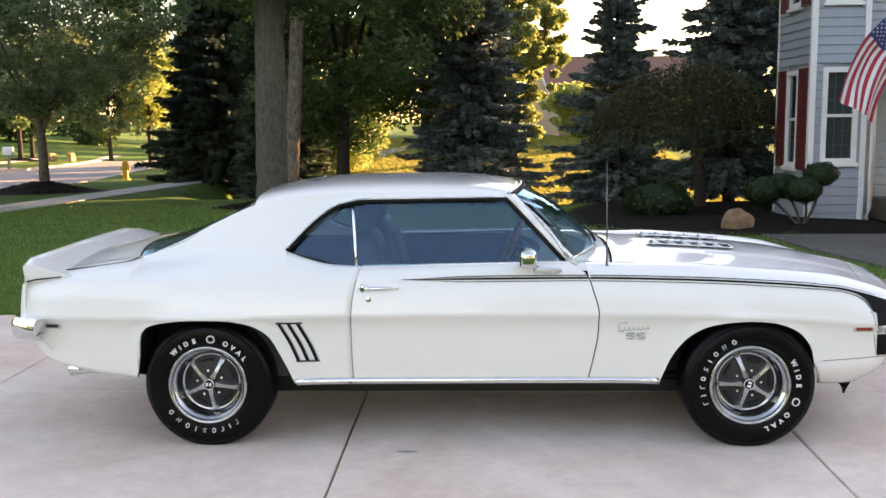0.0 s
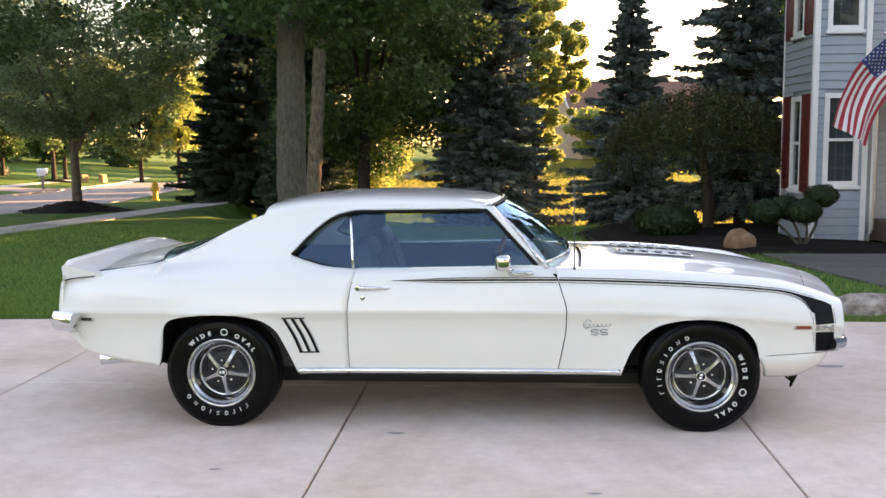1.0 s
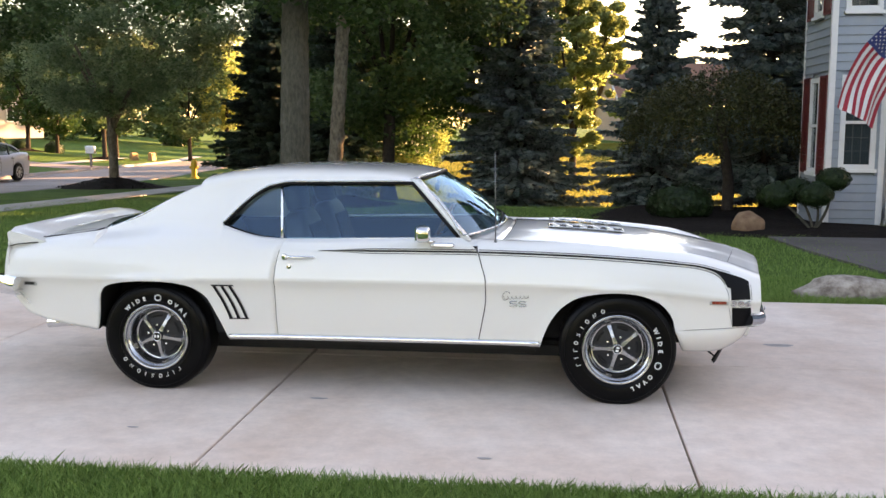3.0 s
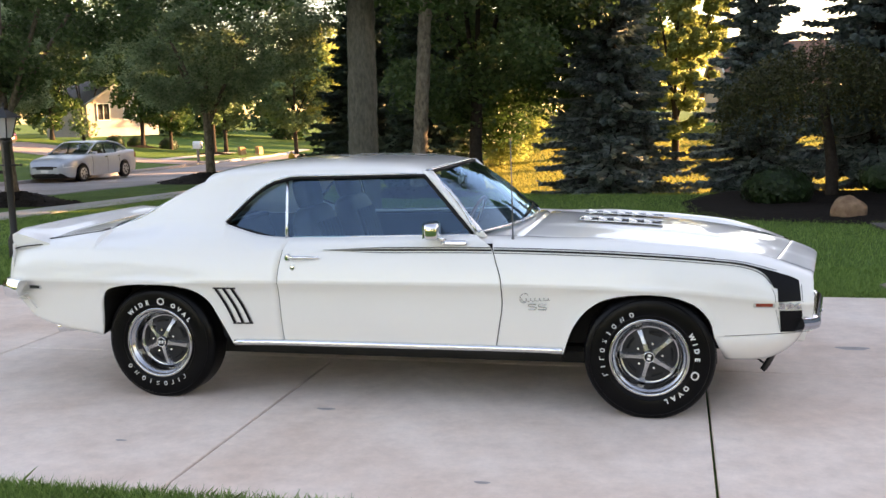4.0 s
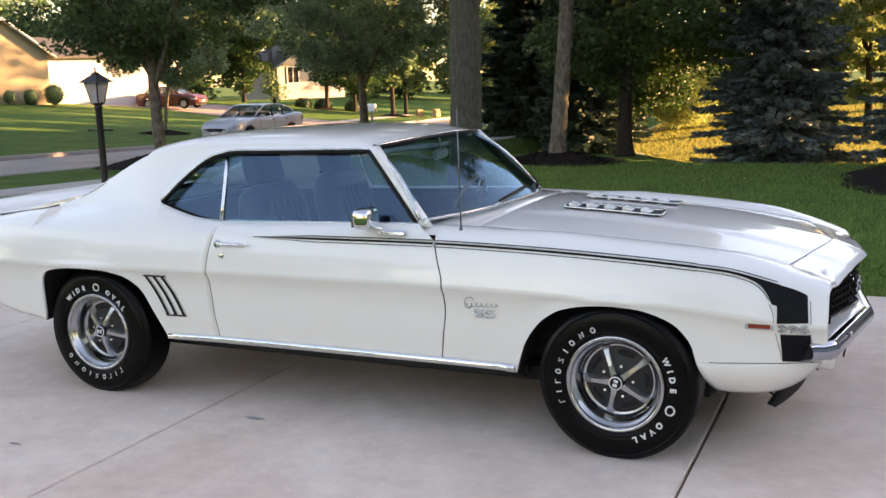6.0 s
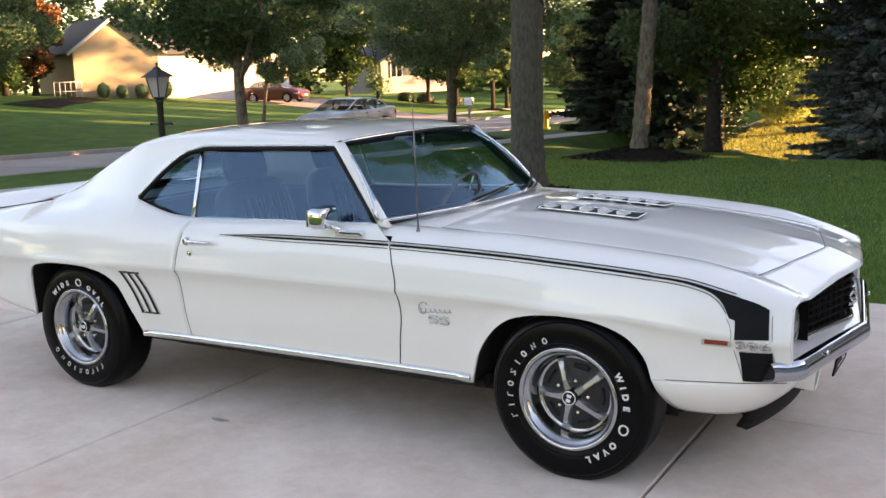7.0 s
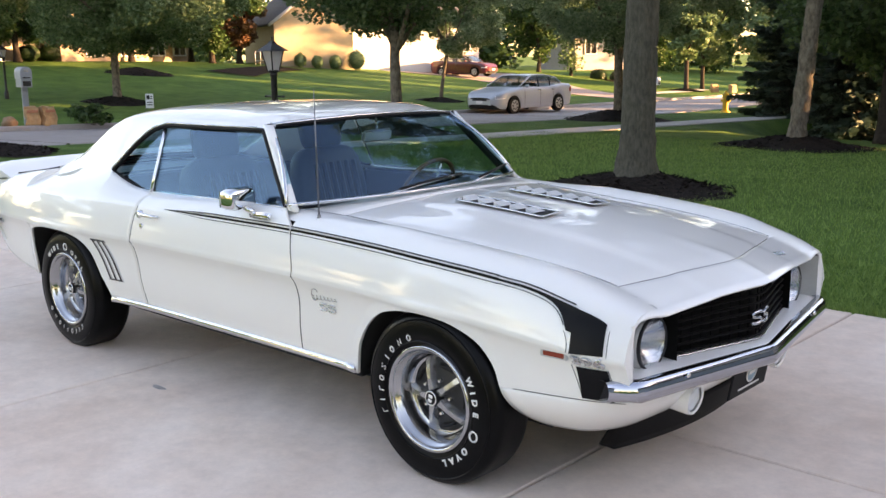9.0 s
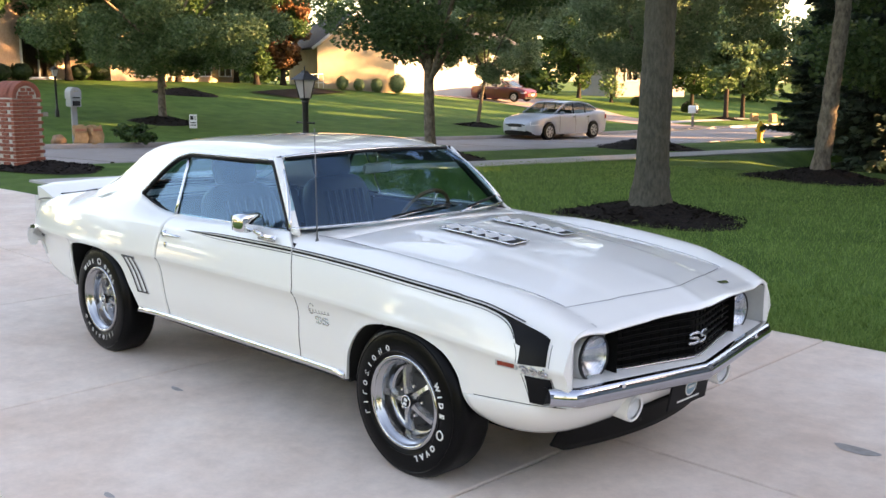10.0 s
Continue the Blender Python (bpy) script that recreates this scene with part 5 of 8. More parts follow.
M["grass"] = grass_material()
M["concrete"] = concrete_material("driveway_concrete", (0.68, 0.52, 0.42), (0.85, 0.725, 0.632), 0.8)
M["road"] = concrete_material("road_concrete", (0.27, 0.235, 0.22), (0.36, 0.32, 0.305), 0.35)
M["walk"] = concrete_material("sidewalk_concrete", (0.40, 0.38, 0.36), (0.52, 0.50, 0.48), 0.7)
M["greywalk"] = concrete_material("grey_walk_concrete", (0.085, 0.075, 0.070), (0.13, 0.118, 0.110), 0.7)
M["joint"] = material("joint_filler", (0.010, 0.009, 0.009), 0.9, var=0.3, scale=20)
M["mulch"] = material("dark_mulch", (0.006, 0.0045, 0.004), 0.95, base2=(0.022, 0.015, 0.012), scale=22, bump=1.0, bump_scale=45, spec=0.15)
M["oil"] = material("oil_stain", (0.26, 0.235, 0.22), 0.6, base2=(0.40, 0.36, 0.34), scale=9)
road_mid = pchip([(-200, -30), (-30, -20.6), (-10, -19.3), (6, -18.3), (17, -17.6), (22.4, -17.4), (28.4, -17.5), (34, -18.4), (42, -19.9), (60, -23.2), (75, -25.9), (100, -30.5), (300, -70)])
walk_edge = pchip([(-30, -11.2), (-3, -10.9), (12, -10.1), (14.3, -9.95), (26.2, -9.35), (40, -6.8), (60, -0.5), (100, 11)])


def ground_z(x, y):
    z = -0.022 * max(0.0, min(y, 60.0) - 2.6)
    far = max(0.0, -(x - road_mid(y) + 3.4))      # beyond the road the lawns rise
    crest = 14.8 + 3.2 * smooth(-1.0, -3.4, x) + 45.0 * smooth(-7.5, -12.0, x)
    dip = -1.1 * smooth(crest, crest + 8.0, y) + 2.5 * smooth(24, 62, y) * smooth(-11.0, -7.0, x)
    return z + 2.0 * smooth(0, 32, far) + dip


def build_ground():
    s_cols = list(np.concatenate([np.linspace(-420, -80, 10), np.linspace(-70, -8, 32), [-6, -4.6, -3.9, -3.52, -3.40, -3.28], np.linspace(-3.0, 3.0, 5), [3.28, 3.40, 3.52, 3.9, 4.6],
                                  np.linspace(5.5, 44, 40), np.linspace(50, 420, 14)]))
    ys = list(np.concatenate([np.linspace(-300, -30, 10), np.linspace(-26, 12, 28), np.linspace(12.6, 30, 30), np.linspace(31, 84, 40), np.linspace(90, 500, 16)]))
    verts = []
    for s in s_cols:
        for y in ys:
            x = road_mid(y) + s
            z = ground_z(x, y) - (0.15 if abs(s) < 3.45 else 0.0)
            if s > 0 and -2.3 < y < 2.7 and x < 14.2:
                z -= 0.03
            verts.append((x, y, z - 0.006))
    return tagged(obj("ground", mesh_of("ground", verts, grid_faces(len(s_cols), len(ys), True)), M["grass"]), "green mown lawn sloping gently to the street", "lawn", kind="structure")


def ribbon(name, edge_a, edge_b, ys, z_of, mat_, label, category, n=2, thick=0.0):
    verts = []
    for y in ys:
        for k in range(n):
            x = lerp(edge_a(y), edge_b(y), k / (n - 1))
            verts.append((x, y, z_of(x, y)))
    return tagged(obj(name, mesh_of(name, verts, grid_faces(len(ys), n)), mat_), label, category, kind="structure")


build_ground()
ribbon("road", lambda y: road_mid(y) - 3.3, lambda y: road_mid(y) + 3.3, list(np.linspace(-60, 130, 96)), lambda x, y: ground_z(road_mid(y) - 3.3, y) - 0.115, M["road"], "pale concrete residential street with expansion joints", "road", 5)
for s in (-1, 1):
    verts, ys = [], list(np.linspace(-60, 120, 91))
    if s > 0:
        ys = [y for y in ys if not -4.2 < y < 4.4]
    for y in ys:
        g = ground_z(road_mid(y) - 3.4, y)
        for d, h in ((3.29, -0.12), (3.31, -0.02), (3.34, 0.010), (3.46, 0.014), (3.50, -0.02)):
            verts.append((road_mid(y) + s * d, y, g + h))
    fs = [f for f in grid_faces(len(ys), 5, s < 0)]
    if s > 0:
        cut = len([y for y in ys if y < 0])
        fs = [f for f in fs if not (min(f) // 5 == cut - 1)]
    tagged(obj("kerb", mesh_of("kerb", verts, fs), M["road"]), "low concrete kerb along the street", "kerb", kind="structure")
for y in np.arange(-12, 84, 4.6):
    z0 = ground_z(road_mid(y) - 3.3, y) - 0.111
    a, b = Vector((road_mid(y) - 3.28, y - 0.6, z0)), Vector((road_mid(y) + 3.28, y + 0.6, z0))
    obj("road_joint", mesh_of("road_joint", [a + Vector((0, -0.02, 0)), b + Vector((0, -0.02, 0)), b + Vector((0, 0.02, 0)), a + Vector((0, 0.02, 0))], [(0, 1, 2, 3)], False), M["joint"], bpy.data.objects["road"])
sidewalk = tagged(new("sidewalk"), "narrow pale concrete sidewalk crossing the lawn", "sidewalk", kind="structure")


def slab_mesh(corners, drop=0.05, bevel=0.006):
    """A flat slab with a rounded upper edge, from corners going round."""
    c = sum((Vector(p) for p in corners), Vector()) / len(corners)
    verts = []
    for inset, dz in ((0.0, -drop), (0.0, -bevel), (bevel, 0.0)):
        for p in corners:
            p = Vector(p)
            d = (c - p)
            d.z = 0
            verts.append(p + d.normalized() * inset * 1.4 + Vector((0, 0, dz)))
    n = len(corners)
    faces = [tuple(range(2 * n, 3 * n))]
    for k in range(2):
        for i in range(n):
            j = (i + 1) % n
            faces.append((k * n + i, k * n + j, (k + 1) * n + j, (k + 1) * n + i))
    return mesh_of("slab", verts, faces, False)


for y in np.arange(-21.0, 62, 1.5):
    if -3.6 < y < 2.6:
        continue
    y1 = y + 1.485
    cs = [(walk_edge(y), y), (walk_edge(y) - 1.15, y), (walk_edge(y1) - 1.15, y1), (walk_edge(y1), y1)]
    obj("sidewalk_slab", slab_mesh([(x_, y_, ground_z(x_, y_) + 0.018) for x_, y_ in cs][::-1]), M["walk"], sidewalk)

# driveway slabs with tooled joints
driveway = tagged(new("driveway"), "pale concrete driveway slabs with dark tooled joints and stains", "driveway", kind="structure")
DX = [-15.0, -12.6, -10.2, -7.8, -5.4, -3.06, -0.675, 1.675, 4.05, 6.4, 8.8, 12.0]
DY = [-2.24, 0.135, 2.58]
for x0, x1 in zip(DX[:-1], DX[1:]):
    for y0, y1 in zip(DY[:-1], DY[1:]):
        g = 0.0065
        ya, yb = (y0 + g if y0 > -2 else y0), (y1 - g if y1 < 2 else y1)
        edge = [yb - 0.045 * max(0.0, -2.5 - q) if yb > 2 else yb for q in (x0, x1)]
        obj("driveway_slab", slab_mesh([(x0 + g, ya, 0), (x1 - g, ya, 0), (x1 - g, edge[1], 0), (x0 + g, edge[0], 0)], 0.06, 0.006), M["concrete"], driveway)
obj("joint_bed", mesh_of("joint_bed", [(-15, -2.2, -0.045), (12, -2.2, -0.045), (12, 2.55, -0.045), (-15, 2.55, -0.045)], [(0, 1, 2, 3)], False), M["joint"], driveway)
for (x, y, rx, ry) in ((0.693, -1.86, 0.035, 0.016), (2.62, 0.80, 0.10, 0.05), (-0.35, -0.95, 0.05, 0.02), (-1.2, -1.6, 0.03, 0.012)):
    ring = [(x + rx * math.cos(t) * (1 + 0.2 * math.sin(3 * t)), y + ry * math.sin(t) * (1 + 0.15 * math.cos(2 * t)), 0.0025) for t in np.linspace(0, 2 * math.pi, 21)[:-1]]
    obj("stain", mesh_of("stain", ring, [tuple(range(20))], False), M["oil"], driveway)


def heap(name, x, y, rx, ry, h, label, seed):
    """A low mulch mound with a ragged rim and loose chips."""
    rnd = random.Random(seed)
    verts, faces = [(x, y, ground_z(x, y) + h)], []
    n, rings = 40, 8
    wob = [1 + 0.10 * math.sin(2 * math.pi * i / n * 3 + seed) + 0.05 * rnd.uniform(-1, 1) for i in range(n)]
    for r in range(1, rings + 1):
        t = r / rings
        for i in range(n):
            a = 2 * math.pi * i / n
            px, py = x + rx * t * math.cos(a) * wob[i], y + ry * t * math.sin(a) * wob[i]
            verts.append((px, py, ground_z(px, py) + h * (1 - smooth(0, 1, t)) + (rnd.uniform(0, 0.03) if r < rings else 0.0) + 0.004))
    for i in range(n):
        faces.append((0, 1 + i, 1 + (i + 1) % n))
    for r in range(rings - 1):
        for i in range(n):
            a, b = 1 + r * n + i, 1 + r * n + (i + 1) % n
            faces.append((a, a + n, b + n, b))
    ob = tagged(obj(name, mesh_of(name, verts, faces), M["mulch"]), label, "mulch", kind="structure")
    # chips
    cv, cf = [], []
    for _ in range(500):
        t, a = math.sqrt(rnd.random()) * 0.97, rnd.uniform(0, 2 * math.pi)
        px, py = x + rx * t * math.cos(a), y + ry * t * math.sin(a)
        pz = ground_z(px, py) + h * (1 - smooth(0, 1, t)) + 0.022
        m_ = Matrix.Translation((px, py, pz)) @ Euler((rnd.uniform(-0.6, 0.6), rnd.uniform(-0.6, 0.6), rnd.uniform(0, 6))).to_matrix().to_4x4()
        l_, w = rnd.uniform(0.025, 0.07), rnd.uniform(0.008, 0.02)
        k = len(cv)
        cv += [m_ @ Vector(q) for q in ((-l_, -w, 0), (l_, -w * 0.6, 0), (l_, w, 0.006), (-l_, w, 0.01))]
        cf.append((k, k + 1, k + 2, k + 3))
    tagged(obj("mulch_chips", mesh_of("mulch_chips", cv, cf, False), M["mulch"], ob), kind="stuff")
    return ob


# ---- trees ----
M["bark"] = material("grey_bark", (0.056, 0.054, 0.043), 0.95, base2=(0.108, 0.103, 0.082), scale=26, bump=0.9, bump_scale=40, spec=0.15, stretch=(1, 1, 0.38))
M["darkbark"] = material("dark_bark", (0.025, 0.019, 0.016), 0.95, base2=(0.05, 0.04, 0.034), scale=9, bump=0.8, bump_scale=26, spec=0.2)
M["leaf"] = leaf_material("maple_leaf", (0.066, 0.125, 0.052), (0.185, 0.270, 0.135))
M["leafdark"] = leaf_material("dark_leaf", (0.022, 0.054, 0.016), (0.068, 0.126, 0.038), 0.32)
M["leafmid"] = leaf_material("street_leaf", (0.040, 0.085, 0.030), (0.120, 0.190, 0.080), 0.36)
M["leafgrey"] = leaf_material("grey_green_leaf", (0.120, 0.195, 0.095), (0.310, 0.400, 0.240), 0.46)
# sunlight is put into these two leaf colours; fallen leaves are yellow themselves
M["leafgold"] = leaf_material("sunlit_gold_leaf", (0.13, 0.18, 0.06), (0.30, 0.34, 0.125), 0.45)
M["leafyellow"] = leaf_material("yellow_sunlit_leaf", (0.24, 0.30, 0.085), (0.44, 0.48, 0.17), 0.52)
M["leafred"] = leaf_material("red_leaf", (0.12, 0.06, 0.03), (0.25, 0.12, 0.055), 0.25)
M["needle"] = leaf_material("spruce_needle", (0.046, 0.085, 0.080), (0.260, 0.330, 0.335), 0.12, 0.6)
M["needledark"] = leaf_material("dark_needle", (0.024, 0.050, 0.036), (0.085, 0.130, 0.098), 0.14, 0.6)
M["weepleaf"] = leaf_material("weeping_leaf", (0.030, 0.044, 0.014), (0.095, 0.092, 0.036), 0.25)
M["boxwood"] = leaf_material("boxwood_leaf", (0.008, 0.022, 0.007), (0.022, 0.048, 0.014), 0.2)


M["greybark"] = material("pale_grey_bark", (0.080, 0.066, 0.052), 0.95, base2=(0.235, 0.20, 0.16), scale=14, bump=1.0, bump_scale=24, spec=0.15, stretch=(1, 1, 0.5))


def bark_tube(pts, rad, n=10, rough=0.05, seed=0):
    """A trunk or limb with a gnarled skin."""
    v, f = tube_data(pts, rad, n)
    rnd = random.Random(seed)
    out = []
    for i, q in enumerate(v):
        c = Vector(pts[min(i // n, len(pts) - 1)])
        k = 1 + rough * (noise.noise(Vector(q) * 6.0 + Vector((seed, 0, 0))) * 1.6 + rnd.uniform(-0.3, 0.3))
        out.append(c + (Vector(q) - c) * k)
    return out, f


def leaf_cloud(name, centres, count, size, material_, parent, rng, flat=0.75, aspect=0.62):
    """Many small leaves scattered through clumps: centres as (x, y, z, r)."""
    c = np.array(centres, float)
    w = c[:, 3] ** 2
    idx = rng.choice(len(c), size=count, p=w / w.sum())
    d = rng.normal(size=(count, 3))
    d /= np.linalg.norm(d, axis=1)[:, None]
    r = rng.random(count) ** 0.45
    pos = c[idx, :3] + d * (r * c[idx, 3])[:, None] * np.array([1, 1, flat])
    a = rng.normal(size=(count, 3))
    a[:, 2] *= 0.6
    a /= np.linalg.norm(a, axis=1)[:, None]
    b = rng.normal(size=(count, 3))
    b -= (a * b).sum(1)[:, None] * a
    b /= np.linalg.norm(b, axis=1)[:, None]
    nrm = np.cross(a, b)
    s = size * rng.uniform(0.6, 1.25, count)[:, None]
    verts = np.stack([pos - a * s, pos + b * s * aspect - nrm * s * 0.18, pos + a * s, pos - b * s * aspect - nrm * s * 0.18], 1).reshape(-1, 3)
    me = bpy.data.meshes.new(name)
    me.vertices.add(count * 4)
    me.vertices.foreach_set("co", verts.astype(np.float32).ravel())
    me.loops.add(count * 4)
    me.loops.foreach_set("vertex_index", np.arange(count * 4, dtype=np.int32))
    me.polygons.add(count)
    me.polygons.foreach_set("loop_start", np.arange(0, count * 4, 4, dtype=np.int32))
    me.update()
    me.validate()
    return tagged(obj(name, me, material_, parent), kind="stuff")


def broad_tree(x, y, trunk_r, fork, height, spread, leaves, size, label, seed, mat_leaf, mat_bark="bark", lean=(0, 0), group="", low=None, clump=0.9, base_flare=1.5, limbs=6, clumps=70, trunk_top=None, low_clumps=()):
    """A broad-leaved tree: flared trunk, limbs, and a crown of leaf clumps with gaps."""
    rng = np.random.default_rng(seed)
    rnd = random.Random(seed)
    z0 = ground_z(x, y)
    tree = thing("tree", label, "tree", group, at=Matrix.Translation((x, y, z0)))
    top = trunk_top or fork * 1.25
    pts, rad = [], []
    n = 70 if trunk_top else 16
    for i in range(n + 1):
        t = i / n
        z = lerp(-0.05, top, t)
        pts.append(Vector((lean[0] * t * top + 0.04 * math.sin(3 * t + seed), lean[1] * t * top + 0.03 * math.cos(4 * t + seed), z)))
        flare = (base_flare - 1) * math.exp(-z / 0.22) if z > 0 else base_flare - 1
        rad.append(trunk_r * (1 + flare) * lerp(1.0, 0.72, t))
    v, f = bark_tube(pts, rad, 30 if trunk_top else 16, (0.13 if mat_bark == "greybark" else 0.065) if trunk_top else 0.05, seed)
    obj("trunk", mesh_of("trunk", v, f), M[mat_bark], tree)
    centre = Vector((lean[0] * top, lean[1] * top, 0))
    bv, bf = [], []
    low = fork * 0.9 if low is None else low
    centres = []
    mid_z = (low + height) / 2
    for i in range(limbs):
        a = 2 * math.pi * i / limbs + rnd.uniform(-0.3, 0.3)
        s0 = pts[int(n * lerp(0.72, 1.0, i / limbs))]
        reach = spread * rnd.uniform(0.55, 0.85)
        end = Vector((centre.x + math.cos(a) * reach, centre.y + math.sin(a) * reach, lerp(mid_z, height, rnd.uniform(0.1, 0.75))))
        mid = s0.lerp(end, 0.45) + Vector((0, 0, 0.12 * height * rnd.uniform(0.1, 0.5)))
        line = catmull([s0, mid, end], 5)
        v, f = bark_tube(line, [lerp(trunk_r * 0.42, 0.02, k / (len(line) - 1)) for k in range(len(line))], 7, 0.05, seed + i)
        k0 = len(bv)
        bv += v
        bf += [tuple(q + k0 for q in face) for face in f]
        for j in range(3):
            p0 = line[4 + j * 2]
            e2 = p0 + Vector((rnd.uniform(-1, 1), rnd.uniform(-1, 1), rnd.uniform(-0.15, 0.7))) * spread * 0.36
            l2 = catmull([p0, p0.lerp(e2, 0.5) + Vector((0, 0, 0.1)), e2], 3)
            v, f = bark_tube(l2, [lerp(trunk_r * 0.16, 0.008, k / (len(l2) - 1)) for k in range(len(l2))], 5, 0.03, seed + i * 7 + j)
            k0 = len(bv)
            bv += v
            bf += [tuple(q + k0 for q in face) for face in f]
            centres.append((*e2, clump * rnd.uniform(0.6, 1.0)))
        centres.append((*end, clump))
    tagged(obj("limb", mesh_of("limb", bv, bf), M[mat_bark], tree), kind="stuff")
    for _ in range(clumps):
        u = rnd.uniform(-1, 1)
        a = rnd.uniform(0, 2 * math.pi)
        r = math.sqrt(max(0, 1 - u * u)) * (rnd.random() ** 0.35)
        zz = mid_z + u * (height - low) / 2
        bulge = 1.0 if u > -0.2 else 0.92
        centres.append((centre.x + math.cos(a) * r * spread * bulge * rnd.uniform(0.85, 1.08), centre.y + math.sin(a) * r * spread * bulge * rnd.uniform(0.85, 1.08), zz, clump * rnd.uniform(0.45, 1.0)))
    centres += list(low_clumps)
    leaf_cloud("crown", centres, leaves, size, M[mat_leaf], tree, rng)
    return tree


def spruce(x, y, height, radius, label, seed, mat_="needle", skirt=0.25, group="spruces", density=1.0, twig=0.34, taper=0.95, step=0.15):
    """A spruce: straight trunk, drooping whorls of boughs, each a spray of needle twigs."""
    rnd = random.Random(seed)
    z0 = ground_z(x, y)
    tree = thing("spruce", label, "tree", group, at=Matrix.Translation((x, y, z0)))
    v, f = bark_tube([Vector((0, 0, lerp(-0.05, height * 0.97, i / 10))) for i in range(11)], [lerp(0.035 + radius * 0.055, 0.015, i / 10) for i in range(11)], 9, 0.04, seed)
    obj("trunk", mesh_of("trunk", v, f), M["darkbark"], tree)
    quads, bv, bf = [], [], []
    z = skirt
    lvl = 0
    while z < height * 0.985:
        t = (z - skirt) / (height - skirt)
        R = radius * (1 - t) ** taper * (0.82 + 0.18 * math.sin(lvl * 2.1)) + 0.12
        nb = int((7 + 5 * (1 - t)) * density)
        for b in range(nb):
            a = 2 * math.pi * b / nb + lvl * 0.7 + rnd.uniform(-0.22, 0.22)
            L = R * rnd.uniform(0.50, 1.12) * (0.86 + 0.28 * noise.noise(Vector((2.2 * math.cos(a), 2.2 * math.sin(a), z * 0.9 + seed))) )
            droop = lerp(-0.30, 0.35, t) * L + rnd.uniform(-0.14, 0.12)
            base = Vector((0, 0, z + rnd.uniform(-0.22, 0.22)))
            d = Vector((math.cos(a), math.sin(a), 0))
            side = Vector((-d.y, d.x, 0))
            def spine(q):
                return base + d * (L * q) + Vector((0, 0, droop * q * (1.3 - 0.5 * q) + 0.10 * L * max(0, q - 0.7)))
            line = [spine(q) for q in (0, 0.35, 0.7, 1.0)]
            tv, tf = tube_data(line, [0.022, 0.016, 0.010, 0.004], 4)
            k0 = len(bv)
            bv += tv
            bf += [tuple(q + k0 for q in face) for face in tf]
            nt = max(8, int(L * 52 * density))
            for k in range(nt):
                q = 0.18 + 0.84 * (k + rnd.random()) / nt
                p = spine(min(q, 1.02))
                sgn = 1 if k % 2 else -1
                ln = twig * lerp(1.0, 0.55, q) * rnd.uniform(0.7, 1.2) * min(1.0, 0.5 + L * 0.5)
                out = (d * rnd.uniform(0.5, 0.9) + side * sgn * rnd.uniform(0.5, 1.0) + Vector((0, 0, rnd.uniform(-0.85, 0.28)))).normalized()
                w = rnd.uniform(0.020, 0.042)
                wid = out.cross(Vector((0, 0, 1))).normalized() * w
                up = Vector((0, 0, w))
                tip = p + out * ln
                m1 = p + out * ln * 0.45
                quads += [p, m1 + wid, tip, m1 - wid]
                quads += [p, m1 + up * 0.9, tip, m1 - up * 1.5]
        z += lerp(step, 0.8 * step, t) * rnd.uniform(0.6, 1.4)
        lvl += 1
    tagged(obj("bough", mesh_of("bough", bv, bf), M["darkbark"], tree), kind="stuff")
    n = len(quads) // 4
    me = mesh_of("needles", quads, [(4 * i, 4 * i + 1, 4 * i + 2, 4 * i + 3) for i in range(n)], False)
    tagged(obj("crown", me, M[mat_], tree), kind="stuff")
    return tree


# the maples on the lawn by the drive
heap("mulch_bed", -2.72, 7.30, 1.30, 1.05, 0.20, "dark mulch ring heaped round the maple trunk", 3)
broad_tree(-2.70, 7.28, 0.215, 5.0, 10.0, 5.2, 64000, 0.060, "tall maple with a stout grey trunk in dark mulch", 11, "leafdark", low=3.35, clump=1.0, trunk_top=6.5, base_flare=1.85, clumps=90, low_clumps=((-1.1, -0.5, 3.45, 0.55), (-0.45, -0.75, 3.5, 0.5), (0.25, -0.7, 3.55, 0.5), (0.9, -0.5, 3.5, 0.5), (-1.8, -0.2, 3.4, 0.6)))
heap("mulch_bed", -4.10, 15.3, 1.55, 1.1, 0.22, "dark mulch ring heaped round the leaning trunk", 5)
broad_tree(-4.05, 15.2, 0.165, 5.5, 11.0, 4.4, 30000, 0.068, "tall tree with a rough pale trunk leaning slightly", 12, "leafmid", "greybark", lean=(0.055, 0.02), low=4.4, clump=1.1, trunk_top=7.0)
# street trees
heap("mulch_bed", -12.6, 22.2, 1.75, 1.3, 0.30, "dark cone of mulch round the street tree", 7)
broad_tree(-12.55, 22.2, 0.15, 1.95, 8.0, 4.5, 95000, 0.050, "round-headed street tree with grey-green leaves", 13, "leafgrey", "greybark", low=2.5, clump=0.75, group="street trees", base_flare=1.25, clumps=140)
heap("mulch_bed", -12.8, 13.1, 1.6, 1.15, 0.28, "dark cone of mulch round the street tree", 8)
broad_tree(-12.8, 13.1, 0.145, 1.95, 8.4, 4.7, 60000, 0.062, "forked street tree with dense green crown", 14, "leafmid", "greybark", low=2.65, clump=0.75, clumps=110, group="street trees", base_flare=1.25)
heap("mulch_bed", -28.8, 15.0, 1.3, 1.2, 0.22, "dark mulch ring round the lawn tree", 9)
broad_tree(-28.8, 15.0, 0.15, 2.4, 8.8, 6.4, 150000, 0.072, "wide lawn tree with a straight grey trunk", 15, "leaf", "greybark", low=2.2, clump=1.1, group="street trees", base_flare=1.2, clumps=110)
heap("mulch_bed", -26.0, 29.0, 1.1, 1.0, 0.14, "thin mulch ring round the young tree", 10)
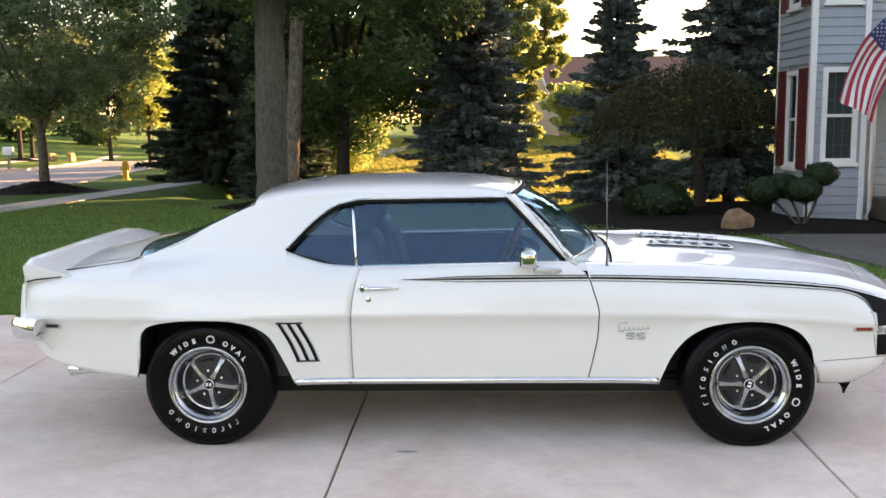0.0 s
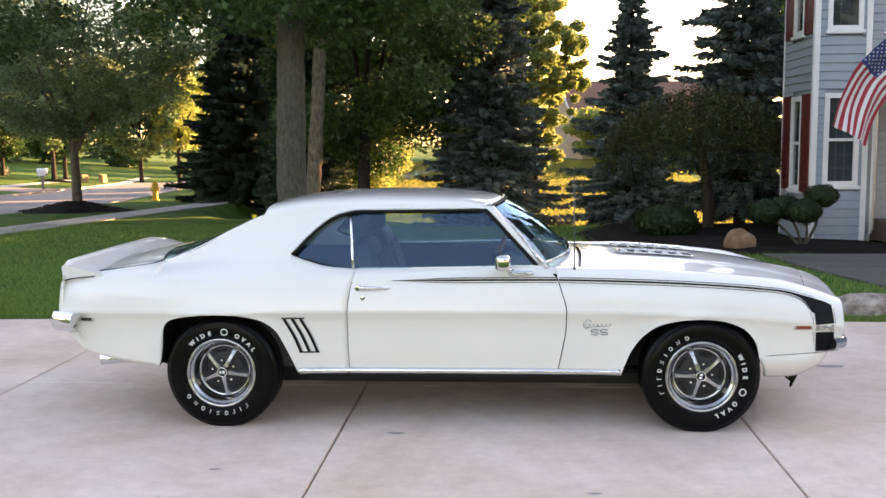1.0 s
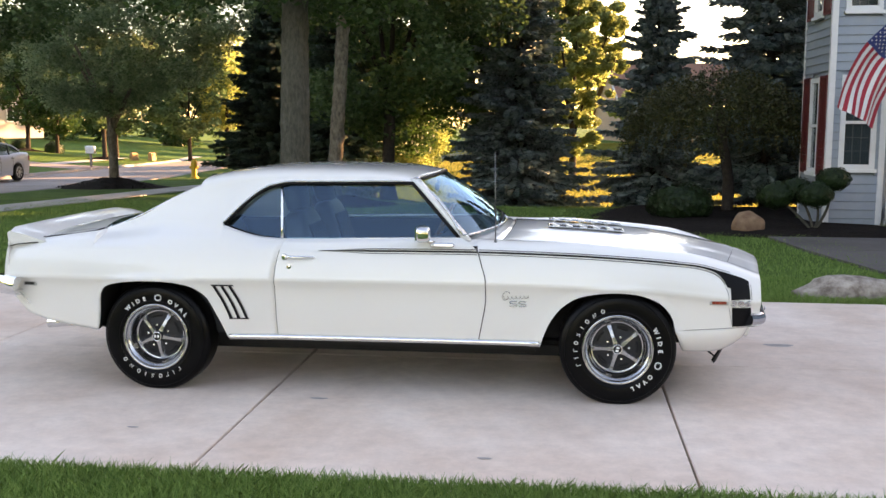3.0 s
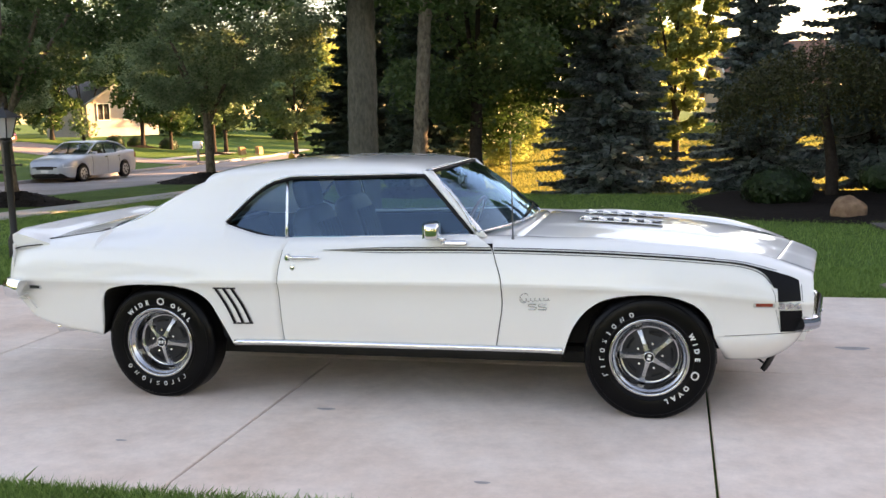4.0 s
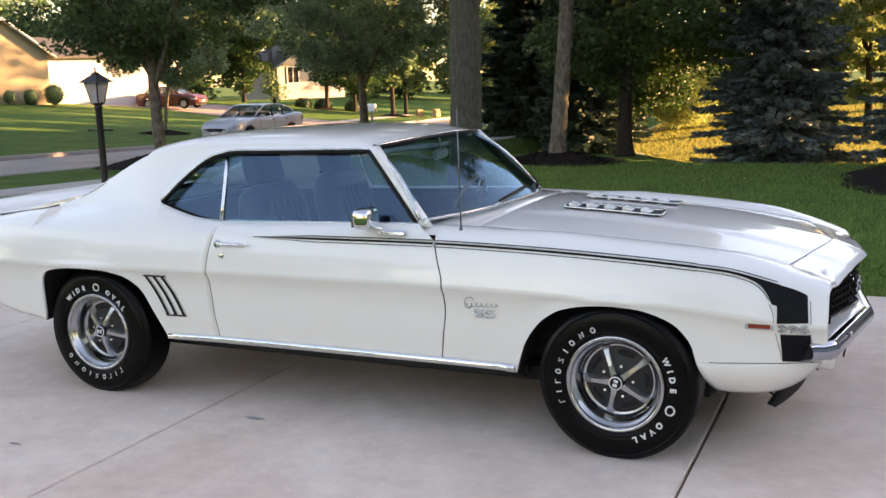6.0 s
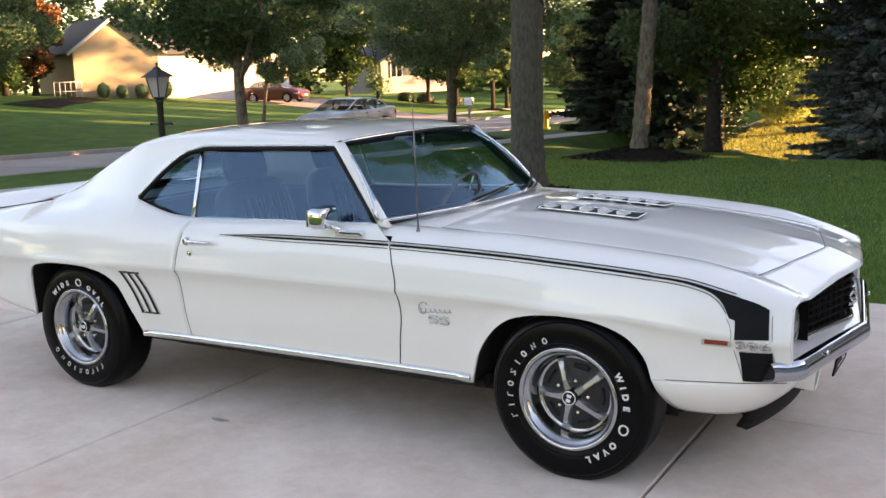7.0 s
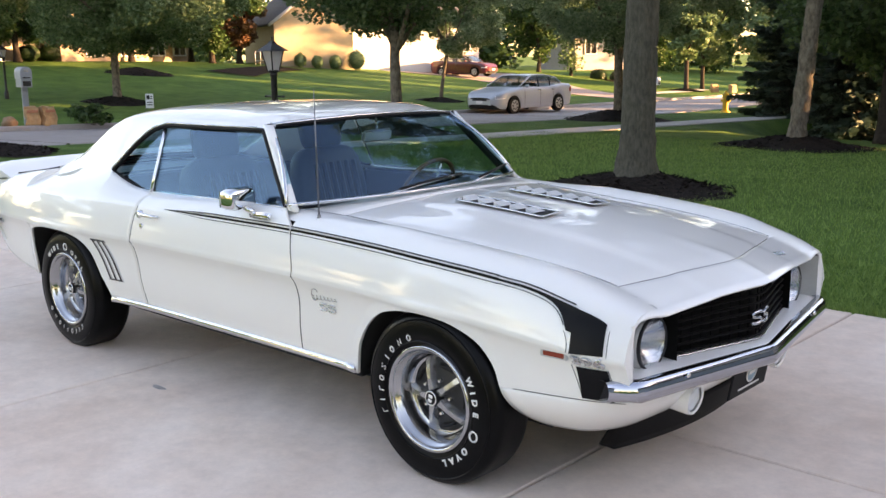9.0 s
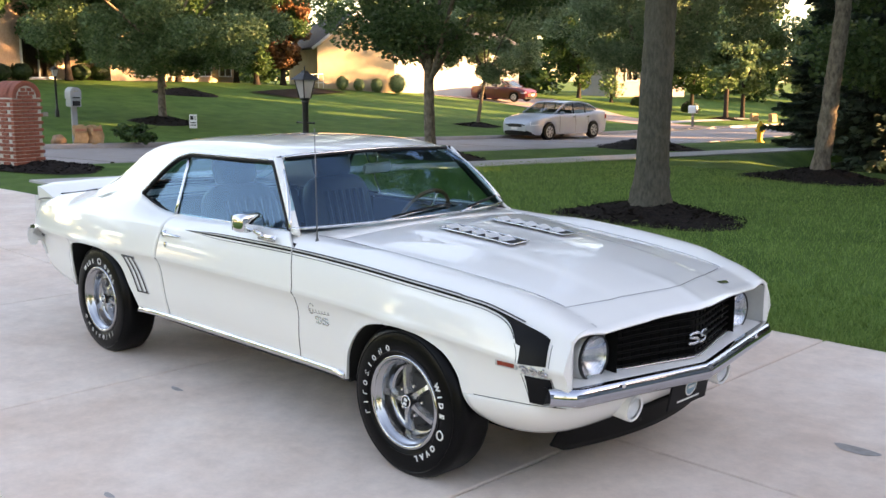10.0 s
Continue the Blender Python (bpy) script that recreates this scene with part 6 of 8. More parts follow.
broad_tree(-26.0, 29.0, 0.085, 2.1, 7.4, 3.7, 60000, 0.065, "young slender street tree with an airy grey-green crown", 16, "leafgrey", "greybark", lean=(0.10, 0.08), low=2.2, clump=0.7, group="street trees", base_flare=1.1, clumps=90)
# dark row behind the lawn
spruce(-9.4, 29.2, 11.0, 2.9, "large dark spruce beside the sidewalk", 21, "needledark", skirt=0.2, density=1.5, twig=0.50)
spruce(-6.6, 27.0, 10.0, 2.2, "large dark spruce in the tree row", 22, "needledark", skirt=0.4, density=0.9, twig=0.5)
broad_tree(-3.2, 17.7, 0.17, 2.2, 11.5, 3.4, 60000, 0.075, "dense dark tree with low branches in the row", 23, "leafmid", "darkbark", low=1.6, clump=1.0, group="tree row")
broad_tree(-1.5, 23.0, 0.14, 3.4, 11.5, 2.7, 60000, 0.070, "tall dark tree with a high crown in the row", 24, "leafdark", "darkbark", low=2.9, clump=0.95, group="tree row")
broad_tree(-4.9, 24.6, 0.13, 2.6, 10.0, 2.8, 46000, 0.075, "tall dark tree with a high crown in the row", 35, "leafdark", "darkbark", low=2.0, clump=0.95, group="tree row")
spruce(-5.6, 22.4, 8.5, 1.9, "dark spruce in the tree row", 31, "needledark", skirt=0.15, density=1.1, twig=0.42)
spruce(-6.3, 24.8, 9.0, 2.0, "dark spruce in the tree row", 32, "needledark", skirt=0.15, density=1.1, twig=0.42)
# the bush's backlight is part of its yellow leaf colour
broad_tree(-6.4, 39.5, 0.06, 0.6, 2.5, 2.2, 26000, 0.06, "wide bush on the lawn, coloured gold as if lit from behind", 36, "leafyellow", "darkbark", low=0.25, clump=0.7, group="lawn bushes")
spruce(-0.12, 20.2, 10.6, 2.6, "blue-green spruce with layered boughs on the lawn", 26, "needle", skirt=0.14, density=1.3, twig=0.36, taper=1.08, step=0.185)
spruce(3.35, 18.6, 6.3, 2.15, "blue-green spruce with a pointed top", 27, "needle", skirt=0.16, density=1.35, twig=0.34, taper=0.85, step=0.18)
spruce(5.7, 17.0, 9.0, 2.2, "tall thin spruce with sparse lower boughs", 28, "needle", skirt=0.7, density=0.95, twig=0.38)


# tall hidden trees added behind the row and the house to shade the lawns
for k_, (x_, y_, h_, sp_) in enumerate(((-8.8, 36.0, 13.0, 3.2), (-11.2, 43.0, 14.0, 3.6), (-12.8, 50.5, 14.0, 3.8), (12.6, 29.0, 11.0, 3.9), (13.5, 24.5, 10.5, 3.2))):
    broad_tree(x_, y_, 0.2, 2.4, h_, sp_, 16000, 0.16, "hidden tall tree added to shade the lawns", 340 + k_, "leafdark", "darkbark", low=0.9, clump=1.2, group="tree row", limbs=5, clumps=70)


# ---- the grey house with its bed and porch ----
M["siding"] = material("grey_blue_siding", (0.27, 0.318, 0.372), 0.55, base2=(0.305, 0.353, 0.41), scale=3, bump=0.05, bump_scale=60)
M["white"] = material("white_trim", (0.74, 0.75, 0.76), 0.45, var=0.04, scale=6)
M["shutter"] = material("red_shutter", (0.15, 0.022, 0.022), 0.5, var=0.15, scale=12)
M["roofing"] = material("roof_shingle", (0.06, 0.055, 0.055), 0.9, base2=(0.11, 0.10, 0.10), scale=14, bump=0.5, bump_scale=40)
M["pane"] = glass_material("window_glass", (0.55, 0.58, 0.58), 1.22)
M["blind"] = material("dim_blind", (0.10, 0.10, 0.095), 0.8, var=0.2, scale=8)
M["brick"] = material("red_brick", (0.20, 0.055, 0.036), 0.85, base2=(0.36, 0.11, 0.07), scale=24, bump=0.5, bump_scale=70)
M["mortar"] = material("mortar", (0.52, 0.48, 0.44), 0.9, var=0.12, scale=40)
M["stone"] = material("field_stone", (0.17, 0.09, 0.052), 0.85, base2=(0.30, 0.185, 0.11), scale=7, bump=0.7, bump_scale=14)
M["slate"] = material("flat_stone", (0.15, 0.115, 0.09), 0.85, base2=(0.46, 0.40, 0.34), scale=9, bump=0.7, bump_scale=16)
M["iron"] = material("black_iron", (0.012, 0.012, 0.012), 0.5, 0.3, var=0.2, scale=30)


def wall_frame(o, along, out):
    """A matrix whose x runs along a wall, y out of it, z up."""
    a, n = Vector(along).normalized(), Vector(out).normalized()
    m_ = Matrix.Identity(4)
    for i in range(3):
        m_[i][0], m_[i][1], m_[i][2], m_[i][3] = a[i], n[i], (0, 0, 1)[i], o[i]
    return m_


def lap_boards(parent, m_, width, z0, z1, step, holes, mat_):
    """Overlapping boards as parts, cut round the openings (u0, u1, z0, z1)."""
    z = z0
    cache = {}
    while z < z1 - 0.01:
        h = min(step, z1 - z)
        spans = [(0.0, width)]
        for a, b, c, d in holes:
            if z + h > c + 0.02 and z < d - 0.02:
                nxt = []
                for u, w in spans:
                    if a > u + 0.02:
                        nxt.append((u, min(a, w)))
                    if b < w - 0.02:
                        nxt.append((max(b, u), w))
                spans = nxt
        for u, w in spans:
            key = (round(w - u, 3), round(h, 3))
            if key not in cache:
                L = w - u
                vs = [(0, 0.0, 0), (L, 0.0, 0), (0, 0.028, 0), (L, 0.028, 0), (0, 0.022, -0.012), (L, 0.022, -0.012), (0, 0.008, h), (L, 0.008, h), (0, 0, h), (L, 0, h)]
                cache[key] = mesh_of("siding_board", vs, [(4, 5, 3, 2), (2, 3, 7, 6), (6, 7, 9, 8), (0, 1, 5, 4), (0, 4, 2, 6, 8), (1, 9, 7, 3, 5)], False)
                cache[key].materials.append(mat_)
            ob = new("siding_board", cache[key])
            ob.parent = parent
            ob.matrix_basis = m_ @ Matrix.Translation((u, 0, z))
        z += step


def sash_window(parent, m_, u0, u1, z0, z1, name="window", rows=3, cols=2, shutters=0.0):
    w = part(name, frame_bm(u0, u1, z0, z1, 0.085, -0.03, 0.05, m_), M["white"], parent, "white-trimmed double-hung window")
    zm = (z0 + z1) / 2
    part("meeting_rail", box_bm(u0 + 0.08, u1 - 0.08, -0.02, 0.035, zm - 0.025, zm + 0.025, 0.004, m_), M["white"], w)
    part("sill", box_bm(u0 - 0.03, u1 + 0.03, -0.02, 0.085, z0 - 0.05, z0 + 0.01, 0.006, m_), M["white"], w)
    for a, b in ((z0 + 0.085, zm - 0.025), (zm + 0.025, z1 - 0.085)):
        part("pane", box_bm(u0 + 0.085, u1 - 0.085, 0.0, 0.006, a, b, 0, m_), M["pane"], w)
        for i in range(1, cols):
            u = lerp(u0 + 0.085, u1 - 0.085, i / cols)
            part("muntin", box_bm(u - 0.006, u + 0.006, -0.016, -0.004, a, b, 0, m_), M["white"], w)
        for i in range(1, rows):
            z = lerp(a, b, i / rows)
            part("muntin", box_bm(u0 + 0.085, u1 - 0.085, -0.015, -0.004, z - 0.006, z + 0.006, 0, m_), M["white"], w)
    bm = bmesh.new()
    z = z0 + 0.1
    while z < z1 - 0.1:
        add_box(bm, u0 + 0.085, u1 - 0.085, -0.075, -0.050, z, z + 0.030, 0, m_)
        z += 0.045
    part("blind", bm, M["blind"], w)
    part("room_behind", box_bm(u0 + 0.05, u1 - 0.05, -0.30, -0.10, z0, z1, 0, m_), M["dark"], w)
    if shutters:
        for side in (-1, 1):
            a = u0 - shutters - 0.02 if side < 0 else u1 + 0.02
            sh = part("shutter", frame_bm(a, a + shutters, z0 - 0.02, z1 + 0.02, 0.05, 0.02, 0.055, m_), M["shutter"], parent, "dark red louvred shutter")
            bm = bmesh.new()
            z = z0 + 0.05
            while z < z1 - 0.05:
                add_box(bm, a + 0.045, a + shutters - 0.045, 0.024, 0.044, z, z + 0.026, 0, m_)
                z += 0.036
            part("shutter_slats", bm, M["shutter"], sh)
            part("shutter_back", box_bm(a + 0.03, a + shutters - 0.03, 0.018, 0.026, z0, z1, 0, m_), M["shutter"], sh)
    return w


def frame_bm(u0, u1, z0, z1, t, y0, y1, m_):
    bm = bmesh.new()
    add_box(bm, u0, u0 + t, y0, y1, z0, z1, 0.006, m_)
    add_box(bm, u1 - t, u1, y0, y1, z0, z1, 0.006, m_)
    add_box(bm, u0 + t, u1 - t, y0, y1, z0, z0 + t, 0.006, m_)
    add_box(bm, u0 + t, u1 - t, y0, y1, z1 - t, z1, 0.006, m_)
    return bm


def build_grey_house():
    h = thing("house", "grey-blue clapboard house with white trim and red shutters", "house")
    gz = -0.17
    # west wall runs back from the corner, south wall runs right
    west = wall_frame((5.5, 12.75, 0), (0, -1, 0), (-1, 0, 0))
    south = wall_frame((5.5, 10.95, 0), (1, 0, 0), (0, -1, 0))
    lap_boards(h, west, 1.80, gz, 6.6, 0.146, [(0.60, 1.24, 0.70, 2.36), (0.60, 1.24, 3.42, 5.0)], M["siding"])
    lap_boards(h, south, 0.86, gz, 6.6, 0.146, [(0.17, 0.76, 0.80, 2.38), (0.17, 0.76, 3.42, 5.0)], M["siding"])
    lap_boards(h, wall_frame((6.40, 11.5, 0), (1, 0, 0), (0, -1, 0)), 8.0, gz, 6.6, 0.146, [(1.0, 2.1, 0.0, 2.3)], M["siding"])
    sash_window(h, west, 0.60, 1.24, 0.70, 2.36, shutters=0.46)
    sash_window(h, west, 0.60, 1.24, 3.42, 5.0, shutters=0.46)
    sash_window(h, south, 0.17, 0.76, 0.80, 2.38, rows=3, cols=3)
    sash_window(h, south, 0.17, 0.76, 3.42, 5.0, rows=3, cols=3)
    # the core's unseen rear is stretched north to keep sun off the lawn
    part("wall_core", box_bm(8.4, 14.5, 12.7, 22.4, gz - 0.1, 6.6), M["siding"], h)
    part("bay_core", box_bm(5.53, 14.5, 11.52, 12.73, gz - 0.1, 6.6), M["siding"], h)
    part("bay_core", box_bm(5.53, 6.34, 10.98, 11.52, gz - 0.1, 6.6), M["siding"], h)
    # assumed garage wing toward the drive's end, out of view, added to block light
    part("unseen_garage_wing", box_bm(9.9, 18.0, -4.6, 8.8, -0.1, 3.0), M["siding"], h)
    part("corner_board", box_bm(5.46, 5.56, 10.91, 11.01, gz, 6.6, 0.006), M["white"], h)
    part("corner_board", box_bm(6.32, 6.41, 10.91, 11.01, gz, 6.6, 0.006), M["white"], h)
    part("corner_board", box_bm(5.47, 5.55, 12.72, 12.80, gz, 6.6, 0.006), M["white"], h)
    part("corner_board", box_bm(6.38, 6.44, 10.98, 11.49, gz, 6.6, 0.006), M["white"], h)
    # roofs
    def gable(x0, x1, y0, y1, z0, z1, along_x):
        bm = bmesh.new()
        if along_x:
            ym = (y0 + y1) / 2
            q = [(x0, y0, z0), (x1, y0, z0), (x1, ym, z1), (x0, ym, z1), (x0, y1, z0), (x1, y1, z0)]
        else:
            xm = (x0 + x1) / 2
            q = [(x0, y0, z0), (x0, y1, z0), (xm, y1, z1), (xm, y0, z1), (x1, y0, z0), (x1, y1, z0)]
        vs = [bm.verts.new(p) for p in q]
        for fc in ((0, 1, 2, 3), (3, 2, 5, 4), (0, 3, 4), (1, 5, 2), (0, 4, 5, 1)):
            bm.faces.new([vs[i] for i in fc])
        return bm
    part("roof", gable(8.0, 15.2, 12.0, 22.9, 6.6, 10.0, True), M["roofing"], h)
    part("roof", gable(5.1, 15.0, 10.5, 13.2, 6.6, 8.2, True), M["roofing"], h)
    part("roof", gable(9.4, 18.5, -5.1, 9.1, 3.0, 6.2, False), M["roofing"], h)
    # porch roof with gutter and downpipe
    part("porch_roof", box_bm(6.45, 9.6, 9.2, 11.48, 2.62, 2.74, 0.02), M["roofing"], h)
    part("porch_fascia", box_bm(6.42, 9.6, 9.16, 9.22, 2.48, 2.70, 0.01), M["white"], h)
    tube_part("gutter", [Vector((6.40, 9.16, 2.64)), Vector((6.40, 10.0, 2.64)), Vector((6.42, 10.80, 2.60))], 0.055, M["white"], h, 8)
    tube_part("downpipe", [Vector((6.44, 10.80, 2.58)), Vector((6.50, 10.86, 2.30)), Vector((6.50, 10.86, 2.2)), Vector((6.50, 10.86, 0.05)), Vector((6.38, 10.70, -0.10))], 0.042, M["white"], h, 8)
    part("porch_post", box_bm(6.72, 6.86, 9.32, 9.46, 0.18, 2.52, 0.01), M["white"], h)
    part("porch_floor", box_bm(6.70, 9.6, 9.3, 11.48, -0.15, 0.20, 0.01), M["greywalk"], h)
    part("porch_step", box_bm(6.95, 8.6, 8.90, 9.30, -0.15, 0.05, 0.01), M["greywalk"], h)
    part("handrail", box_bm(6.70, 9.5, 10.02, 10.10, 1.02, 1.10, 0.01, Matrix.Translation((0, -0.6, 0))), M["white"], h)
    part("bottom_rail", box_bm(6.70, 9.5, 10.03, 10.09, 0.30, 0.36, 0.01, Matrix.Translation((0, -0.6, 0))), M["white"], h)
    for i in range(22):
        u = 6.86 + i * 0.12
        part("baluster", box_bm(u, u + 0.04, 9.44, 9.48, 0.36, 1.02), M["white"], h)
    return h


build_grey_house()


# ---- garden beds and small things by the house ----
def bed(name, corners, label, h=0.05, seed=0):
    """A flat mulch bed with an uneven surface."""
    rnd = random.Random(seed)
    c = sum((Vector((x, y, 0)) for x, y in corners), Vector()) / len(corners)
    n = len(corners)
    verts, faces = [], []
    rings = 6
    for r in range(rings + 1):
        t = 1 - r / (rings + 0.2)
        for i in range(n * 4):
            a, b = corners[i // 4], corners[(i // 4 + 1) % n]
            px, py = lerp(a[0], b[0], (i % 4) / 4), lerp(a[1], b[1], (i % 4) / 4)
            px, py = lerp(c.x, px, t), lerp(c.y, py, t)
            verts.append((px, py, ground_z(px, py) + (0.004 if r == 0 else h + rnd.uniform(0, 0.03))))
    m_ = n * 4
    for r in range(rings):
        for i in range(m_):
            j = (i + 1) % m_
            faces.append((r * m_ + i, r * m_ + j, (r + 1) * m_ + j, (r + 1) * m_ + i))
    faces.append(tuple(rings * m_ + i for i in range(m_)))
    return tagged(obj(name, mesh_of(name, verts, faces), M["mulch"]), label, "mulch bed", kind="structure")


bed("mulch_bed", [(2.2, 9.5), (4.1, 8.72), (5.4, 8.72), (6.8, 9.0), (6.6, 10.3), (5.6, 10.5), (5.4, 12.7), (6.4, 16.0), (4.6, 17.6), (2.2, 15.6), (1.6, 13.0), (1.7, 10.8)], "dark mulch bed under the trees beside the house", 0.06, 3)
bed("mulch_bed", [(5.9, 5.6), (7.6, 6.2), (9.0, 6.4), (8.4, 4.4), (6.4, 4.2)], "dark mulch bed beside the grey walk", 0.05, 4)
fw = tagged(new("front_walk"), "grey concrete walk from the drive to the porch", "walk", kind="structure")
for cs in ([(4.12, 8.68), (4.25, 6.9), (6.3, 6.9), (7.0, 8.68)], [(7.02, 8.68), (6.32, 6.9), (10.0, 6.9), (10.0, 8.68)], [(4.26, 6.88), (4.55, 4.7), (5.75, 4.9), (6.28, 6.88)], [(4.56, 4.68), (4.6, 2.62), (6.1, 2.62), (5.75, 4.88)]):
    obj("walk_slab", slab_mesh([(x_, y_, max(-0.13, ground_z(x_, y_)) + 0.03) for x_, y_ in cs], 0.06), M["greywalk"], fw)


def boulder(x, y, z, rx, ry, rz, label, seed, mat_="stone", name="boulder"):
    bm = bmesh.new()
    bmesh.ops.create_icosphere(bm, subdivisions=3, radius=1.0)
    for v in bm.verts:
        n1 = noise.noise(v.co * 1.3 + Vector((seed, 0, 0))) * 0.28 + noise.noise(v.co * 4 + Vector((0, seed, 0))) * 0.06
        v.co = v.co * (1 + n1)
        v.co.x *= rx
        v.co.y *= ry
        v.co.z *= rz
        v.co.z = max(v.co.z, -rz * 0.55)
    me = bpy.data.meshes.new(name)
    for f_ in bm.faces:
        f_.smooth = True
    bm.to_mesh(me)
    bm.free()
    ob = tagged(obj(name, me, M[mat_]), label, "stone")
    ob.location = (x, y, z)
    return ob


boulder(3.95, 9.4, -0.02, 0.25, 0.20, 0.22, "rounded brown boulder sitting in the dark mulch", 4)
boulder(3.80, 3.02, 0.03, 0.60, 0.24, 0.16, "flat grey stepping stone beside the drive", 9, "slate", "flat_stone")


def leaf_ball(parent, name, c, r, count, size, mat_, seed, squash=0.8):
    rng = np.random.default_rng(seed)
    d = rng.normal(size=(count, 3))
    d /= np.linalg.norm(d, axis=1)[:, None]
    lumps = 1 + 0.10 * np.sin(d[:, 0] * 5 + seed) * np.cos(d[:, 1] * 4 + seed)
    pos = np.array(c) + d * (r * lumps * rng.uniform(0.82, 1.03, count))[:, None] * np.array([1, 1, squash])
    a = np.cross(d, rng.normal(size=(count, 3)))
    a /= np.linalg.norm(a, axis=1)[:, None]
    b = np.cross(d, a) + d * rng.uniform(-0.6, 0.6, count)[:, None]
    s = size * rng.uniform(0.6, 1.3, count)[:, None]
    verts = np.stack([pos - a * s, pos + b * s * 0.6, pos + a * s, pos - b * s * 0.6], 1).reshape(-1, 3)
    me = mesh_of(name, verts, [(4 * i, 4 * i + 1, 4 * i + 2, 4 * i + 3) for i in range(count)], False)
    ob = tagged(obj(name, me, M[mat_], parent), kind="stuff")
    # a dense heart so that the clipped ball is not see-through
    bm = bmesh.new()
    bmesh.ops.create_icosphere(bm, subdivisions=3, radius=r * 0.84)
    for v in bm.verts:
        v.co = v.co * (1 + 0.08 * noise.noise(v.co * 6)) 
        v.co.z *= squash
        v.co += Vector(c)
    part("inner_foliage", bm, M[mat_], parent)
    return ob


top = thing("topiary", "clipped pompom shrub with dark bare stems in mulch", "shrub", at=Matrix.Translation((4.95, 9.75, ground_z(4.95, 9.75))))
for i, (dx, dy, dz, r) in enumerate(((-0.46, 0.25, 0.58, 0.31), (-0.12, 0.35, 0.66, 0.28), (0.08, -0.05, 0.62, 0.29), (0.36, 0.02, 0.86, 0.26))):
    leaf_ball(top, "pompom", (dx, dy, dz), r, 2600, 0.022, "boxwood", 40 + i, 0.72)
    v, f = bark_tube(catmull([Vector((0.1, 0.05, 0)), Vector((dx * 0.5 + 0.1, dy * 0.5, dz * 0.45)), Vector((dx, dy, dz))], 4), 0.022, 6, 0.1, i)
    obj("stem", mesh_of("stem", v, f), M["bark"], top)
for i, (x, y, r, lab) in enumerate(((3.25, 12.1, 0.60, "low dark evergreen shrub in the mulch bed"),)):
    sh = thing("shrub", lab, "shrub", "bed shrubs", at=Matrix.Translation((x, y, ground_z(x, y))))
    leaf_ball(sh, "foliage", (0, 0, r * 0.5), r, 3500, 0.04, "boxwood", 60 + i, 0.62)
sh = thing("shrub", "rounded yellow-green shrub beside the walk", "shrub", at=Matrix.Translation((6.15, 5.75, 0)))
leaf_ball(sh, "foliage", (0, 0, 0.28), 0.36, 3500, 0.025, "leaf", 66, 0.85)


def weeping_tree(x, y):
    """A grafted weeping tree: crooked trunk and a mushroom head of hanging shoots."""
    rnd = random.Random(71)
    t = thing("weeping_tree", "mushroom-shaped weeping tree with olive foliage and crooked trunk", "tree", at=Matrix.Translation((x, y, ground_z(x, y))))
    for k, (dx, lean) in enumerate(((0.0, -0.15),)):
        pts = catmull([Vector((dx, 0, -0.05)), Vector((dx + lean * 0.5 + 0.05, 0, 0.7)), Vector((dx + lean, 0.05, 1.5)), Vector((dx + lean * 1.5, 0, 2.05))], 5)
        v, f = bark_tube(pts, [lerp(0.13, 0.08, i / (len(pts) - 1)) for i in range(len(pts))], 10, 0.10, 70 + k)
        obj("trunk", mesh_of("trunk", v, f), M["darkbark"], t)
    quads = []
    for _ in range(1300):
        a, r = rnd.uniform(0, 2 * math.pi), 1.85 * math.sqrt(rnd.random())
        crown = 2.90 - 0.90 * (r / 1.85) ** 1.9
        p = Vector((-0.22 + r * math.cos(a) * 1.0, r * math.sin(a) * 0.9, crown + rnd.uniform(-0.12, 0.10)))
        L = rnd.uniform(0.35, 0.95) * (0.5 + 0.6 * r / 1.85)
        d = Vector((math.cos(a) * 0.25, math.sin(a) * 0.25, -1)).normalized()
        n = int(L / 0.032)
        for k in range(n):
            q = p + d * (k * 0.032)
            o = Vector((rnd.uniform(-1, 1), rnd.uniform(-1, 1), rnd.uniform(-0.9, 0.3))).normalized() * rnd.uniform(0.04, 0.075)
            w = o.cross(Vector((rnd.uniform(-1, 1), rnd.uniform(-1, 1), 1))).normalized() * 0.022
            quads += [q, q + o * 0.5 + w, q + o, q + o * 0.5 - w]
    n = len(quads) // 4
    tagged(obj("crown", mesh_of("crown", quads, [(4 * i, 4 * i + 1, 4 * i + 2, 4 * i + 3) for i in range(n)], False), M["weepleaf"], t), kind="stuff")
    return t


weeping_tree(4.38, 13.9)


